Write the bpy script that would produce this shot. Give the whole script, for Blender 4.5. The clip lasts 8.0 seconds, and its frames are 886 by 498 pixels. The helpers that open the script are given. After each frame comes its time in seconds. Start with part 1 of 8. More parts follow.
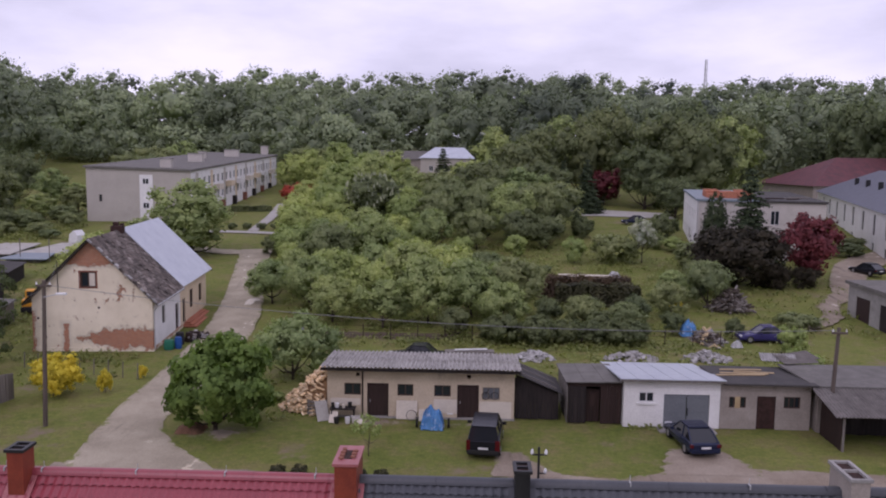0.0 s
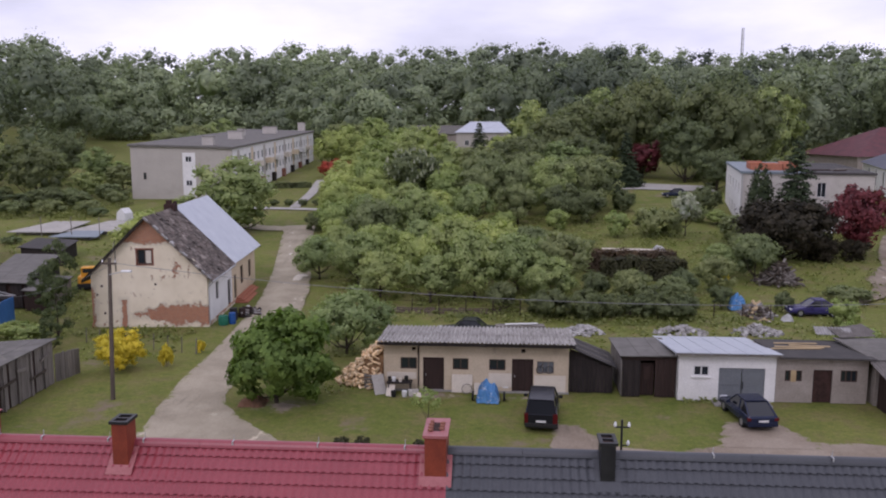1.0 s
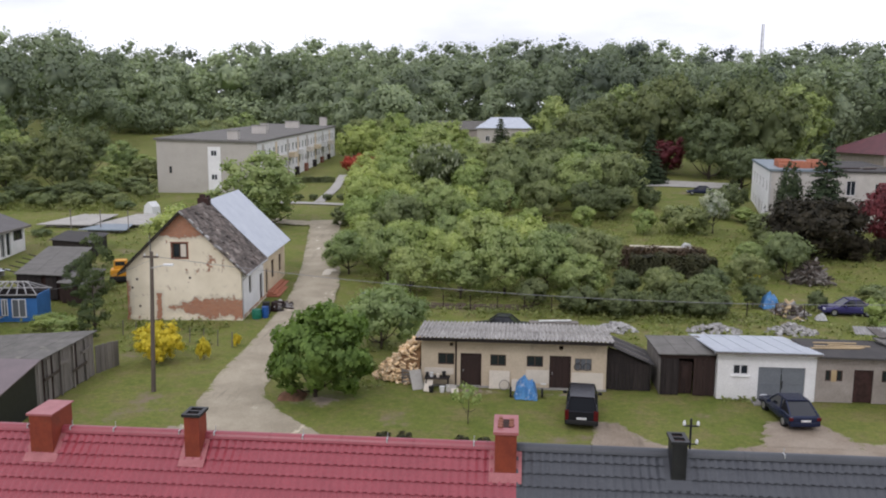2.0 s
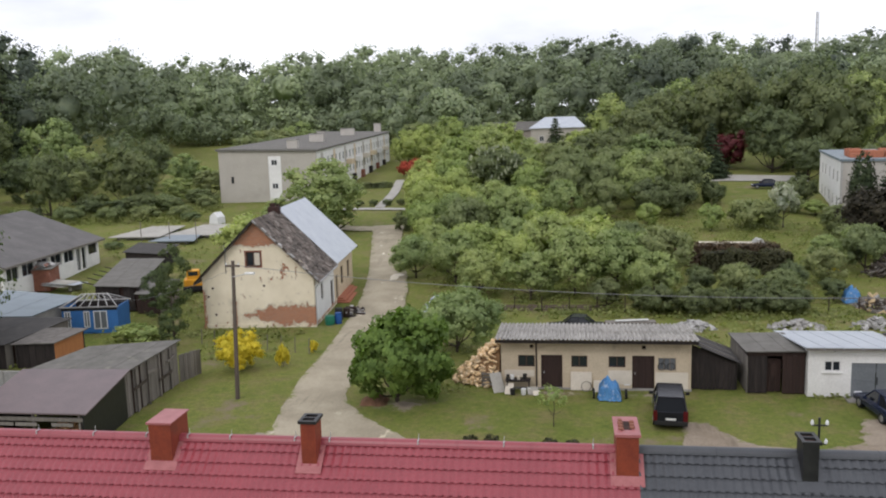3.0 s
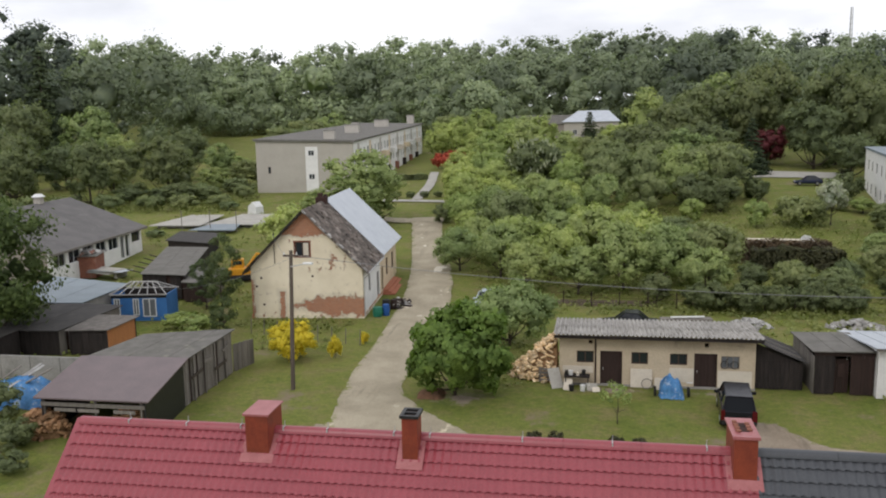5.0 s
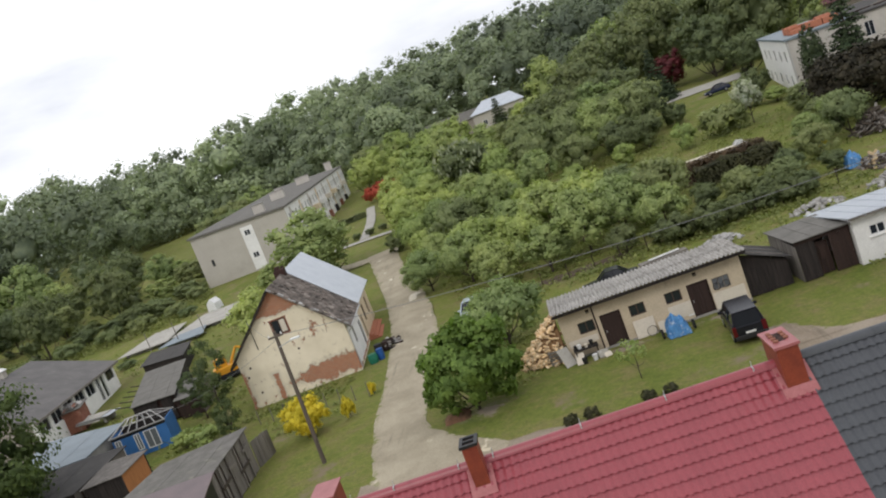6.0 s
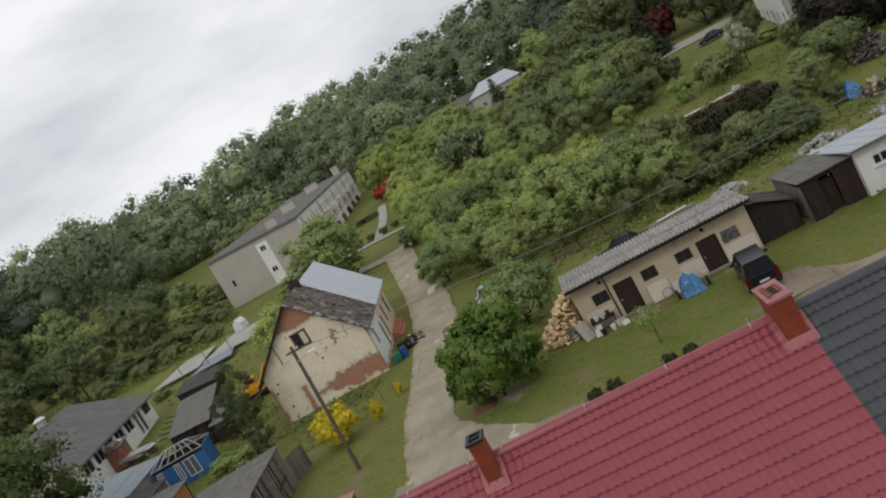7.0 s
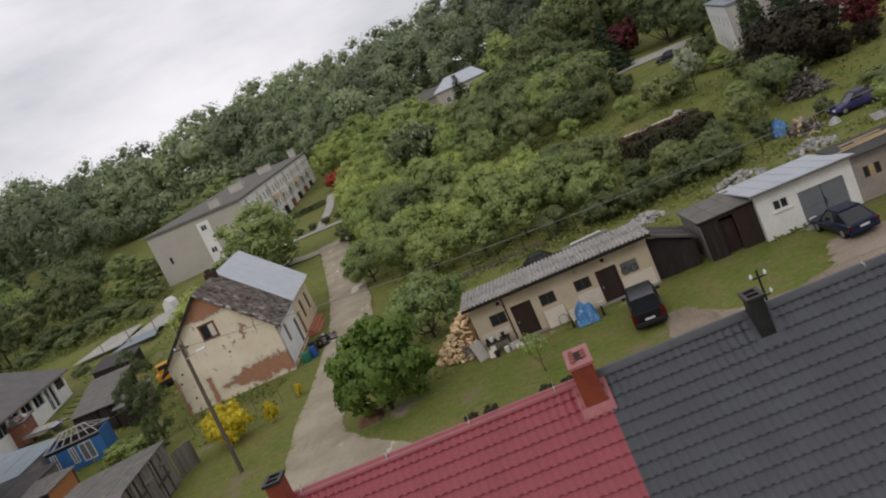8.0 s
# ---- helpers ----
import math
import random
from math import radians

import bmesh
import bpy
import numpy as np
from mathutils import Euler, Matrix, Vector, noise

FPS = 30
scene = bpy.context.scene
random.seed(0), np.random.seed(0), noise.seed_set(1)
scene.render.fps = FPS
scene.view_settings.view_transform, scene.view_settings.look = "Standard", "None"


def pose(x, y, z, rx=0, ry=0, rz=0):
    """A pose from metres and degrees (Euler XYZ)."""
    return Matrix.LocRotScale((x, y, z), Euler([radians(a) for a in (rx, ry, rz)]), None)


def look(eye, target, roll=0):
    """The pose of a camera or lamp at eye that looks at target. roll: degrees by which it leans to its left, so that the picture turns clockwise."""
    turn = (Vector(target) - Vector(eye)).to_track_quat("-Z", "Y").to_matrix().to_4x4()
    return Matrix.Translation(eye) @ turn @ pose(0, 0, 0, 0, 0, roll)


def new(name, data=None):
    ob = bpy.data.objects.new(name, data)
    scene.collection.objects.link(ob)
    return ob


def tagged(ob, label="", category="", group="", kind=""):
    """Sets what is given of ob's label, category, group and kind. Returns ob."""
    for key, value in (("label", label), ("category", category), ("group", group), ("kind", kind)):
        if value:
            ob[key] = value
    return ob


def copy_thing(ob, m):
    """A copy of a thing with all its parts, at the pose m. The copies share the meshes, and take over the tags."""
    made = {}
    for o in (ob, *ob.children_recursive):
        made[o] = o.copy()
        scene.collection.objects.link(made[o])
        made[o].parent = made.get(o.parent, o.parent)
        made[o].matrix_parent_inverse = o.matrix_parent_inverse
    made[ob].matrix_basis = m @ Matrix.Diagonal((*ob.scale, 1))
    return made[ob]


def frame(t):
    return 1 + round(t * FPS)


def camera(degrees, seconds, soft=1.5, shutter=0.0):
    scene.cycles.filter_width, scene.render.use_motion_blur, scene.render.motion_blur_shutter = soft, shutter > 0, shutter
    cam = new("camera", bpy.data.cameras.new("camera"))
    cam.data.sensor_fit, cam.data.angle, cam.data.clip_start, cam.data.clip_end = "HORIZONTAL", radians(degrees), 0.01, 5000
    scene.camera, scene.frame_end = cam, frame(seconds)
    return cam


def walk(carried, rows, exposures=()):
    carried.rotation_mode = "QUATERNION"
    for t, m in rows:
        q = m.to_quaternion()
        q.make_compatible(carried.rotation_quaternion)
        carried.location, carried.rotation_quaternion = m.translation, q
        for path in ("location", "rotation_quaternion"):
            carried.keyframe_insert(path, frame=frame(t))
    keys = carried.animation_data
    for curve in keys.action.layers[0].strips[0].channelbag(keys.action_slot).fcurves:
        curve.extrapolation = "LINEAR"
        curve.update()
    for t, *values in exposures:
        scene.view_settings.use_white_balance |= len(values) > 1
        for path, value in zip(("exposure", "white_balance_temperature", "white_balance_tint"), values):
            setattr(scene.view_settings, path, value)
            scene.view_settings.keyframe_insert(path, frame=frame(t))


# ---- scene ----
cam = camera(55.6, 8.0, 2.0)
PATH = [
    (0, (1.314, 0.332, 16.131), (1.256, 2.317, 15.893), 0.8),
    (0.5, (0.761, 0.068, 16.191), (0.656, 2.046, 15.916), 0.6),
    (1, (-0.005, -0.175, 16.266), (-0.138, 1.798, 15.967), 0.1),
    (2.3, (-1.88, -0.361, 16.317), (-2.063, 1.607, 16.007), 0.2),
    (2.5, (-2.211, -0.325, 16.299), (-2.412, 1.642, 15.998), -0.3),
    (3, (-2.987, -0.294, 16.266), (-3.277, 1.662, 15.964), -1.7),
    (3.5, (-3.551, -0.171, 16.177), (-3.933, 1.767, 15.864), -1.9),
    (4, (-4.181, -0.063, 16.167), (-4.601, 1.87, 15.876), -0.9),
    (4.5, (-4.694, -0.019, 16.189), (-5.104, 1.917, 15.895), -0.9),
    (5, (-5.186, 0.02, 16.175), (-5.531, 1.964, 15.858), -1.1),
    (5.2, (-5.339, 0.1, 16.204), (-5.605, 2.052, 15.861), -1.2),
    (6.3, (-6.244, -0.204, 16.618), (-6.49, 1.763, 16.357), -29.0),
    (6.5, (-6.05, -0.041, 16.579), (-6.303, 1.927, 16.324), -31.6),
    (7, (-5.028, 0.217, 16.317), (-5.317, 2.173, 16.019), -29.5),
    (7.5, (-3.466, 0.527, 16.127), (-3.707, 2.484, 15.793), -25.8),
    (8, (-1.208, 0.916, 15.841), (-1.431, 2.871, 15.482), -24.4),
]
EXPOSURES = [(0, -0.17, 5850, 36), (0.5, -0.14, 5850, 34), (1.2, 0.03, 5900, 27), (2.4, 0.33, 6100, 15), (4.5, 0.22, 6350, 13), (5.2, 0.22, 6350, 12), (6.3, 0.29, 6350, 11), (7.0, -0.24, 6400, 10), (8, -0.26, 6450, 15)]
walk(cam, [(t, look(eye, target, roll)) for t, eye, target, roll in PATH], EXPOSURES)

# ---------------------------------------------------------------- world and light
world = bpy.data.worlds.new("overcast_sky")
scene.world = world
world.use_nodes = True
wn, wl = world.node_tree.nodes, world.node_tree.links
wn.clear()
w_out = wn.new("ShaderNodeOutputWorld")
w_sky = wn.new("ShaderNodeTexSky")
w_sky.sky_type, w_sky.sun_disc = "NISHITA", False
w_sky.sun_elevation, w_sky.sun_rotation = radians(48), radians(205)
w_sky.dust_density, w_sky.air_density = 4.0, 1.0
w_bg_sky = wn.new("ShaderNodeBackground")
w_bg_sky.inputs["Strength"].default_value = 0.05
w_bg_cloud = wn.new("ShaderNodeBackground")
w_bg_cloud.inputs["Strength"].default_value = 1.0
w_tc = wn.new("ShaderNodeTexCoord")
w_map = wn.new("ShaderNodeMapping")
w_map.inputs["Scale"].default_value = (1.0, 1.0, 3.2)
w_noise = wn.new("ShaderNodeTexNoise")
w_noise.inputs["Scale"].default_value, w_noise.inputs["Detail"].default_value = 2.6, 7.0
w_noise.inputs["Roughness"].default_value = 0.52
w_ramp = wn.new("ShaderNodeValToRGB")
w_ramp.color_ramp.elements[0].position, w_ramp.color_ramp.elements[0].color = 0.33, (0.74, 0.76, 0.80, 1)
w_ramp.color_ramp.elements[1].position, w_ramp.color_ramp.elements[1].color = 0.62, (1.2, 1.2, 1.21, 1)
w_mix = wn.new("ShaderNodeMixShader")
w_mix.inputs[0].default_value = 0.9
wl.new(w_tc.outputs["Generated"], w_map.inputs["Vector"])
wl.new(w_map.outputs["Vector"], w_noise.inputs["Vector"])
wl.new(w_noise.outputs["Fac"], w_ramp.inputs["Fac"])
wl.new(w_ramp.outputs["Color"], w_bg_cloud.inputs["Color"])
wl.new(w_sky.outputs["Color"], w_bg_sky.inputs["Color"])
wl.new(w_bg_sky.outputs[0], w_mix.inputs[1])
wl.new(w_bg_cloud.outputs[0], w_mix.inputs[2])
wl.new(w_mix.outputs[0], w_out.inputs["Surface"])

sun_data = bpy.data.lights.new("sun", "SUN")
sun_data.energy, sun_data.angle, sun_data.color = 0.6, radians(14), (1.0, 0.96, 0.9)
sun = new("sun", sun_data)
sun.matrix_world = look((-30, -60, 90), (0, 30, 0))


# ---------------------------------------------------------------- materials
def shader(name):
    m = bpy.data.materials.new(name)
    m.use_nodes = True
    n, l = m.node_tree.nodes, m.node_tree.links
    return m, n, l, n["Principled BSDF"]


def mix_rgb(n, l, fac, a, b, mode="MIX"):
    x = n.new("ShaderNodeMix")
    x.data_type, x.blend_type = "RGBA", mode
    for sock, v in ((x.inputs[0], fac), (x.inputs[6], a), (x.inputs[7], b)):
        if isinstance(v, (int, float)):
            sock.default_value = v
        elif isinstance(v, tuple):
            sock.default_value = (*v, 1) if len(v) == 3 else v
        else:
            l.new(v, sock)
    return x.outputs[2]


def noise_tex(n, l, scale, detail=5.0, rough=0.55, vec=None, stretch=None):
    t = n.new("ShaderNodeTexNoise")
    t.inputs["Scale"].default_value, t.inputs["Detail"].default_value, t.inputs["Roughness"].default_value = scale, detail, rough
    if vec is None:
        vec = n.new("ShaderNodeTexCoord").outputs["Object"]
    if stretch:
        mp = n.new("ShaderNodeMapping")
        mp.inputs["Scale"].default_value = stretch
        l.new(vec, mp.inputs["Vector"])
        vec = mp.outputs["Vector"]
    l.new(vec, t.inputs["Vector"])
    return t.outputs["Fac"]


def ramp(n, l, src, lo, hi, c0=(0, 0, 0), c1=(1, 1, 1)):
    r = n.new("ShaderNodeValToRGB")
    r.color_ramp.elements[0].position, r.color_ramp.elements[0].color = lo, (*c0, 1)
    r.color_ramp.elements[1].position, r.color_ramp.elements[1].color = hi, (*c1, 1)
    l.new(src, r.inputs["Fac"])
    return r.outputs["Color"]


def add_bump(n, l, b, height, strength, dist=0.02):
    bp = n.new("ShaderNodeBump")
    bp.inputs["Strength"].default_value, bp.inputs["Distance"].default_value = strength, dist
    l.new(height, bp.inputs["Height"])
    l.new(bp.outputs["Normal"], b.inputs["Normal"])


def surface(name, c1, c2, scale=3.0, rough=0.85, metal=0.0, bump=0.3, fine=30.0, dirt=None, dirt_at=(0.55, 0.7), dirt_scale=0.8,
            stretch=None, vary=0.0, spec=0.3):
    """A weathered surface: two tones at a large scale, fine grain, and stains of a third tone (painted highlights on
    M_TARP).
    """
    m, n, l, b = shader(name)
    big = noise_tex(n, l, scale, 6.0, 0.6, stretch=stretch)
    col = mix_rgb(n, l, ramp(n, l, big, 0.35, 0.65), c1, c2)
    grain = noise_tex(n, l, fine, 3.0, 0.6, stretch=stretch)
    col = mix_rgb(n, l, 0.35, col, ramp(n, l, grain, 0.3, 0.7, (0.55, 0.55, 0.55), (1.25, 1.25, 1.25)), "MULTIPLY")
    if dirt:
        stain = noise_tex(n, l, dirt_scale, 8.0, 0.68, stretch=stretch)
        col = mix_rgb(n, l, ramp(n, l, stain, *dirt_at), col, dirt)
    if vary:
        info = n.new("ShaderNodeObjectInfo")
        col = mix_rgb(n, l, vary, col, ramp(n, l, info.outputs["Random"], 0.0, 1.0, (0.45, 0.45, 0.45), (1.5, 1.5, 1.5)), "MULTIPLY")
    l.new(col, b.inputs["Base Color"])
    b.inputs["Roughness"].default_value, b.inputs["Metallic"].default_value = rough, metal
    b.inputs["Specular IOR Level"].default_value = spec
    if bump:
        add_bump(n, l, b, grain, bump)
    return m


def foliage(name, dark, light, tree_vary=0.35, thin=0.4, tone=False, gloss=0.3):
    """Leaves: each its own shade between two, boughs and trees a little apart from one another."""
    m, n, l, b = shader(name)
    geo, info = n.new("ShaderNodeNewGeometry"), n.new("ShaderNodeObjectInfo")
    each = geo.outputs["Random Per Island"]
    if tone:
        att = n.new("ShaderNodeAttribute")
        att.attribute_name = "tone"
        mean = n.new("ShaderNodeMath")
        mean.operation = "MULTIPLY_ADD"
        mean.inputs[1].default_value = 0.12
        l.new(each, mean.inputs[0])
        l.new(att.outputs["Fac"], mean.inputs[2])
        each = mean.outputs[0]
    col = mix_rgb(n, l, each, dark, light)
    big = noise_tex(n, l, 0.5, 3.0, 0.5)
    col = mix_rgb(n, l, 0.55, col, ramp(n, l, big, 0.3, 0.7, (0.62, 0.68, 0.66), (1.32, 1.26, 1.05)), "MULTIPLY")
    if tree_vary:
        col = mix_rgb(n, l, tree_vary, col, ramp(n, l, info.outputs["Random"], 0.0, 1.0, (0.6, 0.72, 0.65), (1.45, 1.3, 1.0)), "MULTIPLY")
    l.new(col, b.inputs["Base Color"])
    b.inputs["Roughness"].default_value, b.inputs["Specular IOR Level"].default_value = 0.6, gloss
    tr = n.new("ShaderNodeBsdfTranslucent")
    l.new(mix_rgb(n, l, 1.0, col, (1.1, 1.2, 0.75), "MULTIPLY"), tr.inputs["Color"])
    mx = n.new("ShaderNodeMixShader")
    mx.inputs[0].default_value = thin
    l.new(b.outputs[0], mx.inputs[1])
    l.new(tr.outputs[0], mx.inputs[2])
    l.new(mx.outputs[0], n["Material Output"].inputs["Surface"])
    return m


def glass_dark(name, tint=(0.02, 0.025, 0.03)):
    m, n, l, b = shader(name)
    b.inputs["Base Color"].default_value = (*tint, 1)
    b.inputs["Roughness"].default_value, b.inputs["IOR"].default_value = 0.06, 1.5
    return m


def plain(name, c, rough=0.5, metal=0.0):
    return surface(name, c, tuple(v * 0.82 for v in c), 4.0, rough, metal, 0.08, 40.0)


def grass_colour(n, l, pos):
    """Uneven mown grass: lush and dry patches, tufts, worn earth."""
    broad = noise_tex(n, l, 0.07, 5.0, 0.6, pos)
    mid = noise_tex(n, l, 0.55, 7.0, 0.68, pos)
    tuft = noise_tex(n, l, 2.6, 6.0, 0.7, pos)
    fine = noise_tex(n, l, 11.0, 4.0, 0.7, pos)
    col = mix_rgb(n, l, ramp(n, l, broad, 0.35, 0.65), (0.122, 0.150, 0.030), (0.172, 0.186, 0.048))
    col = mix_rgb(n, l, ramp(n, l, mid, 0.47, 0.68), col, (0.19, 0.165, 0.070))
    col = mix_rgb(n, l, ramp(n, l, mid, 0.3, 0.44, (0.75, 0.75, 0.75), (0, 0, 0)), col, (0.092, 0.128, 0.024))
    col = mix_rgb(n, l, 0.6, col, ramp(n, l, tuft, 0.3, 0.7, (0.62, 0.66, 0.62), (1.35, 1.3, 1.25)), "MULTIPLY")
    col = mix_rgb(n, l, 0.6, col, ramp(n, l, fine, 0.25, 0.75, (0.45, 0.45, 0.45), (1.5, 1.5, 1.45)), "MULTIPLY")
    bare = noise_tex(n, l, 0.19, 9.0, 0.72, pos)
    col = mix_rgb(n, l, ramp(n, l, bare, 0.575, 0.68), col, (0.21, 0.165, 0.11))
    return col, mix_rgb(n, l, 0.5, tuft, fine)


def grass_material():
    m, n, l, b = shader("mown_grass")
    pos = n.new("ShaderNodeNewGeometry").outputs["Position"]
    col, relief = grass_colour(n, l, pos)
    l.new(col, b.inputs["Base Color"])
    b.inputs["Roughness"].default_value, b.inputs["Specular IOR Level"].default_value = 0.9, 0.15
    add_bump(n, l, b, relief, 0.8, 0.16)
    return m


def road_material(name, c1, c2, puddles=True):
    """Worn earth and gravel; grass creeps in from the rim."""
    m, n, l, b = shader(name)
    pos = n.new("ShaderNodeNewGeometry").outputs["Position"]
    big = noise_tex(n, l, 0.35, 7.0, 0.62, pos)
    fine = noise_tex(n, l, 14.0, 4.0, 0.7, pos)
    col = mix_rgb(n, l, ramp(n, l, big, 0.38, 0.62), c1, c2)
    col = mix_rgb(n, l, 0.5, col, ramp(n, l, fine, 0.3, 0.7, (0.55, 0.55, 0.55), (1.35, 1.35, 1.35)), "MULTIPLY")
    track = noise_tex(n, l, 0.5, 6.0, 0.66, pos, stretch=(2.2, 0.25, 1.0))
    col = mix_rgb(n, l, ramp(n, l, track, 0.57, 0.74), col, tuple(v * 0.55 for v in c1))
    pale = noise_tex(n, l, 0.42, 4.0, 0.6, pos, stretch=(1.0, 0.6, 1.0))
    wet = ramp(n, l, pale, 0.645, 0.675)
    # Puddles turn paler: the sky they mirror is put into the colour.
    col = mix_rgb(n, l, wet, col, tuple(min(0.6, v * 1.45) for v in c2))
    rim = n.new("ShaderNodeAttribute")
    rim.attribute_name = "rim"
    creep = noise_tex(n, l, 1.1, 7.0, 0.7, pos)
    edge = n.new("ShaderNodeMath")
    edge.operation = "MULTIPLY_ADD"
    edge.inputs[1].default_value = 3.4
    l.new(creep, edge.inputs[0])
    l.new(rim.outputs["Fac"], edge.inputs[2])
    low = n.new("ShaderNodeMapRange")
    low.inputs["From Min"].default_value, low.inputs["From Max"].default_value = 1.5, 1.85
    l.new(edge.outputs[0], low.inputs["Value"])
    grass, relief = grass_colour(n, l, pos)
    col = mix_rgb(n, l, low.outputs["Result"], grass, col)
    l.new(col, b.inputs["Base Color"])
    b.inputs["Specular IOR Level"].default_value = 0.3
    l.new(ramp(n, l, wet, 0.0, 1.0, (0.9, 0.9, 0.9), (0.3, 0.3, 0.3) if puddles else (0.8, 0.8, 0.8)), b.inputs["Roughness"])
    add_bump(n, l, b, fine, 0.6, 0.04)
    return m


def ruined_plaster():
    """Cream plaster fallen off in patches, with brickwork showing through."""
    m, n, l, b = shader("ruined_plaster")
    obj = n.new("ShaderNodeTexCoord").outputs["Object"]
    brick = n.new("ShaderNodeTexBrick")
    brick.inputs["Color1"].default_value, brick.inputs["Color2"].default_value = (0.44, 0.165, 0.075, 1), (0.32, 0.11, 0.055, 1)
    brick.inputs["Mortar"].default_value = (0.33, 0.27, 0.2, 1)
    brick.inputs["Scale"].default_value, brick.inputs["Mortar Size"].default_value = 1.0, 0.012
    brick.inputs["Brick Width"].default_value, brick.inputs["Row Height"].default_value = 0.26, 0.08
    turn = n.new("ShaderNodeMapping")
    turn.inputs["Rotation"].default_value = (radians(90), 0, 0)
    l.new(obj, turn.inputs["Vector"])
    l.new(turn.outputs["Vector"], brick.inputs["Vector"])
    sep = n.new("ShaderNodeSeparateXYZ")
    l.new(obj, sep.inputs[0])
    rough_edge = noise_tex(n, l, 1.3, 9.0, 0.78, obj)
    spots = noise_tex(n, l, 1.7, 8.0, 0.72, obj, stretch=(1.0, 1.0, 0.8))

    def calc(op, a, c=0.0):
        x = n.new("ShaderNodeMath")
        x.operation = op
        for s, v in zip(x.inputs, (a, c)):
            if isinstance(v, (int, float)):
                s.default_value = v
            else:
                l.new(v, s)
        return x.outputs[0]
    wob = calc("MULTIPLY", calc("SUBTRACT", rough_edge, 0.5), 3.0)
    # the fallen strip along the foot, deeper towards the road side
    foot = calc("SUBTRACT", calc("ADD", calc("MINIMUM", calc("MULTIPLY", calc("SUBTRACT", sep.outputs["X"], 3.4), 0.35), 0.8), calc("MULTIPLY", wob, 1.15)), calc("ABSOLUTE", calc("SUBTRACT", sep.outputs["Z"], 1.0)))
    peak = calc("SUBTRACT", calc("ADD", sep.outputs["Z"], calc("MULTIPLY", wob, 0.55)), 6.75)
    strip = calc("SUBTRACT", calc("ADD", 0.2, calc("MULTIPLY", wob, 0.32)), calc("ABSOLUTE", calc("SUBTRACT", sep.outputs["X"], 2.55)))
    strip = calc("MINIMUM", strip, calc("SUBTRACT", 2.2, sep.outputs["Z"]))
    left = calc("SUBTRACT", calc("MULTIPLY", wob, 0.6), calc("SUBTRACT", sep.outputs["X"], 0.22))
    left = calc("MINIMUM", left, calc("SUBTRACT", 3.2, sep.outputs["Z"]))
    # a crumbling place high on the road side, and scattered chips
    hx, hz = calc("SUBTRACT", sep.outputs["X"], 6.9), calc("SUBTRACT", sep.outputs["Z"], 4.6)
    near = calc("SUBTRACT", 1.0, calc("ADD", calc("MULTIPLY", calc("MULTIPLY", hx, hx), 0.3), calc("MULTIPLY", calc("MULTIPLY", hz, hz), 1.1)))
    loose = calc("MULTIPLY", calc("SUBTRACT", calc("ADD", spots, calc("MULTIPLY", calc("MAXIMUM", near, 0.0), 0.10)), 0.625), 8.0)
    gone = calc("MAXIMUM", calc("MAXIMUM", foot, peak), calc("MAXIMUM", calc("MAXIMUM", strip, left), loose))
    mask = ramp(n, l, gone, 0.0, 0.06)
    tone = noise_tex(n, l, 0.5, 6.0, 0.6, obj)
    plaster = mix_rgb(n, l, ramp(n, l, tone, 0.35, 0.65), (0.77, 0.69, 0.53), (0.67, 0.59, 0.44))
    edge = ramp(n, l, calc("ADD", gone, 0.35), 0.0, 0.35)
    plaster = mix_rgb(n, l, mix_rgb(n, l, 0.45, (0, 0, 0), edge), plaster, (0.40, 0.36, 0.29))
    col = mix_rgb(n, l, mask, plaster, brick.outputs["Color"])
    l.new(col, b.inputs["Base Color"])
    b.inputs["Roughness"].default_value = 0.92
    inv = ramp(n, l, gone, 0.0, 0.06, (1, 1, 1), (0, 0, 0))
    add_bump(n, l, b, mix_rgb(n, l, 0.25, inv, noise_tex(n, l, 12.0, 5.0, 0.7, obj)), 0.8, 0.04)
    return m


M_GRASS = grass_material()
M_ROAD = road_material("gravel_road", (0.290, 0.250, 0.178), (0.385, 0.336, 0.244))
M_DIRT = road_material("dirt_track", (0.22, 0.175, 0.125), (0.30, 0.25, 0.19))
M_RED_ROOF = surface("red_metal_tile", (0.280, 0.050, 0.062), (0.245, 0.043, 0.054), 1.2, 0.36, 0.0, 0.06, 25.0, dirt=(0.2, 0.045, 0.045), dirt_at=(0.6, 0.85), spec=0.5)
M_GREY_ROOF = surface("graphite_metal_tile", (0.055, 0.059, 0.065), (0.044, 0.047, 0.053), 1.2, 0.5, 0.0, 0.06, 25.0, dirt=(0.075, 0.078, 0.08), dirt_at=(0.58, 0.8), spec=0.5)
M_RED_CHIM = surface("red_sheet_cladding", (0.24, 0.05, 0.025), (0.17, 0.035, 0.02), 2.2, 0.5, 0.0, 0.15, 20.0, dirt=(0.11, 0.04, 0.025), dirt_at=(0.55, 0.75), dirt_scale=2.0)
M_RED_CAP = surface("red_cap_sheet", (0.36, 0.13, 0.13), (0.30, 0.10, 0.10), 3.0, 0.4, 0.0, 0.05)
M_BLACK_SHEET = surface("black_sheet", (0.014, 0.014, 0.015), (0.024, 0.024, 0.024), 4.0, 0.45, 0.0, 0.1)
# Soot on the chimneys; behind boards and holes its dark stands for shade.
M_SOOT_SHADE = surface("soot_and_shade", (0.03, 0.018, 0.014), (0.06, 0.03, 0.025), 5.0, 0.95)
M_BRACKET = plain("galvanised_bracket", (0.5, 0.5, 0.5), 0.45, 0.3)
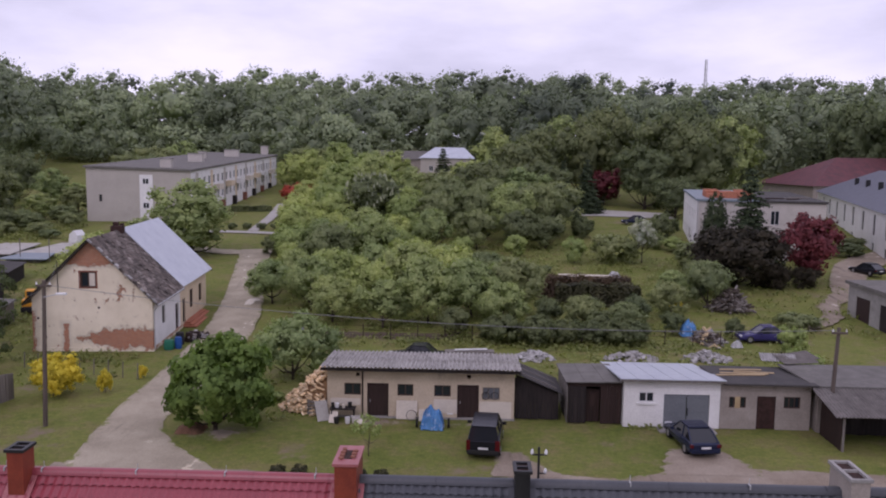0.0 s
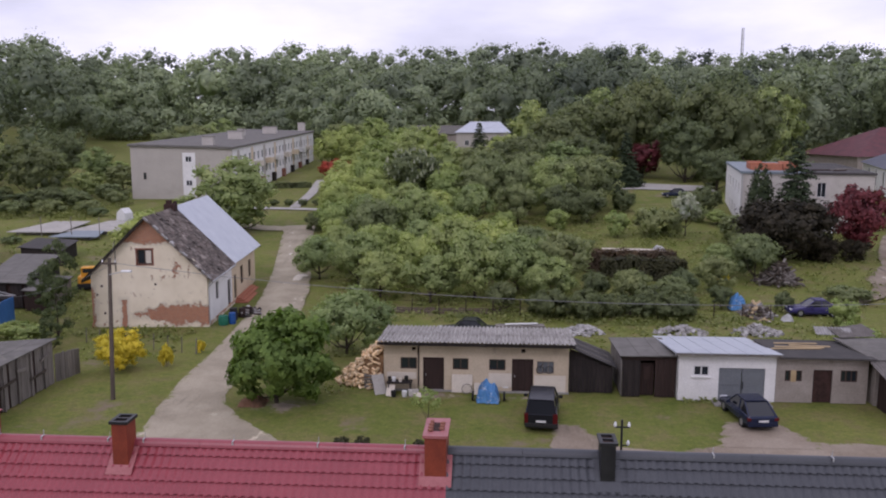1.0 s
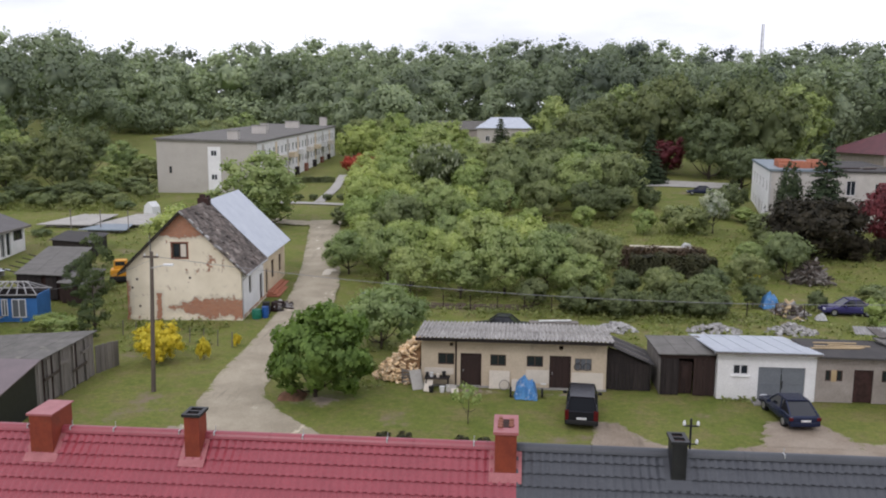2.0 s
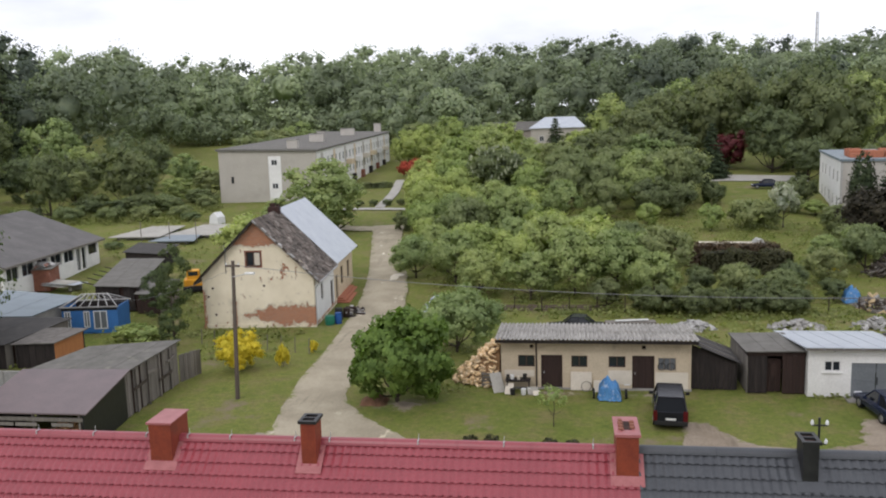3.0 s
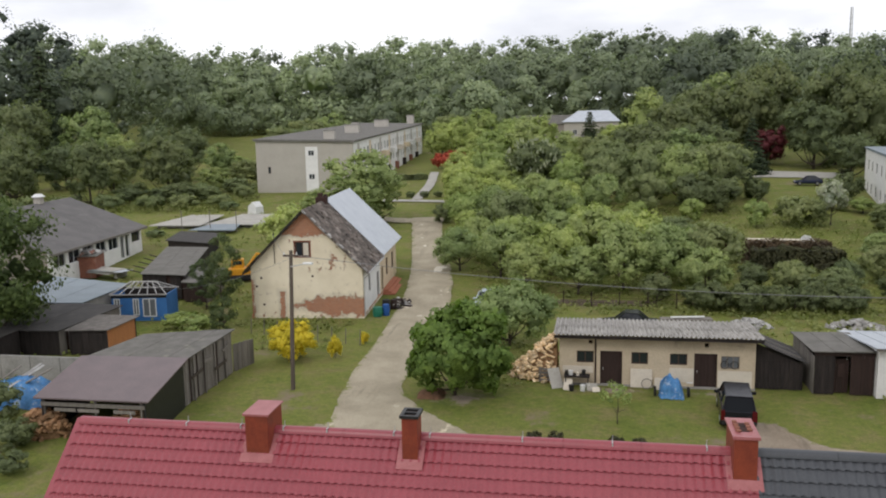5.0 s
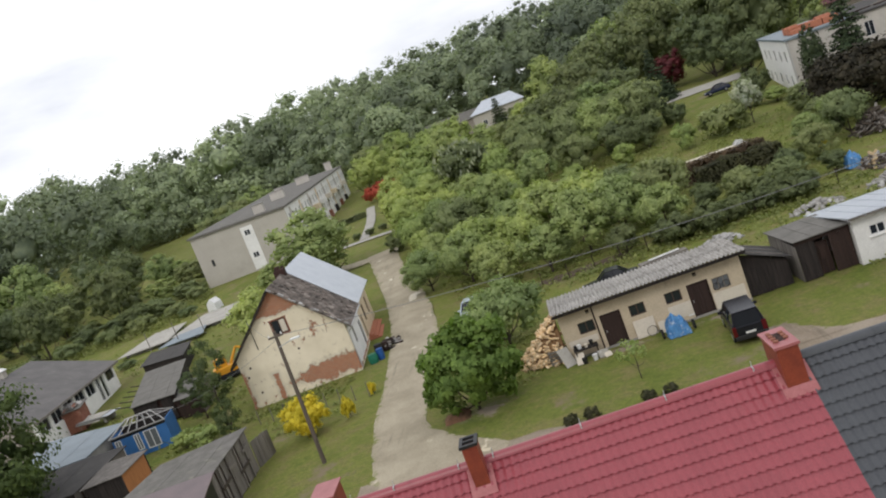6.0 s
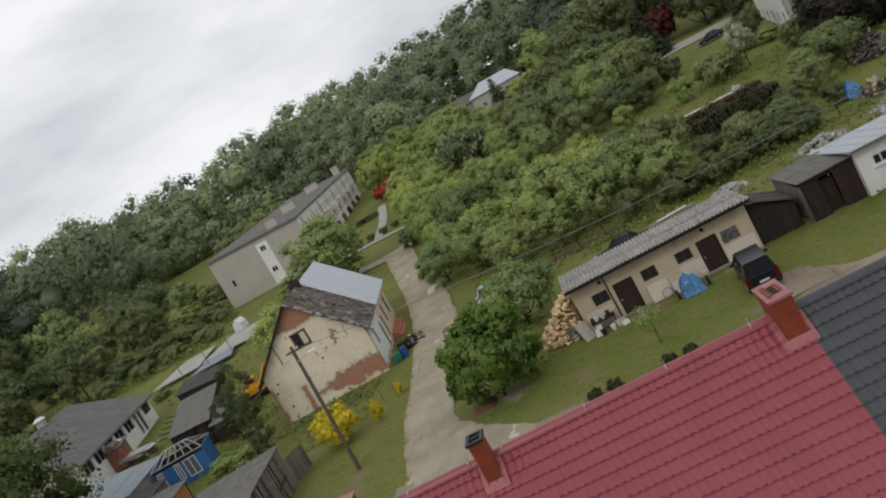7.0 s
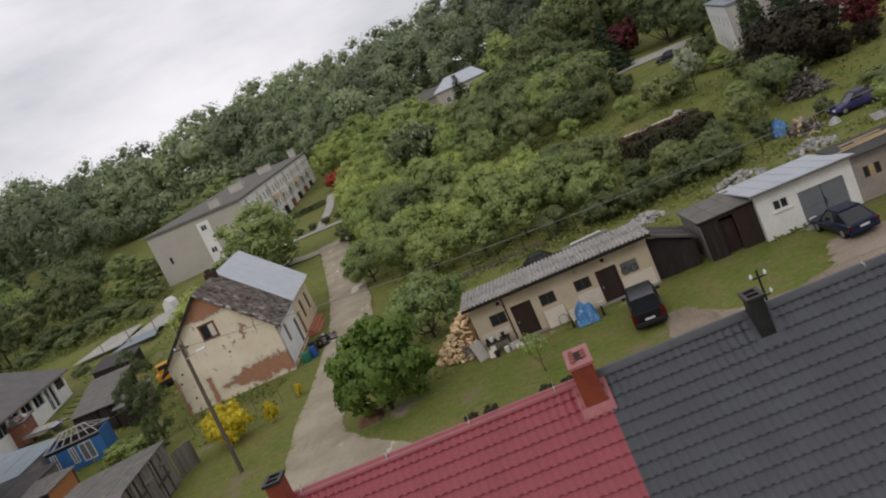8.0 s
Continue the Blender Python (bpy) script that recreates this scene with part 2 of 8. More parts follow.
M_PLASTER = surface("cream_plaster", (0.56, 0.47, 0.34), (0.47, 0.39, 0.28), 0.8, 0.92, 0.0, 0.25, 14.0, dirt=(0.30, 0.25, 0.19), dirt_at=(0.6, 0.76), dirt_scale=0.9)
M_PATCH = surface("fresh_plaster_patch", (0.66, 0.60, 0.50), (0.58, 0.52, 0.43), 1.0, 0.92, 0.0, 0.2, 16.0)
M_WHITE = surface("white_render", (0.78, 0.77, 0.74), (0.70, 0.69, 0.66), 0.9, 0.9, 0.0, 0.2, 16.0, dirt=(0.5, 0.47, 0.42), dirt_at=(0.66, 0.84))
M_BEIGE = surface("beige_block_wall", (0.34, 0.30, 0.26), (0.28, 0.245, 0.21), 1.3, 0.92, 0.0, 0.3, 14.0, dirt=(0.2, 0.17, 0.14), dirt_at=(0.58, 0.74))
M_CREAM = surface("cream_render", (0.66, 0.55, 0.38), (0.60, 0.49, 0.34), 1.0, 0.9, 0.0, 0.2, 15.0)
M_RUIN = ruined_plaster()
M_GREYREND = surface("grey_render", (0.45, 0.42, 0.365), (0.41, 0.38, 0.33), 0.4, 0.92, 0.0, 0.15, 8.0, dirt=(0.36, 0.335, 0.29), dirt_at=(0.55, 0.75), dirt_scale=0.25)
M_BLOCK = surface("pale_grey_render", (0.50, 0.47, 0.42), (0.43, 0.40, 0.355), 0.7, 0.92, 0.0, 0.2, 10.0, dirt=(0.36, 0.33, 0.29), dirt_at=(0.58, 0.76), dirt_scale=0.4)
M_CONCRETE = surface("old_concrete", (0.33, 0.315, 0.29), (0.25, 0.24, 0.22), 1.0, 0.92, 0.0, 0.35, 12.0, dirt=(0.17, 0.165, 0.15), dirt_at=(0.55, 0.72))
M_BRICK = surface("weathered_brick", (0.27, 0.115, 0.075), (0.2, 0.08, 0.055), 2.5, 0.92, 0.0, 0.4, 18.0, dirt=(0.33, 0.28, 0.24), dirt_at=(0.58, 0.7), dirt_scale=1.5)
M_ASBESTOS = surface("lichened_fibre_cement", (0.42, 0.40, 0.37), (0.27, 0.255, 0.23), 1.8, 0.95, 0.0, 0.4, 22.0, dirt=(0.075, 0.066, 0.055), dirt_at=(0.56, 0.68), dirt_scale=1.6, stretch=(5.0, 0.7, 1.0), vary=0.2)
M_FELT = surface("mossy_roofing_felt", (0.165, 0.155, 0.14), (0.12, 0.115, 0.10), 1.1, 0.95, 0.0, 0.35, 16.0, dirt=(0.22, 0.21, 0.17), dirt_at=(0.58, 0.72), dirt_scale=1.2)
M_BLUE_SHEET = surface("dull_blue_sheet", (0.21, 0.25, 0.275), (0.175, 0.21, 0.23), 0.8, 0.5, 0.1, 0.08, 12.0, dirt=(0.2, 0.21, 0.22), dirt_at=(0.6, 0.78))
M_OLD_CORR = surface("dark_mossy_corrugated", (0.17, 0.155, 0.14), (0.11, 0.10, 0.09), 1.5, 0.95, 0.0, 0.4, 18.0, dirt=(0.24, 0.22, 0.2), dirt_at=(0.58, 0.72), dirt_scale=1.6, vary=0.2)
M_HALL_ROOF = surface("worn_grey_hall_roof", (0.15, 0.14, 0.135), (0.115, 0.11, 0.105), 0.5, 0.9, 0.0, 0.3, 9.0, dirt=(0.19, 0.18, 0.17), dirt_at=(0.58, 0.75))
M_FELT_DARK = surface("dark_roofing_felt", (0.07, 0.065, 0.06), (0.05, 0.047, 0.045), 1.2, 0.92, 0.0, 0.3, 16.0, dirt=(0.11, 0.105, 0.09), dirt_at=(0.6, 0.75))
M_PALE_SHEET = surface("pale_zinc_sheet", (0.50, 0.53, 0.56), (0.43, 0.46, 0.50), 0.8, 0.42, 0.25, 0.08, 12.0, dirt=(0.36, 0.38, 0.4), dirt_at=(0.62, 0.8))
M_PURPLE_SHEET = surface("mauve_brown_sheet", (0.165, 0.125, 0.125), (0.135, 0.105, 0.105), 0.8, 0.5, 0.1, 0.1, 14.0)
M_OLD_TILE = surface("old_mossy_roof", (0.165, 0.135, 0.115), (0.085, 0.072, 0.062), 0.9, 0.95, 0.0, 0.5, 10.0, dirt=(0.31, 0.27, 0.235), dirt_at=(0.54, 0.66), dirt_scale=1.1, vary=0.55)
M_DARK_WOOD = surface("tarred_boards", (0.018, 0.015, 0.014), (0.036, 0.028, 0.025), 2.0, 0.85, 0.0, 0.4, 24.0, stretch=(4, 4, 0.5), vary=0.4)
M_BROWN_WOOD = surface("brown_door_boards", (0.045, 0.026, 0.021), (0.03, 0.019, 0.016), 2.0, 0.8, 0.0, 0.35, 24.0, stretch=(4, 4, 0.5), vary=0.2)
M_GREY_WOOD = surface("silvered_boards", (0.21, 0.19, 0.165), (0.15, 0.135, 0.118), 2.0, 0.9, 0.0, 0.4, 24.0, stretch=(4, 4, 0.4), vary=0.4)
M_PALE_WOOD = surface("fresh_sawn_planks", (0.46, 0.35, 0.2), (0.38, 0.28, 0.15), 2.0, 0.8, 0.0, 0.3, 20.0)
M_LOG = surface("split_firewood", (0.78, 0.60, 0.36), (0.56, 0.35, 0.16), 5.0, 0.85, 0.0, 0.4, 30.0, dirt=(0.82, 0.70, 0.50), dirt_at=(0.5, 0.62), dirt_scale=4.0, vary=0.6)
M_LOG_OLD = surface("seasoned_firewood", (0.33, 0.19, 0.095), (0.22, 0.12, 0.06), 5.0, 0.88, 0.0, 0.4, 30.0, dirt=(0.42, 0.28, 0.16), dirt_at=(0.55, 0.66), dirt_scale=4.0, vary=0.6)
# Dark brown heap core: the shade between logs is put into this colour.
M_LOG_SHADE = surface("firewood_gap_shade", (0.30, 0.18, 0.085), (0.16, 0.09, 0.045), 6.0, 0.9, 0.0, 0.8, 9.0)
M_BARK = surface("tree_bark", (0.085, 0.067, 0.05), (0.05, 0.04, 0.032), 4.0, 0.95, 0.0, 0.6, 20.0, stretch=(3, 3, 0.6))
M_POLE = surface("weathered_pole_timber", (0.13, 0.105, 0.085), (0.09, 0.073, 0.06), 3.0, 0.9, 0.0, 0.4, 24.0, stretch=(4, 4, 0.3))
M_GREY_DOOR = surface("grey_painted_steel", (0.17, 0.185, 0.195), (0.15, 0.162, 0.17), 1.0, 0.55, 0.0, 0.08, 14.0)
# The pale third tone is no dirt: it paints highlights on the folds.
M_TARP = surface("blue_tarpaulin", (0.18, 0.46, 0.80), (0.10, 0.31, 0.64), 2.4, 0.35, 0.0, 0.5, 7.0, dirt=(0.55, 0.68, 0.82), dirt_at=(0.55, 0.62), dirt_scale=2.2)
M_BLUE_PAINT = surface("blue_painted_board", (0.05, 0.17, 0.42), (0.04, 0.14, 0.36), 1.5, 0.6, 0.0, 0.15, 18.0)
M_WHITE_PAINT = plain("white_paint", (0.74, 0.74, 0.72), 0.5)
M_BROWN_FRAME = plain("brown_window_frame", (0.07, 0.042, 0.03), 0.6)
M_GLASS = glass_dark("dark_window_glass")
M_CAR_GLASS = glass_dark("tinted_car_glass", (0.015, 0.017, 0.02))
M_PALE_GLASS = glass_dark("sky_lit_glass", (0.14, 0.15, 0.16))
M_BLACK_CAR = plain("black_car_paint", (0.012, 0.013, 0.018), 0.22)
M_NAVY_CAR = plain("navy_car_paint", (0.012, 0.018, 0.045), 0.22)
M_PURPLE_CAR = plain("violet_car_paint", (0.04, 0.035, 0.12), 0.25)
M_WHITE_CAR = plain("white_car_paint", (0.75, 0.75, 0.75), 0.25)
M_SILVER_CAR = plain("silver_car_paint", (0.5, 0.56, 0.62), 0.3, 0.2)
M_TYRE = plain("tyre_rubber", (0.018, 0.018, 0.018), 0.9)
M_RIM = plain("alloy_rim", (0.4, 0.4, 0.41), 0.35, 0.7)
M_TAIL = plain("red_lamp_lens", (0.09, 0.006, 0.008), 0.2)
M_LAMP = plain("clear_lamp_lens", (0.65, 0.66, 0.68), 0.12)
M_PLATE = plain("plain_plate", (0.7, 0.7, 0.68), 0.4)
M_BLACK_PLASTIC = plain("black_plastic", (0.02, 0.02, 0.02), 0.6)
M_TERRACOTTA = surface("terracotta_paving", (0.42, 0.16, 0.09), (0.34, 0.13, 0.075), 3.0, 0.85)
M_ORANGE = surface("orange_machine_paint", (0.68, 0.34, 0.02), (0.58, 0.26, 0.02), 2.0, 0.5, dirt=(0.25, 0.12, 0.04), dirt_at=(0.6, 0.75))
M_ORANGE_BOARD = surface("orange_stained_board", (0.45, 0.19, 0.07), (0.36, 0.15, 0.06), 2.0, 0.75, stretch=(4, 4, 0.5))
M_GREEN_PLASTIC = plain("green_plastic", (0.02, 0.16, 0.10), 0.45)
M_BLUE_PLASTIC = plain("blue_plastic", (0.02, 0.09, 0.30), 0.45)
M_PORCELAIN = plain("white_porcelain", (0.75, 0.75, 0.73), 0.25)
M_PALE_STONE = surface("pale_rubble", (0.42, 0.41, 0.39), (0.30, 0.29, 0.275), 2.5, 0.92, 0.0, 0.4, 14.0, vary=0.5)
M_SLAB = surface("pale_slabs", (0.42, 0.40, 0.355), (0.33, 0.315, 0.28), 0.5, 0.92, 0.0, 0.3, 8.0, dirt=(0.27, 0.26, 0.22), dirt_at=(0.55, 0.7))
M_CABLE = plain("weathered_cable", (0.26, 0.26, 0.26), 0.7)
M_SOIL = surface("tilled_soil", (0.11, 0.08, 0.055), (0.075, 0.057, 0.04), 1.2, 0.95, 0.0, 0.6, 10.0)

L_MID = foliage("orchard_leaves", (0.250, 0.315, 0.130), (0.405, 0.468, 0.222))
L_DARK = foliage("dark_leaves", (0.122, 0.152, 0.080), (0.222, 0.260, 0.132))
L_DEEP = foliage("deep_shade_leaves", (0.060, 0.095, 0.032), (0.130, 0.180, 0.066))
L_FEATHER = foliage("feathery_dark_leaves", (0.065, 0.092, 0.042), (0.15, 0.19, 0.085))
L_BRIGHT = foliage("young_leaves", (0.300, 0.375, 0.128), (0.460, 0.522, 0.222))
L_FRESH = foliage("lawn_tree_leaves", (0.098, 0.165, 0.040), (0.200, 0.300, 0.078))
L_OLIVE = foliage("olive_leaves", (0.190, 0.230, 0.110), (0.300, 0.340, 0.175))
L_GRASS = foliage("long_grass", (0.150, 0.185, 0.060), (0.265, 0.285, 0.115))
L_YELLOW = foliage("yellow_blossom", (0.600, 0.470, 0.020), (0.880, 0.740, 0.085), 0.1)
L_RED = foliage("red_maple_leaves", (0.095, 0.020, 0.026), (0.190, 0.042, 0.050), 0.1, 0.2)
L_SCARLET = foliage("scarlet_leaves", (0.36, 0.05, 0.03), (0.52, 0.10, 0.06), 0.1, 0.2)
L_CONIFER = foliage("conifer_needles", (0.030, 0.046, 0.026), (0.066, 0.088, 0.046), 0.3, 0.1, gloss=0.12)
L_PLUM = foliage("dark_plum_leaves", (0.026, 0.024, 0.017), (0.055, 0.046, 0.030), 0.1, 0.15, gloss=0.12)
L_BRONZE = foliage("bronze_hedge_leaves", (0.085, 0.058, 0.040), (0.165, 0.110, 0.070), 0.2)
L_HEDGE = foliage("dark_hedge_leaves", (0.055, 0.060, 0.034), (0.115, 0.112, 0.062), 0.2, gloss=0.2)
L_BLOSSOM = foliage("white_blossom", (0.30, 0.35, 0.22), (0.62, 0.62, 0.56), 0.05)
L_CANDLE = foliage("pale_chestnut_bloom", (0.30, 0.33, 0.24), (0.48, 0.50, 0.38), 0.05)
# Bluer, greyer greens: some distance haze is mixed into this leaf colour.
L_WOOD = foliage("hazy_woodland_leaves", (0.092, 0.117, 0.096), (0.400, 0.465, 0.290), 0.0, 0.35, tone=True)


# ---------------------------------------------------------------- building blocks
def thing(name, loc=(0, 0, 0), turn=0.0, label="", category="", group="", kind=""):
    ob = new(name)
    ob.matrix_basis = pose(*loc, 0, 0, turn)
    return tagged(ob, label, category, group, kind)


def mesh_of(bm, material, smooth=False):
    me = bpy.data.meshes.new("mesh")
    bmesh.ops.recalc_face_normals(bm, faces=bm.faces)
    bm.to_mesh(me)
    bm.free()
    me.materials.append(material)
    if smooth:
        me.shade_smooth()
    return me


def part(name, bm, material, parent, label="", smooth=False):
    ob = new(name, mesh_of(bm, material, smooth))
    ob.parent = parent
    if label:
        ob["label"] = label
    return ob


def single(name, bm, material, loc=(0, 0, 0), turn=0.0, label="", category="", group="", kind="", smooth=False):
    ob = new(name, mesh_of(bm, material, smooth))
    ob.matrix_basis = pose(*loc, 0, 0, turn)
    return tagged(ob, label, category, group, kind)


def bx(bm, x0, x1, y0, y1, z0, z1, m=None):
    c = [(x, y, z) for z in (z0, z1) for y in (y0, y1) for x in (x0, x1)]
    v = [bm.verts.new(m @ Vector(p) if m else p) for p in c]
    for f in ((0, 2, 3, 1), (4, 5, 7, 6), (0, 1, 5, 4), (2, 6, 7, 3), (0, 4, 6, 2), (1, 3, 7, 5)):
        bm.faces.new([v[i] for i in f])
    return v


def soft_box(x0, x1, y0, y1, z0, z1, r=0.02):
    bm = bmesh.new()
    bx(bm, x0, x1, y0, y1, z0, z1)
    bmesh.ops.bevel(bm, geom=bm.edges[:], offset=r, segments=2, affect="EDGES", profile=0.6)
    return bm


def box(x0, x1, y0, y1, z0, z1, m=None):
    bm = bmesh.new()
    bx(bm, x0, x1, y0, y1, z0, z1, m)
    return bm


def prism(bm, pts, vec):
    """A polygon pushed along a way."""
    a = [bm.verts.new(p) for p in pts]
    b = [bm.verts.new(Vector(p) + Vector(vec)) for p in pts]
    bm.faces.new(a)
    bm.faces.new(b[::-1])
    for i in range(len(a)):
        j = (i + 1) % len(a)
        bm.faces.new((a[i], b[i], b[j], a[j]))


def slab(bm, p0, p1, p2, p3, th):
    prism(bm, (p0, p1, p2, p3), (0, 0, -th))


def tube(bm, a, b, r0, r1=None, n=8):
    a, b, r1 = Vector(a), Vector(b), r0 if r1 is None else r1
    d = (b - a).normalized()
    u = d.orthogonal().normalized()
    w = d.cross(u)
    rings = [[bm.verts.new(p + (u * math.cos(k * math.tau / n) + w * math.sin(k * math.tau / n)) * r) for k in range(n)] for p, r in ((a, r0), (b, r1))]
    for k in range(n):
        j = (k + 1) % n
        bm.faces.new((rings[0][k], rings[0][j], rings[1][j], rings[1][k]))
    bm.faces.new(rings[0][::-1])
    bm.faces.new(rings[1])


def wall_with_holes(bm, x0, x1, y0, y1, z0, z1, holes=()):
    """A wall along x with its openings cut through."""
    xs = sorted({x0, x1, *[h[0] for h in holes], *[h[1] for h in holes]})
    zs = sorted({z0, z1, *[h[2] for h in holes], *[h[3] for h in holes]})
    made = {}

    def vert(i, k, y):
        if (i, k, y) not in made:
            made[i, k, y] = bm.verts.new((xs[i], y, zs[k]))
        return made[i, k, y]

    def solid(i, k):
        if not (0 <= i < len(xs) - 1 and 0 <= k < len(zs) - 1):
            return False
        cx, cz = (xs[i] + xs[i + 1]) / 2, (zs[k] + zs[k + 1]) / 2
        return not any(h[0] < cx < h[1] and h[2] < cz < h[3] for h in holes)
    for i in range(len(xs) - 1):
        for k in range(len(zs) - 1):
            if solid(i, k):
                for y in (y0, y1):
                    bm.faces.new((vert(i, k, y), vert(i + 1, k, y), vert(i + 1, k + 1, y), vert(i, k + 1, y)))
                for di, dk, p, q in ((-1, 0, (i, k), (i, k + 1)), (1, 0, (i + 1, k), (i + 1, k + 1)), (0, -1, (i, k), (i + 1, k)), (0, 1, (i, k + 1), (i + 1, k + 1))):
                    if not solid(i + di, k + dk):
                        bm.faces.new((vert(*p, y0), vert(*q, y0), vert(*q, y1), vert(*p, y1)))


def corrugated(bm, x0, x1, y0, y1, za, zb, pitch=0.18, amp=0.026, th=0.012, per=6):
    """A wavy sheet with its waves running along y, za at y0 and zb at y1."""
    n = max(2, int(round((x1 - x0) / pitch * per)))
    rows = []
    for y, z in ((y0, za), (y1, zb)):
        for off in (0, -th):
            rows.append([bm.verts.new((x0 + (x1 - x0) * i / n, y, z + off + amp * math.sin((x0 + (x1 - x0) * i / n) / pitch * math.tau))) for i in range(n + 1)])
    for i in range(n):
        bm.faces.new((rows[0][i], rows[0][i + 1], rows[2][i + 1], rows[2][i]))
        bm.faces.new((rows[1][i], rows[3][i], rows[3][i + 1], rows[1][i + 1]))
        bm.faces.new((rows[0][i], rows[1][i], rows[1][i + 1], rows[0][i + 1]))
        bm.faces.new((rows[2][i], rows[2][i + 1], rows[3][i + 1], rows[3][i]))


def window(parent, x0, x1, z0, z1, y, frame=None, pane=None, bars=1, m=None, depth=0.08, w=0.06, name="window"):
    """A window in a wall that faces -y: frame, mullions, pane behind them."""
    m = m or Matrix.Identity(4)
    bm = bmesh.new()
    bx(bm, x0, x1, y, y + depth, z1 - w, z1, m)
    bx(bm, x0, x1, y, y + depth, z0, z0 + w, m)
    bx(bm, x0, x0 + w, y, y + depth, z0 + w, z1 - w, m)
    bx(bm, x1 - w, x1, y, y + depth, z0 + w, z1 - w, m)
    for i in range(bars):
        c = x0 + (x1 - x0) * (i + 1) / (bars + 1)
        bx(bm, c - w / 2, c + w / 2, y + 0.005, y + depth - 0.005, z0 + w, z1 - w, m)
    bmesh.ops.remove_doubles(bm, verts=bm.verts, dist=0.0005)
    win = part(name, bm, frame or M_BROWN_FRAME, parent)
    pane_ob = part("pane", box(x0 + w * 0.8, x1 - w * 0.8, y + depth * 0.5, y + depth * 0.7, z0 + w * 0.8, z1 - w * 0.8, m), pane or M_GLASS, win)
    return win


def boards(parent, x0, x1, y0, y1, z0, z1, mat, width=0.16, seed=1, m=None, gap=0.012, lack=0.0, name="board"):
    """Upright boards side by side, a little uneven; each a part."""
    rnd, x = random.Random(seed), x0
    while x < x1 - 0.03:
        wdt = min(width * rnd.uniform(0.85, 1.15), x1 - x)
        if rnd.random() >= lack:
            part(name, box(x, x + wdt - gap, y0 + rnd.uniform(-0.012, 0.012), y1, z0 + rnd.uniform(0, 0.05), z1 - rnd.uniform(0, 0.05), m), mat, parent)
        x += wdt


def ground_z(x, y):
    """The lie of the land: level by the houses, rising gently to the woods."""
    if y < 72:
        z = 0.0
    elif y < 136:
        z = 0.047 * (y - 72)
    elif y < 250:
        z = 3.0 + 0.03 * (y - 136)
    elif y < 420:
        z = 6.42 + 0.075 * (y - 250)
    else:
        z = 19.2
    return z


# ---------------------------------------------------------------- ground and roads
def build_ground():
    xs = [-2500, -1200, -700] + [-480 + 10 * i for i in range(36)] + [-120 + 3 * i for i in range(61)] + [70 + 10 * i for i in range(36)] + [700, 1200, 2500]
    ys = [-900, -300, -100] + [-40 + 5 * i for i in range(12)] + [20 + 2 * i for i in range(66)] + [155 + 8 * i for i in range(34)] + [450, 600, 900, 1600, 2600]
    bm = bmesh.new()
    grid = []
    for y in ys:
        row = []
        for x in xs:
            rise = 0.05 * noise.noise((x * 0.12, y * 0.12, 0)) + (0.25 * noise.noise((x * 0.03, y * 0.03, 4)) if y > 74 else 0)
            row.append(bm.verts.new((x, y, ground_z(x, y) + min(0, rise) * 0.6 - (0.02 if y < 74 else 0.12))))
        grid.append(row)
    for j in range(len(ys) - 1):
        for i in range(len(xs) - 1):
            bm.faces.new((grid[j][i], grid[j][i + 1], grid[j + 1][i + 1], grid[j + 1][i]))
    return single("ground", bm, M_GRASS, label="patchy mown grass with bare earth spots", category="ground", kind="structure", smooth=True)


def smooth_line(pts, n):
    """n points along a curve through pts."""
    out, k = [], len(pts) - 1
    for i in range(n):
        s = i / (n - 1) * k
        j = min(int(s), k - 1)
        u = s - j
        p = [Vector(pts[max(0, min(k, j + d))]) for d in (-1, 0, 1, 2)]
        out.append(0.5 * (2 * p[1] + (p[2] - p[0]) * u + (2 * p[0] - 5 * p[1] + 4 * p[2] - p[3]) * u * u + (3 * p[1] - p[0] - 3 * p[2] + p[3]) * u ** 3))
    return out


def strip(name, left, right, mat, label, category, lift=0.03, n=90, ragged=0.25, seed=3.0, across=8, fade=False):
    """A road surface between two edges, with ragged borders."""
    a, b = smooth_line(left, n), smooth_line(right, n)
    bm = bmesh.new()
    rim = bm.verts.layers.float.new("rim")
    rows = []
    for i in range(n):
        way = (b[i] - a[i]).normalized()
        p = a[i] + way * ragged * noise.noise((i * 0.45, seed, 0))
        q = b[i] + way * ragged * noise.noise((i * 0.45, seed, 9))
        rows.append([bm.verts.new((*(p.lerp(q, k / across)), ground_z(0, p.lerp(q, k / across)[1]) + lift * (0.4 if k in (0, across) else 1.0))) for k in range(across + 1)])
        for k, v in enumerate(rows[-1]):
            inward = min(k, across - k) / across * (q - p).length
            if fade:
                inward = min(inward, (n - 1 - i) / (n - 1) * (a[-1] - a[0]).length)
            v[rim] = inward
    for i in range(n - 1):
        for k in range(across):
            bm.faces.new((rows[i][k], rows[i][k + 1], rows[i + 1][k + 1], rows[i + 1][k]))
    return single(name, bm, mat, label=label, category=category, kind="structure", smooth=True)


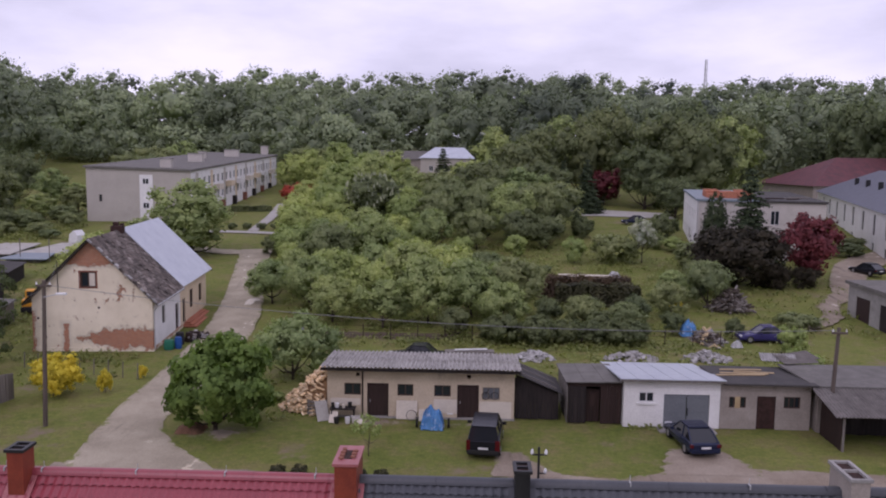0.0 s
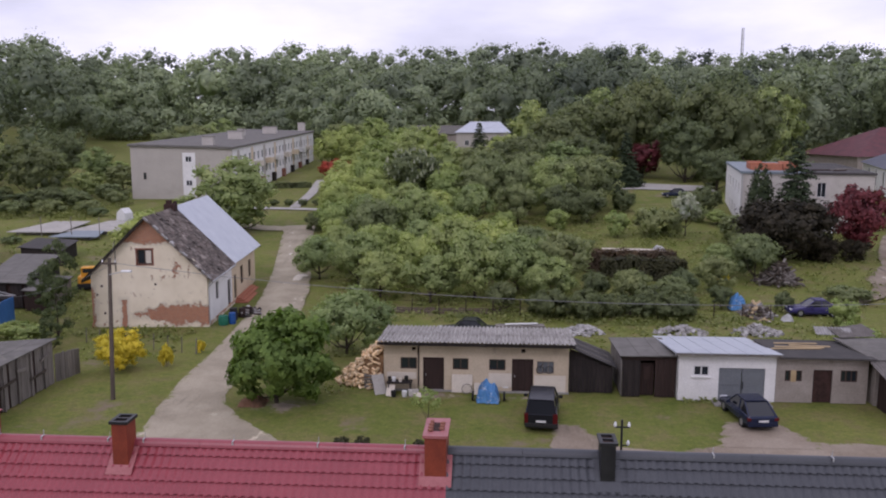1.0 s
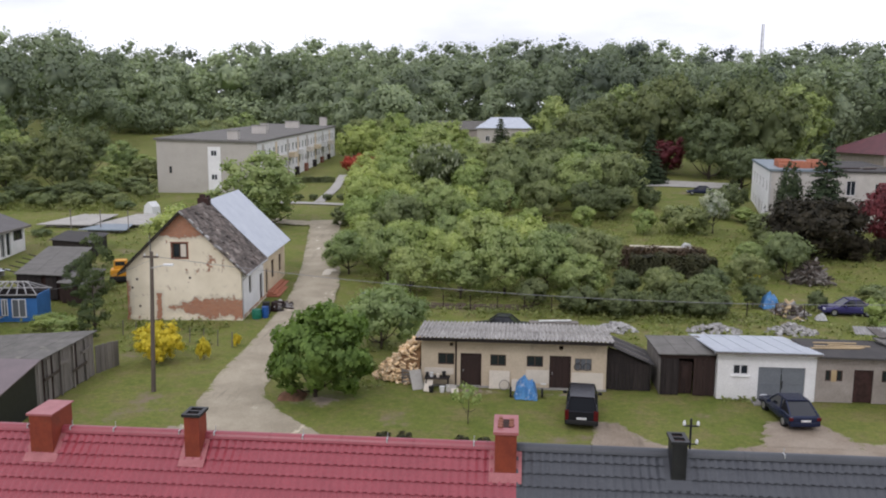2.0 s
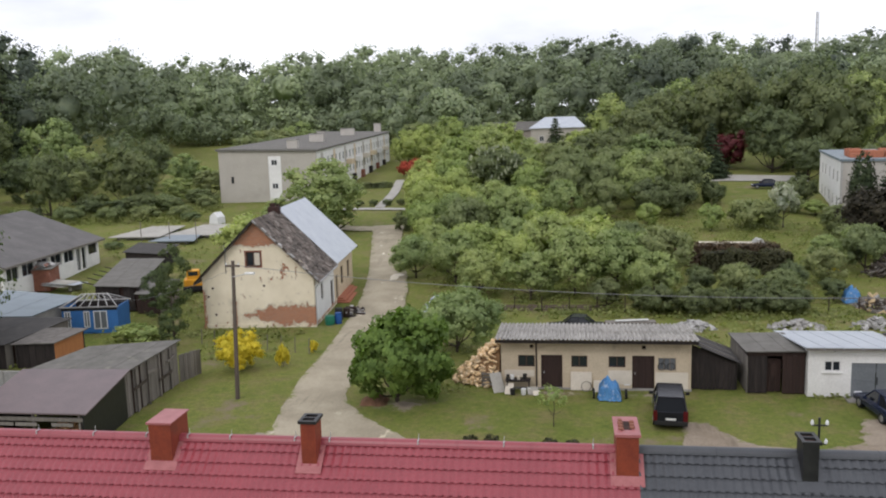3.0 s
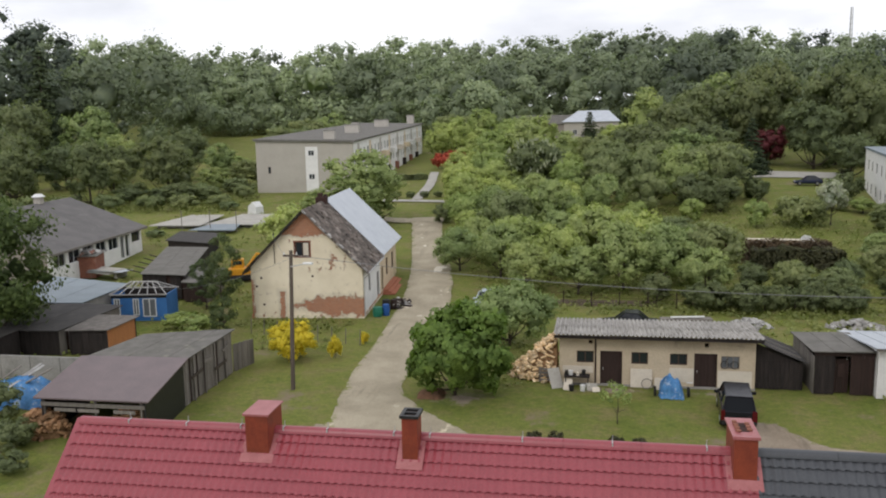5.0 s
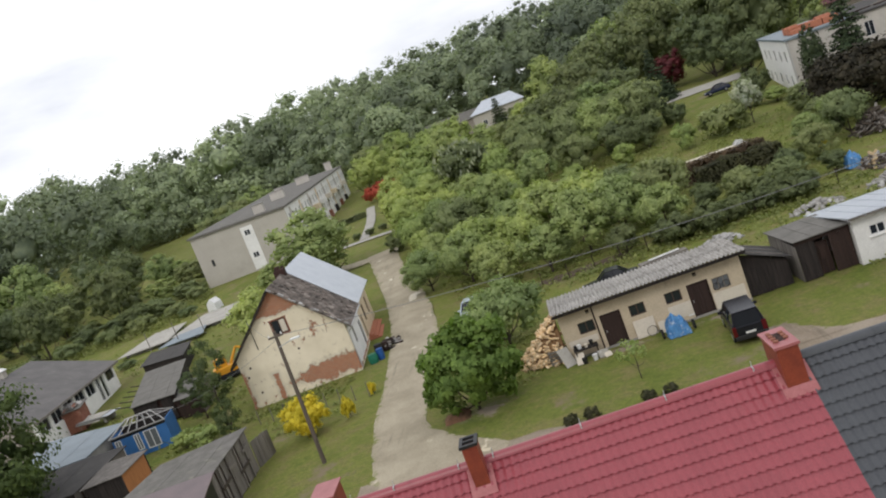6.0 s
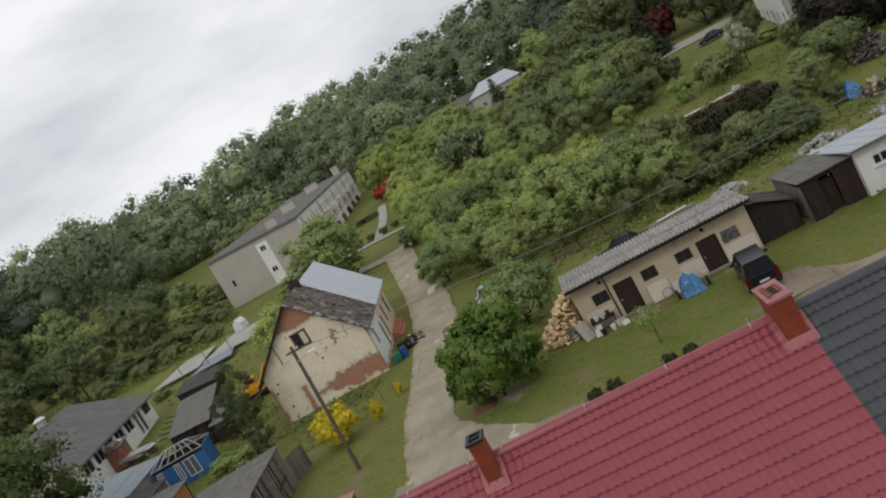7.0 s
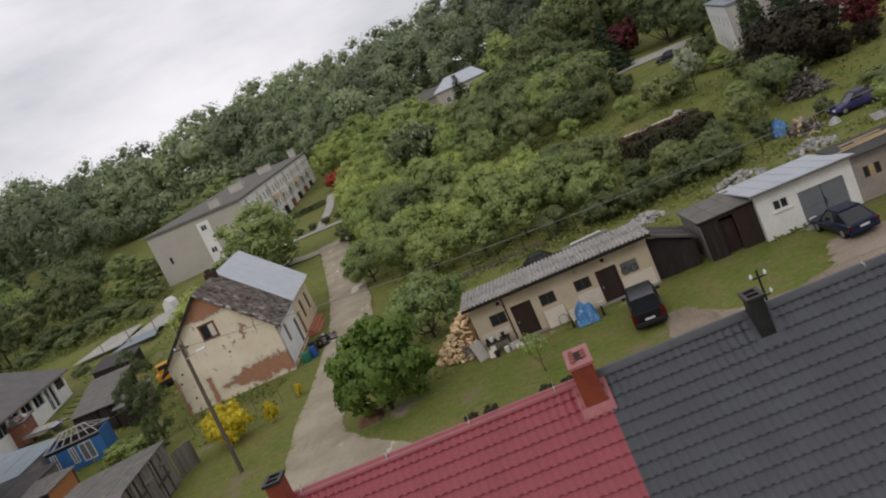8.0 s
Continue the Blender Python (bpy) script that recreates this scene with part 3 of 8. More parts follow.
build_ground()
strip("road", [(-19.6, 36), (-18.9, 40.6), (-19.4, 44.5), (-20.1, 50.6), (-20.6, 60.3), (-22.2, 76.2), (-24.4, 88.5), (-27.0, 101), (-29.8, 114)],
      [(-9.5, 36), (-11.2, 40.4), (-14.4, 44.0), (-16.4, 48.4), (-16.4, 60.7), (-17.9, 76.4), (-20.9, 91), (-23.3, 102), (-25.6, 114.8)],
      M_ROAD, "pale worn gravel road with puddle marks", "road")
strip("lane", [(-19.5, 40.9), (-11.0, 40.6), (-5.0, 39.6), (1.5, 39.4), (4.5, 41.0), (9.0, 40.6), (13.0, 42.2), (18.0, 42.2), (27.0, 41.6), (45.0, 41.0)],
      [(-19.5, 30.0), (-11.0, 29.5), (-5, 29.5), (1.5, 29.5), (4.5, 29.5), (9, 29.5), (13.0, 29.5), (18, 29.5), (27, 29.5), (45, 29.5)],
      M_DIRT, "dusty dirt lane behind the terraced houses", "road", lift=0.022, seed=7.0, across=14)
strip("driveway", [(2.6, 40.4), (2.9, 42.0), (2.8, 43.8)], [(6.6, 40.4), (5.2, 42.2), (4.4, 43.9)], M_DIRT, "bare earth wheel tracks", "driveway", lift=0.035, n=20, seed=12.0, ragged=0.4, fade=True)
strip("driveway", [(11.2, 41.2), (11.8, 43.0), (12.4, 44.9)], [(16.6, 41.2), (16.0, 43.2), (15.2, 45.0)], M_DIRT, "bare earth wheel tracks", "driveway", lift=0.035, n=20, seed=14.0, ragged=0.4, fade=True)
strip("cross_road", [(-42, 116.6), (-40, 116.6), (-36, 115.6), (-30.5, 113.6), (-24.5, 114.2)], [(-42, 113.8), (-40, 113.6), (-36.5, 112.6), (-31, 110.2), (-24.8, 110.6)],
      M_ROAD, "narrow gravel side road", "road", lift=0.045, n=40, seed=21.0)
strip("footpath", [(-40, 131.5), (-33, 131.0), (-27, 130.0)], [(-40, 129.4), (-33, 128.9), (-27, 128.0)], M_SLAB, "pale concrete footpath", "footpath", lift=0.04, n=20, ragged=0.05)
strip("footpath", [(-33.4, 131), (-35.0, 150), (-38.4, 174)], [(-31.8, 131), (-33.2, 150), (-36.6, 174)], M_SLAB, "pale concrete footpath", "footpath", lift=0.06, n=30, ragged=0.08)
strip("car_park", [(20, 160), (28, 160.5), (40, 157)], [(20, 171), (28, 172), (40, 168)], M_SLAB, "pale gravel parking place among trees", "car park", lift=0.05, n=24, ragged=0.4)
strip("drive", [(60.0, 122), (51.0, 113), (44.6, 101), (41.2, 92)], [(64.0, 118), (55.6, 110.5), (49.0, 101), (45.0, 92)], M_DIRT, "pale earthen villa drive", "driveway", lift=0.06, n=30, ragged=0.2)
strip("yard_track", [(41.6, 93), (37.4, 86.4), (36.0, 82), (32.0, 77.9), (27.0, 75.0)], [(44.4, 92), (39.4, 86), (37.6, 81), (33.6, 76.9), (28.5, 73.8)], M_DIRT, "rutted earth track across the yard", "track", lift=0.05, n=40, ragged=0.5)


def worn_patch(x, y, rx, ry, seed, label):
    """A bare patch in the grass, fading out at its rim."""
    bm = bmesh.new()
    rim = bm.verts.layers.float.new("rim")
    rings = []
    for j in range(7):
        ring = []
        for i in range(26):
            a = math.tau * i / 26
            k = j / 6 * (1 + 0.3 * noise.noise((math.cos(a) * 1.3, math.sin(a) * 1.3, seed)))
            v = bm.verts.new((x + rx * k * math.cos(a), y + ry * k * math.sin(a), 0.02 - 0.055 * j / 6 + 0.001 * math.sin(seed))) if j else None
            ring.append(v)
        rings.append(ring)
    mid = bm.verts.new((x, y, 0.02))
    mid[rim] = 0.2
    for j in range(1, 7):
        for i, v in enumerate(rings[j]):
            v[rim] = 0.2 - 1.1 * (j / 6) ** 1.5
    for i in range(26):
        bm.faces.new((mid, rings[1][i], rings[1][(i + 1) % 26]))
        for j in range(1, 6):
            bm.faces.new((rings[j][i], rings[j + 1][i], rings[j + 1][(i + 1) % 26], rings[j][(i + 1) % 26]))
    return single("bare_patch", bm, M_DIRT, label=label, category="ground", kind="structure", smooth=True)


worn_patch(-12.5, 45.7, 2.3, 1.5, 1.0, "bare earth under the lawn tree")
worn_patch(-4.0, 48.3, 3.4, 0.7, 5.0, "trodden earth along the shed wall")
worn_patch(1.8, 48.2, 2.2, 0.7, 6.0, "trodden earth along the shed wall")


# ---------------------------------------------------------------- terraced houses with metal tile roofs
RIDGE_Y, RIDGE_Z, PITCH_TAN = 20.3, 7.95, 0.9


def roof_z(y):
    return RIDGE_Z - PITCH_TAN * abs(RIDGE_Y - y)


def metal_tiles(x0, x1, y_eave, per=6, pitch=0.215, module=0.35):
    """Pressed tile sheet: waves across, a step down at each course."""
    slope = math.hypot(1, PITCH_TAN)
    run = (RIDGE_Y - y_eave) * slope
    cols = int((x1 - x0) / pitch * per)
    up = Vector((0, -PITCH_TAN, 1)).normalized()
    down = Vector((0, -1, -PITCH_TAN)).normalized()
    courses = []
    w = cols + 1

    def row(verts, s, h, scallop):
        for i in range(w):
            x = x0 + (x1 - x0) * i / cols
            wv = 0.5 + 0.5 * math.sin(x / pitch * math.tau)
            wv = wv * wv * (3 - 2 * wv)
            verts.append(tuple(Vector((x, RIDGE_Y, RIDGE_Z)) + down * (s + scallop * wv) + up * (h + 0.036 * wv)))
    for c in range(int(run / module) + 1):
        s0, s1 = c * module, min((c + 1) * module, run)
        verts, faces = [], []
        row(verts, s0 - 0.09, -0.018, 0.0)
        row(verts, (s0 + s1) / 2, 0.02, 0.02)
        row(verts, s1, 0.038, 0.05)
        row(verts, s1, 0.034, 0.05)
        row(verts, s1 - 0.085, 0.024, 0.05)
        for j in (0, 1, 2, 3):
            for i in range(cols):
                k = j * w + i
                faces.append((k, k + 1, k + w + 1, k + w))
        me = bpy.data.meshes.new("mesh")
        me.from_pydata(verts, [], faces)
        me.polygons.foreach_set("use_smooth", [True] * len(faces))
        for e in me.edges:
            if min(e.vertices) >= 2 * w and max(e.vertices) < 4 * w:
                e.use_edge_sharp = True
        courses.append(me)
    return courses


def chimney(parent, x0, x1, y0, y1, top, mat, cap_mat, cap=0.07, kind="lid", flashing=None):
    """A clad chimney that pierces the roof: stack, cap, flue, flashing."""
    c = part("chimney", soft_box(x0, x1, y0, y1, roof_z(y0) - 0.5, top, 0.008), mat, parent)
    bm = bmesh.new()
    e = 0.045
    if kind in ("lid", "slot"):
        bx(bm, x0 - e, x1 + e, y0 - e, y1 + e, top + 0.003, top + cap)
        bx(bm, x0 - e, x1 + e, y0 - e, y0 - e + 0.012, top - 0.02, top + 0.003)
    else:
        for a in ((x0 - e, x1 + e, y0 - e, y0 + e), (x0 - e, x1 + e, y1 - e, y1 + e), (x0 - e, x0 + e, y0 + e, y1 - e), (x1 - e, x1 + e, y0 + e, y1 - e)):
            bx(bm, a[0], a[1], a[2], a[3], top + 0.003, top + cap)
        bx(bm, x0 + e, x1 - e, y0 + e, y1 - e, top - 0.02, top + 0.012)
    part("cap", bm, cap_mat, c)
    cx, cy = (x0 + x1) / 2, (y0 + y1) / 2
    if kind == "slot":
        # Flat dark plate on the lid: the opening's shade is put into its colour.
        part("soot_bed", box(x0 + 0.15, x1 - 0.15, y0 + 0.3, y1 - 0.3, top + cap + 0.001, top + cap + 0.006), M_SOOT_SHADE, c)
        rnd = random.Random(5)
        for k in range(7):
            fx, fy = (x0 + 0.13, x1 - 0.13)[k % 2], y0 + 0.3 + (y1 - y0 - 0.6) * k / 6
            piece = part("broken_brick", soft_box(-0.05, 0.05, -0.06, 0.06, 0, 0.05, 0.012), M_BRICK, c)
            piece.matrix_basis = pose(fx, fy, top + cap + 0.004, 0, 0, rnd.uniform(0, 90))
    elif kind == "open":
        part("divider", box(x0 + e, x1 - e, cy - 0.03, cy + 0.03, top + 0.012, top + cap), cap_mat, c)
        # Sooty plate under the rim, dark in place of the flue's shaded depth.
        part("soot_bed", box(x0 + e, x1 - e, y0 + e, y1 - e, top + 0.014, top + 0.02), M_SOOT_SHADE, c)
    if flashing:
        bm = bmesh.new()
        for xa, xb, ya, yb in ((x0 - 0.14, x1 + 0.14, y0 - 0.2, y0 + 0.01), (x0 - 0.14, x0 + 0.01, y0, RIDGE_Y - 0.06), (x1 - 0.01, x1 + 0.14, y0, RIDGE_Y - 0.06)):
            slab(bm, (xa, ya, roof_z(ya) + 0.085), (xb, ya, roof_z(ya) + 0.085), (xb, yb, roof_z(yb) + 0.085), (xa, yb, roof_z(yb) + 0.085), 0.012)
        part("flashing", bm, flashing, c)
    return c


def terraced_house(x0, x1, mat, trim, label, closed_left, closed_right):
    h = thing("house", (0, 0, 0), 0, label, "house", kind="", group="terraced houses")
    y_e, y_b = 14.2, 26.4
    bm = bmesh.new()
    slab(bm, (x0, RIDGE_Y, RIDGE_Z - 0.03), (x1, RIDGE_Y, RIDGE_Z - 0.03), (x1, y_b, roof_z(y_b)), (x0, y_b, roof_z(y_b)), 0.06)
    slab(bm, (x0, y_e, roof_z(y_e) - 0.05), (x1, y_e, roof_z(y_e) - 0.05), (x1, RIDGE_Y, RIDGE_Z - 0.05), (x0, RIDGE_Y, RIDGE_Z - 0.05), 0.05)
    roof = part("roof", bm, mat, h)
    for me in metal_tiles(x0, x1, y_e):
        me.materials.append(mat)
        course = new("tile_course", me)
        course.parent = roof
    # ridge cap, in lengths with a rounded crown
    x = x0
    while x < x1 - 0.05:
        xe = min(x + 1.9, x1)
        bm = bmesh.new()
        prev = None
        for xx in (x, xe - 0.01):
            ring = [bm.verts.new((xx, RIDGE_Y + 0.16 * math.cos(a), RIDGE_Z + 0.012 + 0.10 * math.sin(a) - (0.06 if abs(math.cos(a)) > 0.9 else 0))) for a in [math.pi * k / 8 for k in range(9)]]
            if prev:
                for k in range(8):
                    bm.faces.new((prev[k], prev[k + 1], ring[k + 1], ring[k]))
            prev = ring
        part("ridge_cap", bm, trim, h, smooth=True)
        x = xe
    if closed_left or closed_right:
        for xx, on in ((x0 - 0.12, closed_left), (x1, closed_right)):
            if on:
                bm = bmesh.new()
                for ya, yb in ((y_e, RIDGE_Y), (y_b, RIDGE_Y)):
                    slab(bm, (xx, ya, roof_z(ya) + 0.07), (xx + 0.12, ya, roof_z(ya) + 0.07), (xx + 0.12, yb, roof_z(yb) + 0.07), (xx, yb, roof_z(yb) + 0.07), 0.2)
                part("verge_trim", bm, trim, h)
    bm = bmesh.new()
    prism(bm, ((x0 + 0.25, 14.8, 0), (x0 + 0.25, 25.8, 0), (x0 + 0.25, 25.8, roof_z(25.8) - 0.15), (x0 + 0.25, RIDGE_Y, RIDGE_Z - 0.2), (x0 + 0.25, 14.8, roof_z(14.8) - 0.2)), (x1 - x0 - 0.5, 0, 0))
    part("wall", bm, M_PLASTER, h)
    bm = bmesh.new()
    for k in range(int((x1 - x0) / 0.5)):
        a0 = x0 + k * 0.5
        tube(bm, (a0, y_e - 0.05, roof_z(y_e) - 0.05), (min(a0 + 0.5, x1), y_e - 0.05, roof_z(y_e) - 0.05), 0.07, 0.07, 8)
    part("gutter", bm, trim, h)
    return h


def ridge_bracket(parent, x):
    """A lightning wire holder: strap over the ridge, thin upright rod."""
    bm = bmesh.new()
    bx(bm, x - 0.016, x + 0.016, RIDGE_Y - 0.13, RIDGE_Y + 0.03, RIDGE_Z + 0.112, RIDGE_Z + 0.126)
    bx(bm, x - 0.016, x + 0.016, RIDGE_Y - 0.145, RIDGE_Y - 0.13, RIDGE_Z + 0.03, RIDGE_Z + 0.126)
    tube(bm, (x, RIDGE_Y - 0.02, RIDGE_Z + 0.12), (x + 0.01, RIDGE_Y - 0.02, RIDGE_Z + 0.27), 0.009, 0.009, 6)
    part("ridge_bracket", bm, M_BRACKET, parent)


red_house = terraced_house(-19.1, -1.25, M_RED_ROOF, M_RED_ROOF, "terraced house under a cherry-red metal tile roof", True, False)
chimney(red_house, -14.02, -13.4, 19.72, 20.75, 8.54, M_RED_CHIM, M_RED_CAP, 0.035, "lid", M_RED_CAP)
chimney(red_house, -9.84, -9.44, 19.75, 20.3, 8.62, M_RED_CHIM, M_BLACK_SHEET, 0.08, "open", M_RED_CAP)
chimney(red_house, -1.8, -1.26, 19.7, 20.9, 8.52, M_RED_CHIM, M_RED_CAP, 0.05, "slot", M_RED_CAP)
for bxn in (-17.6, -15.9, -14.35, -13.15, -11.95, -10.15, -9.2, -6.83, -4.6, -2.35):
    ridge_bracket(red_house, bxn)
grey_house = terraced_house(-1.25, 24.0, M_GREY_ROOF, M_GREY_ROOF, "terraced house under a graphite metal tile roof", False, True)
chimney(grey_house, 2.56, 2.92, 19.7, 20.3, 8.42, M_BLACK_SHEET, M_BLACK_SHEET, 0.08, "open", M_GREY_ROOF)
chimney(grey_house, 10.5, 10.95, 19.7, 20.9, 8.42, M_BEIGE, M_CONCRETE, 0.08, "open", M_GREY_ROOF)
for bxn in (5.4, 8.3, 12.6, 15.0):
    ridge_bracket(grey_house, bxn)
mast_bm = bmesh.new()
tube(mast_bm, (3.2, 20.75, 7.3), (3.2, 20.75, 8.72), 0.03, 0.03, 8)
bx(mast_bm, 3.02, 3.4, 20.74, 20.76, 8.5, 8.54)
bx(mast_bm, 3.2, 3.38, 20.74, 20.76, 8.02, 8.05)
service_mast = part("service_mast", mast_bm, M_BLACK_SHEET, grey_house)
for ix, iz in ((3.03, 8.54), (3.38, 8.54), (3.37, 8.05)):
    bm = bmesh.new()
    tube(bm, (ix, 20.75, iz), (ix, 20.75, iz + 0.05), 0.035, 0.045, 8)
    tube(bm, (ix, 20.75, iz + 0.05), (ix, 20.75, iz + 0.12), 0.045, 0.02, 8)
    part("insulator", bm, M_PORCELAIN, service_mast)


# ---------------------------------------------------------------- the row of outbuildings
def utility_shed():
    s = thing("outbuilding", (0, 0, 0), 0, "cream plastered utility shed under a corrugated grey roof", "shed")
    x0, x1, y0, y1 = -6.95, 4.27, 49.2, 53.4
    wins = ((-5.92, -4.92, 1.36, 2.09), (-2.73, -1.77, 1.37, 2.09), (-0.52, 0.47, 1.38, 2.07), (2.37, 3.39, 1.25, 2.0))
    doors = ((-4.47, -3.33, 0.0, 2.05), (0.93, 2.08, 0.0, 2.05))
    vents = ((-5.22, -5.0, 2.52, 2.74), (1.42, 1.66, 2.5, 2.74))
    bm = bmesh.new()
    wall_with_holes(bm, x0, x1, y0, y0 + 0.25, 0, 3.08, (*wins, *doors, *vents))
    part("wall", bm, M_PLASTER, s)
    bm = bmesh.new()
    bx(bm, x0, x1, y1 - 0.25, y1, 0, 2.75)
    part("wall", bm, M_PLASTER, s)
    for xa in (x0, x1 - 0.25):
        bm = bmesh.new()
        prism(bm, ((xa, y0 + 0.25, 0), (xa, y1 - 0.25, 0), (xa, y1 - 0.25, 2.75), (xa, y0 + 0.25, 3.08)), (0.25, 0, 0))
        part("wall", bm, M_PLASTER, s)
    # Added near-black sheet; its colour gives the shade seen through the vents.
    part("partition", box(x0 + 0.25, x1 - 0.25, 51.2, 51.35, 0, 2.7), M_SOOT_SHADE, s)
    for w in wins[:3]:
        window(s, *w, y0 + 0.06, M_BROWN_FRAME, M_GLASS, 1)
    window(s, *wins[3], y0 + 0.06, M_GREY_WOOD, M_PALE_GLASS, 2)
    for d in doors:
        dr = part("door", box(d[0], d[1], y0 + 0.08, y0 + 0.13, 0.02, d[3]), M_BROWN_WOOD, s)
        boards(dr, d[0] + 0.03, d[1] - 0.03, y0 + 0.05, y0 + 0.08, 0.04, d[3] - 0.03, M_BROWN_WOOD, 0.2, int(d[0] * 10))
        part("door_handle", soft_box(d[0] + 0.08, d[0] + 0.12, y0 + 0.02, y0 + 0.05, 0.95, 1.1, 0.008), M_BRACKET, dr)
        bm = bmesh.new()
        bx(bm, d[0] - 0.07, d[0], y0 - 0.012, y0 + 0.1, 0, d[3] + 0.07)
        bx(bm, d[1], d[1] + 0.07, y0 - 0.012, y0 + 0.1, 0, d[3] + 0.07)
        bx(bm, d[0], d[1], y0 - 0.012, y0 + 0.1, d[3], d[3] + 0.07)
        part("door_frame", bm, M_BROWN_WOOD, s)
    # lighter repairs and a lime-washed foot, laid on the wall
    for xa, xb, za, zb in ((2.2, 4.1, 0.05, 1.12), (-0.55, 0.85, 0.35, 1.2), (-6.75, -4.95, 0.75, 1.15)):
        part("plaster_patch", soft_box(xa, xb, y0 - 0.014, y0 + 0.02, za, zb, 0.012), M_PATCH, s)
    part("foundation", box(x0 - 0.03, x1 + 0.03, y0 - 0.05, y1, -0.1, 0.12 - 0.02), M_CONCRETE, s)
    bm = bmesh.new()
    tube(bm, (-4.82, y0 - 0.07, 0.1), (-4.82, y0 - 0.07, 3.02), 0.045, 0.045, 8)
    part("downpipe", bm, M_BROWN_WOOD, s)
    for i in range(4):
        part("rafter_end", box(x0 + 0.4 + i * 3.3, x0 + 0.5 + i * 3.3, 48.5, 49.3, 3.06, 3.17), M_DARK_WOOD, s)
    part("fascia", box(x0 - 0.3, x1 + 0.3, 48.47, 48.52, 3.02, 3.2), M_DARK_WOOD, s)
    rnd = random.Random(4)
    wdt = (x1 - x0 + 0.66) / 11
    for i in range(11):
        for ya, yb, za, zb, lift in ((48.32, 50.95, 3.30, 3.12, 0.0), (50.8, 53.65, 3.155, 2.96, 0.015)):
            bm = bmesh.new()
            o = rnd.uniform(-0.03, 0.03)
            corrugated(bm, x0 - 0.33 + i * wdt, x0 - 0.33 + (i + 1) * wdt + 0.04, ya + o, yb + o, za + lift + 0.005 * (i % 2), zb + lift + 0.005 * (i % 2), 0.25, 0.056)
            part("roof_sheet", bm, M_ASBESTOS, s)
    return s


def dark_lean_to():
    s = thing("lean_to", (0, 0, 0), 0, "low tarred board lean-to with a sagging felt roof", "lean-to")
    boards(s, 4.34, 6.9, 49.5, 49.54, 0, 1.72, M_DARK_WOOD, 0.22, 5)
    bm = bmesh.new()
    prism(bm, ((4.34, 49.52, 1.7), (6.9, 49.52, 1.6), (4.34, 49.52, 2.75)), (0, 0.04, 0))
    part("gable_board", bm, M_DARK_WOOD, s)
    m = Matrix.Translation((6.9, 0, 0)) @ pose(0, 0, 0, 0, 0, 90)
    boards(s, 49.5, 52.6, -0.04, 0.0, 0, 1.6, M_DARK_WOOD, 0.22, 6, m)
    part("back_wall", box(4.34, 6.9, 52.6, 52.66, 0, 1.7), M_DARK_WOOD, s)
    bm = bmesh.new()
    slab(bm, (4.3, 49.2, 2.92), (7.15, 49.2, 1.72), (7.15, 52.9, 1.66), (4.3, 52.9, 2.8), 0.05)
    part("roof", bm, M_FELT_DARK, s)
    for i in range(3):
        bm = bmesh.new()
        bx(bm, 4.6, 7.0, -0.04, 0.04, 0, 0.04, Matrix.Translation((0, 49.6 + i * 1.3, 2.83 - 0.03 * i)) @ pose(4.6, 0, 0, 0, 22.8, 0) @ pose(-4.6, 0, 0))
        part("batten", bm, M_GREY_WOOD, s)
    return s


def brown_shack():
    s = thing("storage_shack", (0, 0, 0), 0, "dark brown board shack with a lichened flat roof", "shack")
    boards(s, 7.45, 8.5, 48.95, 49.0, 0, 2.3, M_DARK_WOOD, 0.2, 8)
    boards(s, 9.35, 10.6, 48.95, 49.0, 0, 2.3, M_BROWN_WOOD, 0.2, 9)
    boards(s, 8.5, 9.35, 49.3, 49.33, 0, 2.05, M_BROWN_WOOD, 0.17, 10)
    # Added panel, coloured dark to stand for the black inside of the doorway.
    part("rusty_sheet", soft_box(8.75, 9.05, 49.24, 49.28, 0.95, 1.75, 0.01), M_BROWN_WOOD, s)
    part("lintel", box(7.4, 10.62, 48.93, 49.05, 2.28, 2.48), M_BROWN_WOOD, s)
    m = Matrix.Translation((7.42, 0, 0)) @ pose(0, 0, 0, 0, 0, 90)
    boards(s, 48.95, 54.0, 0.0, 0.04, 0, 2.25, M_GREY_WOOD, 0.22, 11, m)
    part("back_wall", box(7.42, 10.6, 54.0, 54.06, 0, 2.15), M_DARK_WOOD, s)
    for i in range(3):
        x = 7.25 + i * 1.14
        bm = bmesh.new()
        slab(bm, (x, 48.7, 2.6 + 0.02 * i), (x + 1.15, 48.7, 2.6 + 0.02 * i), (x + 1.15, 54.3, 2.27 + 0.02 * i), (x, 54.3, 2.27 + 0.02 * i), 0.06)
        part("roof_sheet", bm, M_FELT, s)
    return s


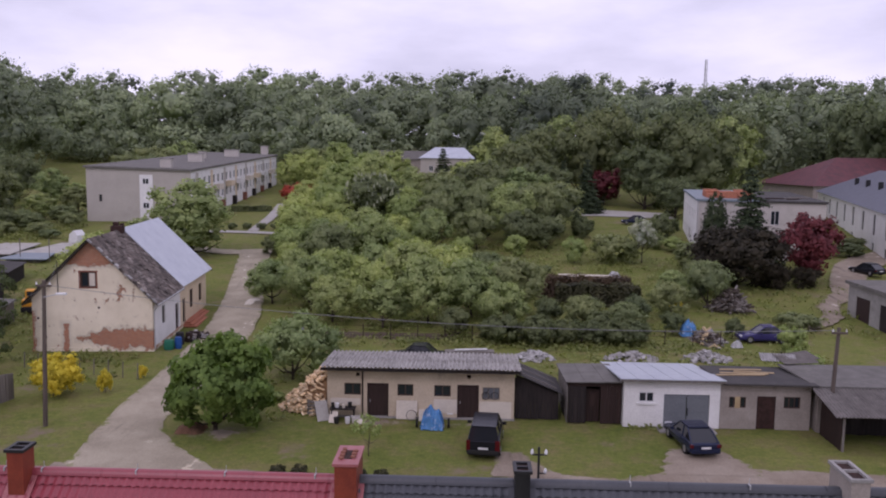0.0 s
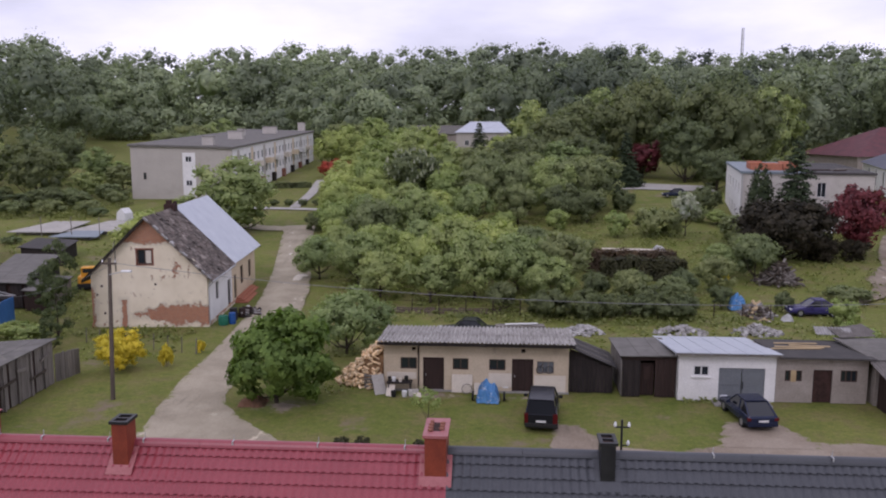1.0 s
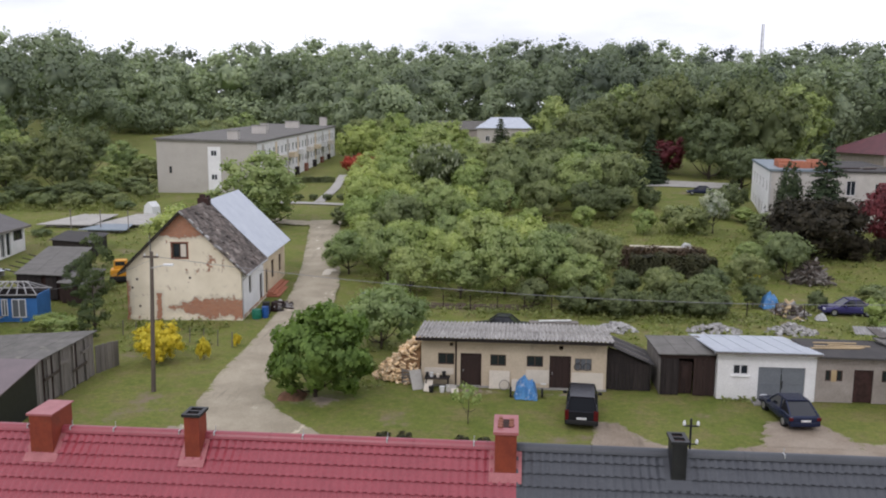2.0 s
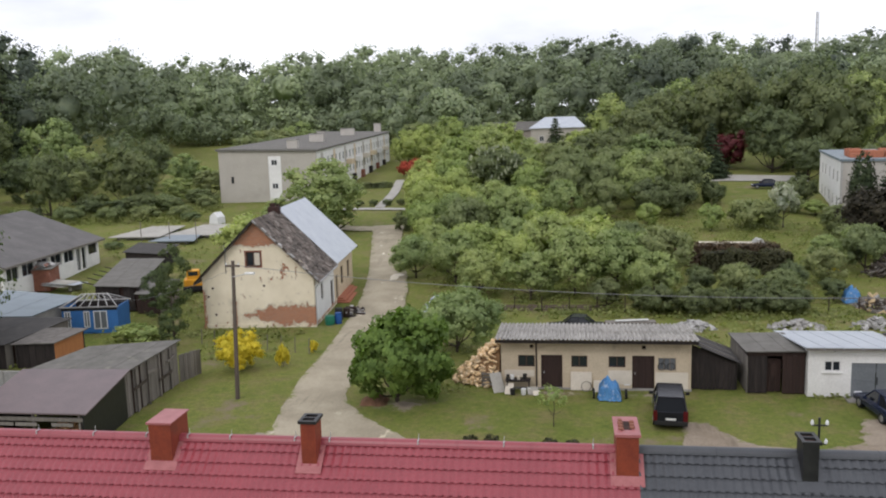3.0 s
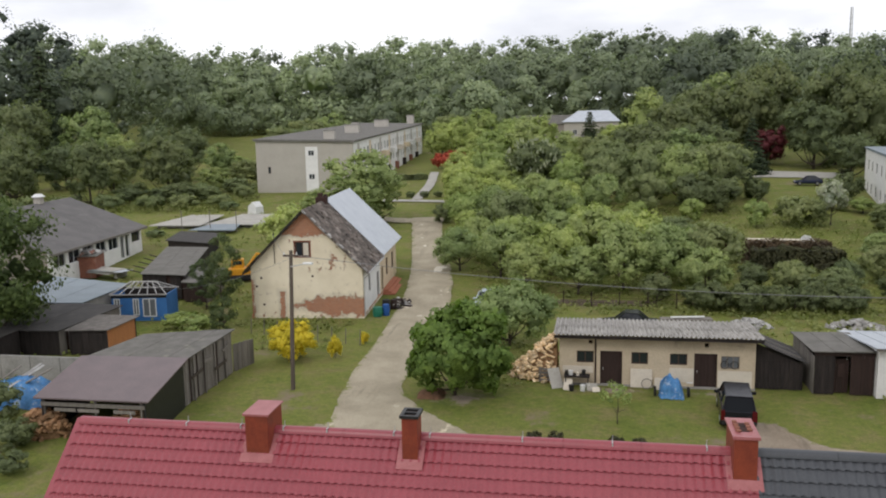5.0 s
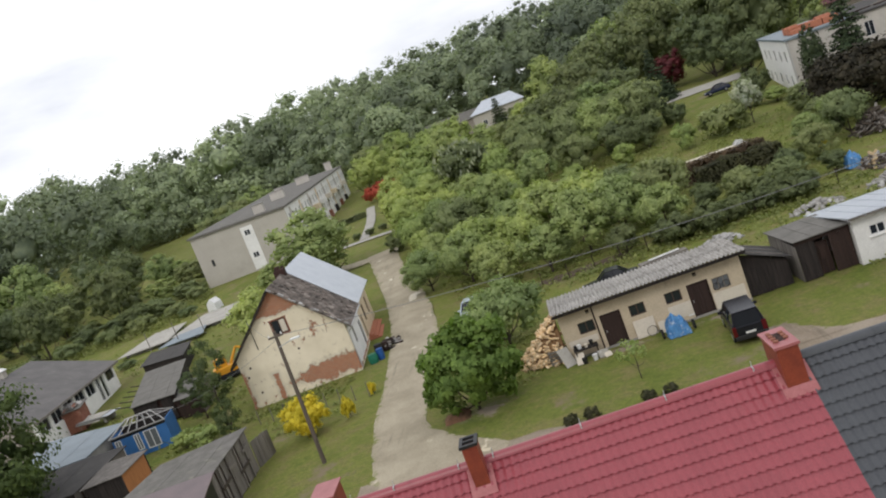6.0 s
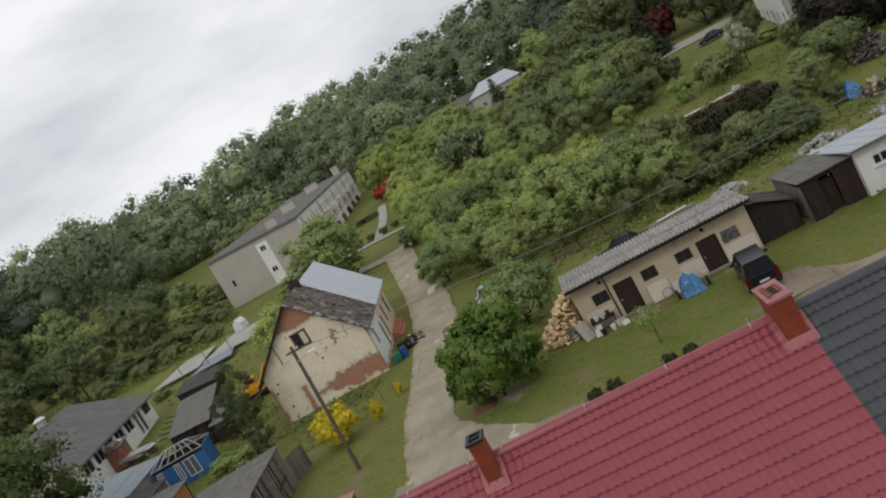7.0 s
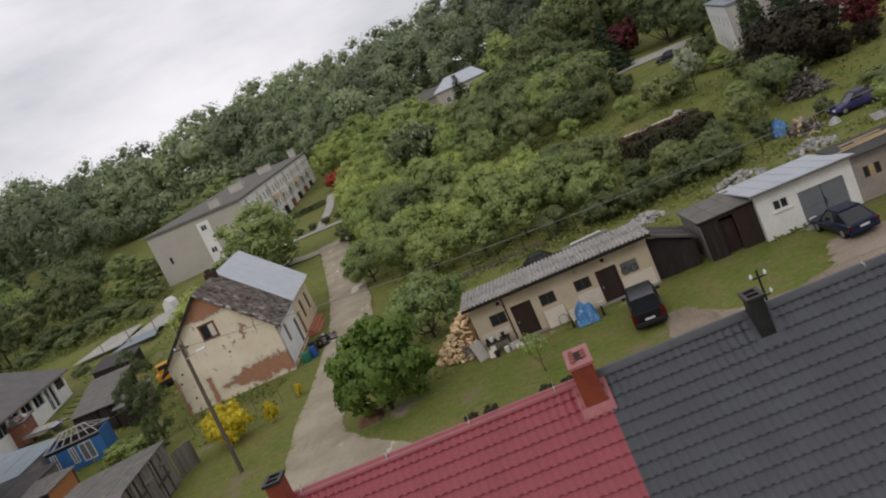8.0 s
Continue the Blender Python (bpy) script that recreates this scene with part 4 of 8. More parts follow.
def white_garage():
    s = thing("garage", (0, 0, 0), 0, "whitewashed garage with grey double doors and zinc roof", "garage")
    x0, x1, y0, y1 = 10.64, 16.24, 48.55, 55.2
    win, door = (11.5, 12.42, 1.5, 2.14), (12.98, 15.64, 0.0, 2.02)
    bm = bmesh.new()
    wall_with_holes(bm, x0, x1, y0, y0 + 0.25, 0, 2.86, (win, door))
    part("wall", bm, M_WHITE, s)
    for xa in (x0, x1 - 0.25):
        bm = bmesh.new()
        prism(bm, ((xa, y0 + 0.25, 0), (xa, y1, 0), (xa, y1, 2.0), (xa, y0 + 0.25, 2.86)), (0.25, 0, 0))
        part("wall", bm, M_WHITE, s)
    part("wall", box(x0 + 0.25, x1 - 0.25, y1 - 0.25, y1, 0, 2.0), M_WHITE, s)
    window(s, *win, y0 + 0.03, M_WHITE_PAINT, M_GLASS, 1, None, 0.1, 0.07)
    part("window_sill", soft_box(11.4, 12.52, y0 - 0.1, y0 + 0.02, 1.4, 1.49, 0.01), M_WHITE, s)
    for xa, xb in ((12.98, 14.3), (14.32, 15.64)):
        leaf = part("garage_door", soft_box(xa + 0.01, xb - 0.01, y0 + 0.06, y0 + 0.12, 0.03, 1.99, 0.01), M_GREY_DOOR, s)
        for k in range(3):
            part("door_rib", box(xa + 0.06, xb - 0.06, y0 + 0.035, y0 + 0.06, 0.1 + k * 0.85, 0.16 + k * 0.85), M_GREY_DOOR, leaf)
    part("door_handle", soft_box(14.34, 14.4, y0 + 0.0, y0 + 0.05, 0.75, 1.2, 0.01), M_BLACK_PLASTIC, s)
    part("apron", soft_box(12.6, 15.9, 47.6, 48.5, -0.06, 0.05, 0.02), M_CONCRETE, s)
    for i in range(6):
        xa = 10.3 + i * 1.02
        bm = bmesh.new()
        slab(bm, (xa, 48.0, 3.04), (xa + 1.02, 48.0, 3.04), (xa + 1.02, 55.5, 2.12), (xa, 55.5, 2.12), 0.04)
        bx(bm, xa, xa + 0.03, 48.0, 48.03, 2.9, 3.06)
        part("roof_sheet", bm, M_PALE_SHEET, s)
        bm = bmesh.new()
        slab(bm, (xa, 48.0, 3.07), (xa + 0.04, 48.0, 3.07), (xa + 0.04, 55.5, 2.15), (xa, 55.5, 2.15), 0.03)
        part("roof_seam", bm, M_PALE_SHEET, s)
    part("fascia", box(10.32, 16.4, 48.05, 48.1, 2.86, 2.99), M_GREY_WOOD, s)
    part("lamp", soft_box(12.0, 12.3, 48.4, 48.55, 2.62, 2.74, 0.03), M_WHITE_PAINT, s)
    return s


def beige_garage():
    s = thing("storage_building", (0, 0, 0), 0, "beige block storehouse under dark felt roof", "shed")
    x0, x1, y0, y1 = 16.27, 21.5, 48.6, 53.2
    wins = ((16.78, 17.1, 1.28, 1.94), (17.42, 17.76, 1.28, 1.94), (19.95, 20.9, 1.3, 2.0))
    door = (18.4, 19.5, 0.0, 2.0)
    bm = bmesh.new()
    wall_with_holes(bm, x0, x1, y0, y0 + 0.25, 0, 2.72, (*wins, door))
    part("wall", bm, M_BEIGE, s)
    for xa in (x0, x1 - 0.25):
        part("wall", box(xa, xa + 0.25, y0 + 0.25, y1, 0, 2.45), M_BEIGE, s)
    part("wall", box(x0 + 0.25, x1 - 0.25, y1 - 0.25, y1, 0, 2.4), M_BEIGE, s)
    # The door is one near-black slab.
    part("door", box(*door[:2], y0 + 0.1, y0 + 0.16, 0.02, 2.0), M_SOOT_SHADE, s)
    window(s, *wins[0], y0 + 0.05, M_BROWN_FRAME, M_GLASS, 0)
    window(s, *wins[1], y0 + 0.05, M_BROWN_FRAME, M_GLASS, 0)
    part("shutter", soft_box(17.11, 17.41, y0 - 0.03, y0 - 0.003, 1.27, 1.95, 0.006), M_PALE_WOOD, s)
    window(s, *wins[2], y0 + 0.05, M_BROWN_FRAME, M_GLASS, 2)
    bm = bmesh.new()
    slab(bm, (16.3, 48.1, 2.86), (21.75, 48.1, 2.84), (21.75, 53.5, 2.52), (16.3, 53.5, 2.54), 0.1)
    part("roof", bm, M_FELT_DARK, s)
    for i, (xa, ya, ln, tz) in enumerate(((16.5, 50.3, 3.0, 4), (16.9, 51.0, 2.9, -3), (17.2, 52.0, 2.6, 2), (17.9, 51.5, 2.4, -6))):
        pl = single("plank", soft_box(0, ln, 0, 0.2, 0, 0.05, 0.006), M_PALE_WOOD, (xa, ya, 2.86 - (ya - 48.1) * 0.06 + 0.012), tz, "fresh sawn plank lying on a felt roof", "plank", "planks on the roof")
        pl.rotation_euler.x = radians(-3.3)
    return s


def open_shelter():
    s = thing("open_shelter", (0, 0, 0), 0, "open-fronted shelter with a rusty corrugated roof", "shelter")
    for xa in (21.95, 24.6, 27.2, 29.9):
        bm = bmesh.new()
        tube(bm, (xa, 45.2, 0), (xa, 45.2, 1.98), 0.08, 0.07, 8)
        part("post", bm, M_GREY_WOOD, s)
    boards(s, 21.9, 30.0, 47.95, 48.0, 0, 2.5, M_DARK_WOOD, 0.3, 14)
    m = Matrix.Translation((21.9, 0, 0)) @ pose(0, 0, 0, 0, 0, 90)
    boards(s, 45.3, 48.0, 0.0, 0.04, 0, 2.1, M_BROWN_WOOD, 0.25, 15, m)
    part("beam", box(21.5, 30.2, 45.12, 45.26, 1.9, 2.02), M_GREY_WOOD, s)
    for i in range(8):
        bm = bmesh.new()
        xa = 21.3 + i * 1.12
        corrugated(bm, xa, xa + 1.15, 44.75, 48.15, 2.06 + 0.006 * (i % 2), 2.7 + 0.006 * (i % 2), 0.2, 0.035)
        part("roof_sheet", bm, M_OLD_CORR, s)
    r = thing("rear_shed", (0, 0, 0), 0, "low rear shed under patched grey felt", "shed")
    part("wall", box(21.8, 31.0, 48.3, 52.6, 0, 2.5), M_BEIGE, r)
    bm = bmesh.new()
    slab(bm, (21.6, 48.22, 2.78), (31.2, 48.22, 2.78), (31.2, 53.0, 2.86), (21.1, 53.0, 2.86), 0.1)
    part("roof", bm, M_FELT, r)
    for i, (xa, ya, w, d, tz) in enumerate(((21.4, 52.6, 2.4, 1.5, 12), (20.2, 53.4, 2.2, 0.9, -8), (22.6, 53.3, 1.9, 1.1, 30))):
        bm = bmesh.new()
        corrugated(bm, 0, w, 0, d, 0.05, 0.35, 0.18, 0.025)
        single("loose_sheet", bm, (M_OLD_CORR, M_PALE_STONE, M_OLD_CORR)[i], (xa, ya, 2.9), tz, ("rust-red", "pale grey", "mossy grey")[i] + " loose corrugated sheet leaning on a shed roof", "roofing sheet", "loose roofing sheets")


utility_shed()
dark_lean_to()
brown_shack()
white_garage()
beige_garage()
open_shelter()


# ---------------------------------------------------------------- the derelict cottage
def cottage():
    s = thing("cottage", (-32.35, 63.45, 0), 4.6, "derelict gabled cottage, plaster falling from brick, half re-roofed in sheet metal", "house")
    w, d, he, hr = 9.2, 18.0, 4.35, 8.75
    win = (3.75, 4.95, 5.05, 6.25)
    bm = bmesh.new()
    wall_with_holes(bm, 0, w, 0, 0.4, 0, he)
    # the gable above the eaves, in strips round the attic window
    for xa, xb in ((0.0, win[0]), (win[0], win[1]), (win[1], w)):
        def top(x):
            return he + (hr - he) * (1 - abs(x - w / 2) / (w / 2))
        pts = [(xa, 0, he), (xb, 0, he), (xb, 0, top(xb))] + ([(w / 2, 0, hr)] if xa < w / 2 < xb else []) + [(xa, 0, top(xa))]
        if xa == win[0]:
            prism(bm, [(xa, 0, win[3]), (xb, 0, win[3]), (xb, 0, top(xb)), (w / 2, 0, hr), (xa, 0, top(xa))], (0, 0.4, 0))
            bx(bm, xa, xb, 0, 0.4, he, win[2])
        else:
            if xa < 0.01:
                pts = pts[:3]
            else:
                pts = [pts[0], pts[1], pts[-1]]
            prism(bm, pts, (0, 0.4, 0))
    bmesh.ops.remove_doubles(bm, verts=bm.verts, dist=0.0005)
    part("gable_wall", bm, M_RUIN, s)
    bm = bmesh.new()
    prism(bm, ((0, d - 0.4, 0), (w, d - 0.4, 0), (w, d - 0.4, he), (w / 2, d - 0.4, hr), (0, d - 0.4, he)), (0, 0.4, 0))
    part("gable_wall", bm, M_CREAM, s)
    part("side_wall", box(0, 0.4, 0.4, d - 0.4, 0, he - 0.1), M_RUIN, s)
    # road-side wall: whitewashed half, then the cream half with door and windows
    m = Matrix.Translation((w, 0, 0)) @ pose(0, 0, 0, 0, 0, 90)
    bm = bmesh.new()
    wall_with_holes(bm, 0.4, 8.2, 0.0, 0.4, 0, he - 0.3, ((2.6, 3.5, 1.6, 3.1), (6.6, 7.7, 0.1, 2.5)))
    bm.transform(m)
    part("side_wall", bm, M_WHITE, s)
    bm = bmesh.new()
    wall_with_holes(bm, 8.2, d - 0.4, 0.0, 0.4, 0, he - 0.3, ((9.0, 10.0, 0.3, 2.5), (11.6, 12.8, 1.2, 2.9), (15.0, 16.2, 1.2, 2.9)))
    bm.transform(m)
    part("side_wall", bm, M_CREAM, s)
    window(s, 2.6, 3.5, 1.6, 3.1, 0.1, M_GREY_WOOD, M_GLASS, 1, m)
    window(s, 11.6, 12.8, 1.2, 2.9, 0.1, M_BROWN_FRAME, M_GLASS, 1, m)
    window(s, 15.0, 16.2, 1.2, 2.9, 0.1, M_BROWN_FRAME, M_GLASS, 1, m)
    part("door", box(6.6, 7.7, 0.12, 0.18, 0.1, 2.5, m), M_BROWN_WOOD, s)
    part("door", box(9.0, 10.0, 0.12, 0.18, 0.3, 2.5, m), M_BROWN_WOOD, s)
    # attic window: half boarded, pale pane in the other half
    aw = window(s, *win, 0.1, M_BROWN_FRAME, M_GLASS, 1, None, 0.1, 0.1)
    part("board", box(4.42, 4.85, 0.06, 0.1, 5.15, 6.15), M_PATCH, aw)
    for xa, xb, za, zb in ((3.6, 5.1, 6.25, 6.36), (3.64, 3.75, 5.05, 6.25), (4.95, 5.06, 5.05, 6.25), (3.62, 5.08, 4.96, 5.05)):
        part("brick_surround", soft_box(xa, xb, -0.02, 0.1, za, zb, 0.01), M_BRICK, s)
    # Solid dark discs: the shade inside small holes is painted, not cut.
    for hx, hz in ((5.1, 3.45), (0.85, 3.3), (1.0, 1.1), (0.45, 2.6)):
        bm = bmesh.new()
        tube(bm, (hx, -0.012, hz), (hx, 0.06, hz), 0.1, 0.08, 8)
        part("wall_hole", bm, M_SOOT_SHADE, s)
    part("foundation", box(-0.06, w + 0.06, -0.06, d, -0.15, 0.28), M_RUIN, s)

    def rz(x):
        return hr + 0.12 - (hr - he + 0.12) * abs(x - w / 2) / (w / 2)
    # old roof: rows of slates on both slopes at the near end, uneven
    rnd = random.Random(9)
    split, over = 7.4, 0.55
    for side in (-1, 1):
        bm = bmesh.new()
        ex = w / 2 + side * (w / 2 + over)
        slab(bm, (w / 2, -0.45, rz(w / 2) - 0.06), (ex, -0.45, rz(ex) - 0.06), (ex, split, rz(ex) - 0.06), (w / 2, split, rz(w / 2) - 0.06), 0.12)
        base = part("old_roof", bm, M_OLD_TILE, s)
        n_row = 24
        for i in range(n_row):
            t0, t1 = i / n_row, (i + 1.15) / n_row
            xa, xb = w / 2 + side * (w / 2 + over) * t0, w / 2 + side * (w / 2 + over) * min(1.02, t1)
            y = -0.45
            while y < split - 0.2:
                ln = rnd.uniform(0.3, 0.75)
                if rnd.random() > 0.09:
                    j = rnd.uniform(0.0, 0.05)
                    bm = bmesh.new()
                    slab(bm, (xa, y, rz(xa) + 0.01 + j), (xb, y, rz(xb) + 0.05 + j), (xb, min(y + ln - 0.02, split), rz(xb) + 0.05 + j * 0.4), (xa, min(y + ln - 0.02, split), rz(xa) + 0.01 + j), 0.025)
                    if side == 1:
                        part("slate", bm, M_OLD_TILE, base)
                    else:
                        bm.free()
                y += ln
    for side in (-1, 1):
        ex = w / 2 + side * (w / 2 + over)
        for i in range(12):
            ya = split + 0.02 + i * (d + 0.4 - split) / 12
            yb = split + 0.02 + (i + 1) * (d + 0.4 - split) / 12
            bm = bmesh.new()
            slab(bm, (w / 2, ya, rz(w / 2) + 0.1), (ex, ya, rz(ex) + 0.1), (ex, yb - 0.006, rz(ex) + 0.1), (w / 2, yb - 0.006, rz(w / 2) + 0.1), 0.05)
            part("metal_sheet", bm, M_PALE_SHEET, s)
    for i in range(16):
        xv = w / 2 + (w / 2 + over) * (i + rnd.uniform(0.1, 0.9)) / 16
        ln, dz = rnd.uniform(0.18, 0.5), rnd.uniform(-0.06, 0.08)
        fr = part("verge_fragment", soft_box(-ln / 2, ln / 2, -0.12, rnd.uniform(0.06, 0.3), -0.06, 0.06, 0.02), M_PALE_STONE if rnd.random() < 0.6 else M_OLD_TILE, s)
        fr.matrix_basis = Matrix.Translation((xv, -0.5, rz(xv) + dz)) @ Euler((0, math.atan2(hr - he, w / 2), rnd.uniform(-0.2, 0.2))).to_matrix().to_4x4()
    for y, side in ((-0.5, -1), (d + 0.42, -1), (d + 0.42, 1)):
            bm = bmesh.new()
            ex = w / 2 + side * (w / 2 + over)
            slab(bm, (w / 2, y, rz(w / 2) + 0.08), (ex, y, rz(ex) + 0.06), (ex, y + 0.05, rz(ex) + 0.06), (w / 2, y + 0.05, rz(w / 2) + 0.08), 0.22)
            part("barge_board", bm, M_DARK_WOOD, s)
    # crumbling chimney at the seam between the two roofs
    ch = part("chimney", soft_box(w / 2 - 0.6, w / 2 + 0.35, 6.3, 7.3, hr - 0.9, hr + 0.5, 0.1), M_SOOT_SHADE, s, "sooty crumbling brick chimney")
    part("broken_brick", soft_box(w / 2 - 0.45, w / 2 + 0.0, 6.5, 6.9, hr + 0.49, hr + 0.8, 0.06), M_SOOT_SHADE, ch)
    part("broken_brick", soft_box(w / 2 + 0.02, w / 2 + 0.3, 6.9, 7.25, hr + 0.49, hr + 0.66, 0.05), M_SOOT_SHADE, ch)
    bm = bmesh.new()
    tube(bm, (w + over + 0.02, -0.45, rz(w + over) - 0.06), (w + over + 0.02, split, rz(w + over) - 0.06), 0.07, 0.07, 8)
    part("gutter", bm, M_BRACKET, s)
    bm = bmesh.new()
    tube(bm, (w + over + 0.02, -0.3, rz(w + over) - 0.1), (w + 0.1, 0.1, 3.2), 0.05, 0.05, 8)
    tube(bm, (w + 0.1, 0.1, 3.2), (w + 0.1, 0.1, 0.2), 0.05, 0.05, 8)
    part("downpipe", bm, M_BRACKET, s)
    # terracotta steps beside the cream half
    for k in range(3):
        part("step", soft_box(w + 0.02, w + 1.25 - 0.35 * k, 8.8 + 0.3 * k, 15.5, 0.12 * k, 0.12 * (k + 1), 0.015), M_TERRACOTTA, s)
    bm = bmesh.new()
    tube(bm, (2.05, -0.06, 4.5), (2.05, -0.06, 7.1), 0.03, 0.03, 6)
    part("cable_pipe", bm, M_BLACK_PLASTIC, s)
    return s


cottage()


# ---------------------------------------------------------------- blocks and houses farther off
def apartment_block():
    s = thing("apartment_block", (-63.2, 140.6, 3.0), 3.5, "long two-storey grey apartment block with flat felt roof", "apartment building")
    w, d, h0, h1 = 17.4, 88.0, 9.15, 8.7
    up = 1.8 / d

    def sh(p):
        return (p[0], p[1], p[2] + up * p[1])
    stair = (8.9, 11.1, 0.6, 7.3)
    bm = bmesh.new()
    xs = (0, stair[0], stair[1], w)
    prism(bm, ((0, 0, -1), (w, 0, -1), (w, 0, h1), (0, 0, h0)), (0, 0.4, 0))
    part("wall", bm, M_GREYREND, s)
    part("stair_panel", box(stair[0], stair[1], -0.05, -0.004, 0.3, 8.0), M_WHITE, s)
    for za in (6.4, 2.3):
        window(s, 9.4, 10.5, za, za + 1.0, -0.09, M_WHITE_PAINT, M_GLASS, 1, None, 0.04, 0.09)
    window(s, 2.1, 2.6, 3.4, 4.6, -0.05, M_GREY_WOOD, M_GLASS, 0, None, 0.04, 0.06)
    bm = bmesh.new()
    prism(bm, (sh((0, 0.4, -1)), sh((0, d, -2)), sh((0, d, h0)), sh((0, 0.4, h0))), (0.4, 0, 0))
    part("wall", bm, M_GREYREND, s)
    bm = bmesh.new()
    prism(bm, (sh((0.4, d, -2)), sh((w, d, -2)), sh((w, d, h1)), sh((0.4, d, h0))), (0, -0.4, 0))
    part("wall", bm, M_GREYREND, s)
    m = Matrix.Translation((w, 0, 0)) @ pose(0, 0, 0, 0, 0, 90)
    holes = []
    for i in range(24):
        for za in (2.7, 5.7):
            holes.append((1.9 + i * 3.52, 3.6 + i * 3.52, za, za + 1.6))
    bm = bmesh.new()
    wall_with_holes(bm, 0.4, d - 0.4, 0, 0.4, -1, h1 - 0.1, holes)
    bm.transform(m)
    for v in bm.verts:
        v.co.z += up * v.co.y
    part("wall", bm, M_WHITE, s)
    for i, ho in enumerate(holes):
        off = Matrix.Translation((0, 0, up * (ho[0] + 0.9)))
        window(s, *ho, 0.12, M_WHITE_PAINT, M_GLASS, 1, off @ m, 0.08, 0.1)
    for i in range(8):
        off = Matrix.Translation((0, 0, up * (5 + i * 10.5)))
        part("facade_panel", box(3.75 + i * 10.56, 5.3 + i * 10.56, -0.05, -0.004, 1.2, 8.2, off @ m), (M_GREYREND, M_CREAM)[i % 2], s)
        part("balcony", box(7.0 + i * 9.7, 10.2 + i * 9.7, -1.2, -0.004, 4.5, 5.5, off @ m), (M_WHITE, M_PATCH, M_CREAM)[i % 3], s)
        part("entrance", box(1.0 + i * 10.5, 2.5 + i * 10.5, -0.7, -0.004, -0.3, 2.0, off @ m), (M_BRICK, M_DARK_WOOD)[i % 2], s)
    bm = bmesh.new()
    slab(bm, sh((-0.35, -0.35, h0 + 0.3)), sh((w + 0.35, -0.35, h1 + 0.3)), sh((w + 0.35, d + 0.35, h1 + 0.3)), sh((-0.35, d + 0.35, h0 + 0.3)), 0.35)
    part("roof", bm, M_FELT, s)
    for x, y, lx, ly, hz in ((11.6, 2.6, 1.9, 1.4, 1.5), (9.8, 27.0, 2.9, 1.5, 1.6), (7.0, 46.0, 1.6, 1.3, 1.4), (9.6, 60.0, 3.3, 1.6, 1.6), (13.8, 84.5, 1.8, 1.6, 2.2)):
        zb = h0 + (h1 - h0) * x / w + 0.26 + up * y
        c = part("chimney", soft_box(x, x + lx, y, y + ly, zb, zb + hz, 0.03), M_BLOCK, s)
        part("chimney_cap", soft_box(x - 0.12, x + lx + 0.12, y - 0.12, y + ly + 0.12, zb + hz + 0.003, zb + hz + 0.16, 0.02), M_CONCRETE, c)
    return s


def far_hall():
    s = thing("pale_house", (-13.0, 250, 6.2), 2, "pale house with a light hipped roof among trees", "house")
    part("wall", box(0, 15.6, 0, 10, -1, 7.0), M_GREYREND, s)
    bm = bmesh.new()
    v = [bm.verts.new(p) for p in ((-0.6, -0.6, 7.0), (16.2, -0.6, 7.0), (16.2, 10.6, 7.0), (-0.6, 10.6, 7.0), (4.2, 5, 10.2), (13.0, 5, 10.2))]
    for f in ((0, 1, 5, 4), (1, 2, 5), (2, 3, 4, 5), (3, 0, 4), (3, 2, 1, 0)):
        bm.faces.new([v[i] for i in f])
    part("roof", bm, M_PALE_SHEET, s)
    for x in (2.5, 6.5, 10.5):
        window(s, x, x + 1.3, 3.2, 4.8, -0.06, M_WHITE_PAINT, M_GLASS, 1, None, 0.05, 0.1)
    t = thing("long_house", (-33, 268, 7.6), 2, "low dark-roofed house half hidden by trees", "house")
    part("wall", box(0, 24, 0, 9, -1, 5.0), M_BEIGE, t)
    bm = bmesh.new()
    prism(bm, ((-0.5, -0.6, 4.9), (-0.5, 9.6, 4.9), (-0.5, 4.5, 7.6)), (25, 0, 0))
    part("roof", bm, M_FELT, t)


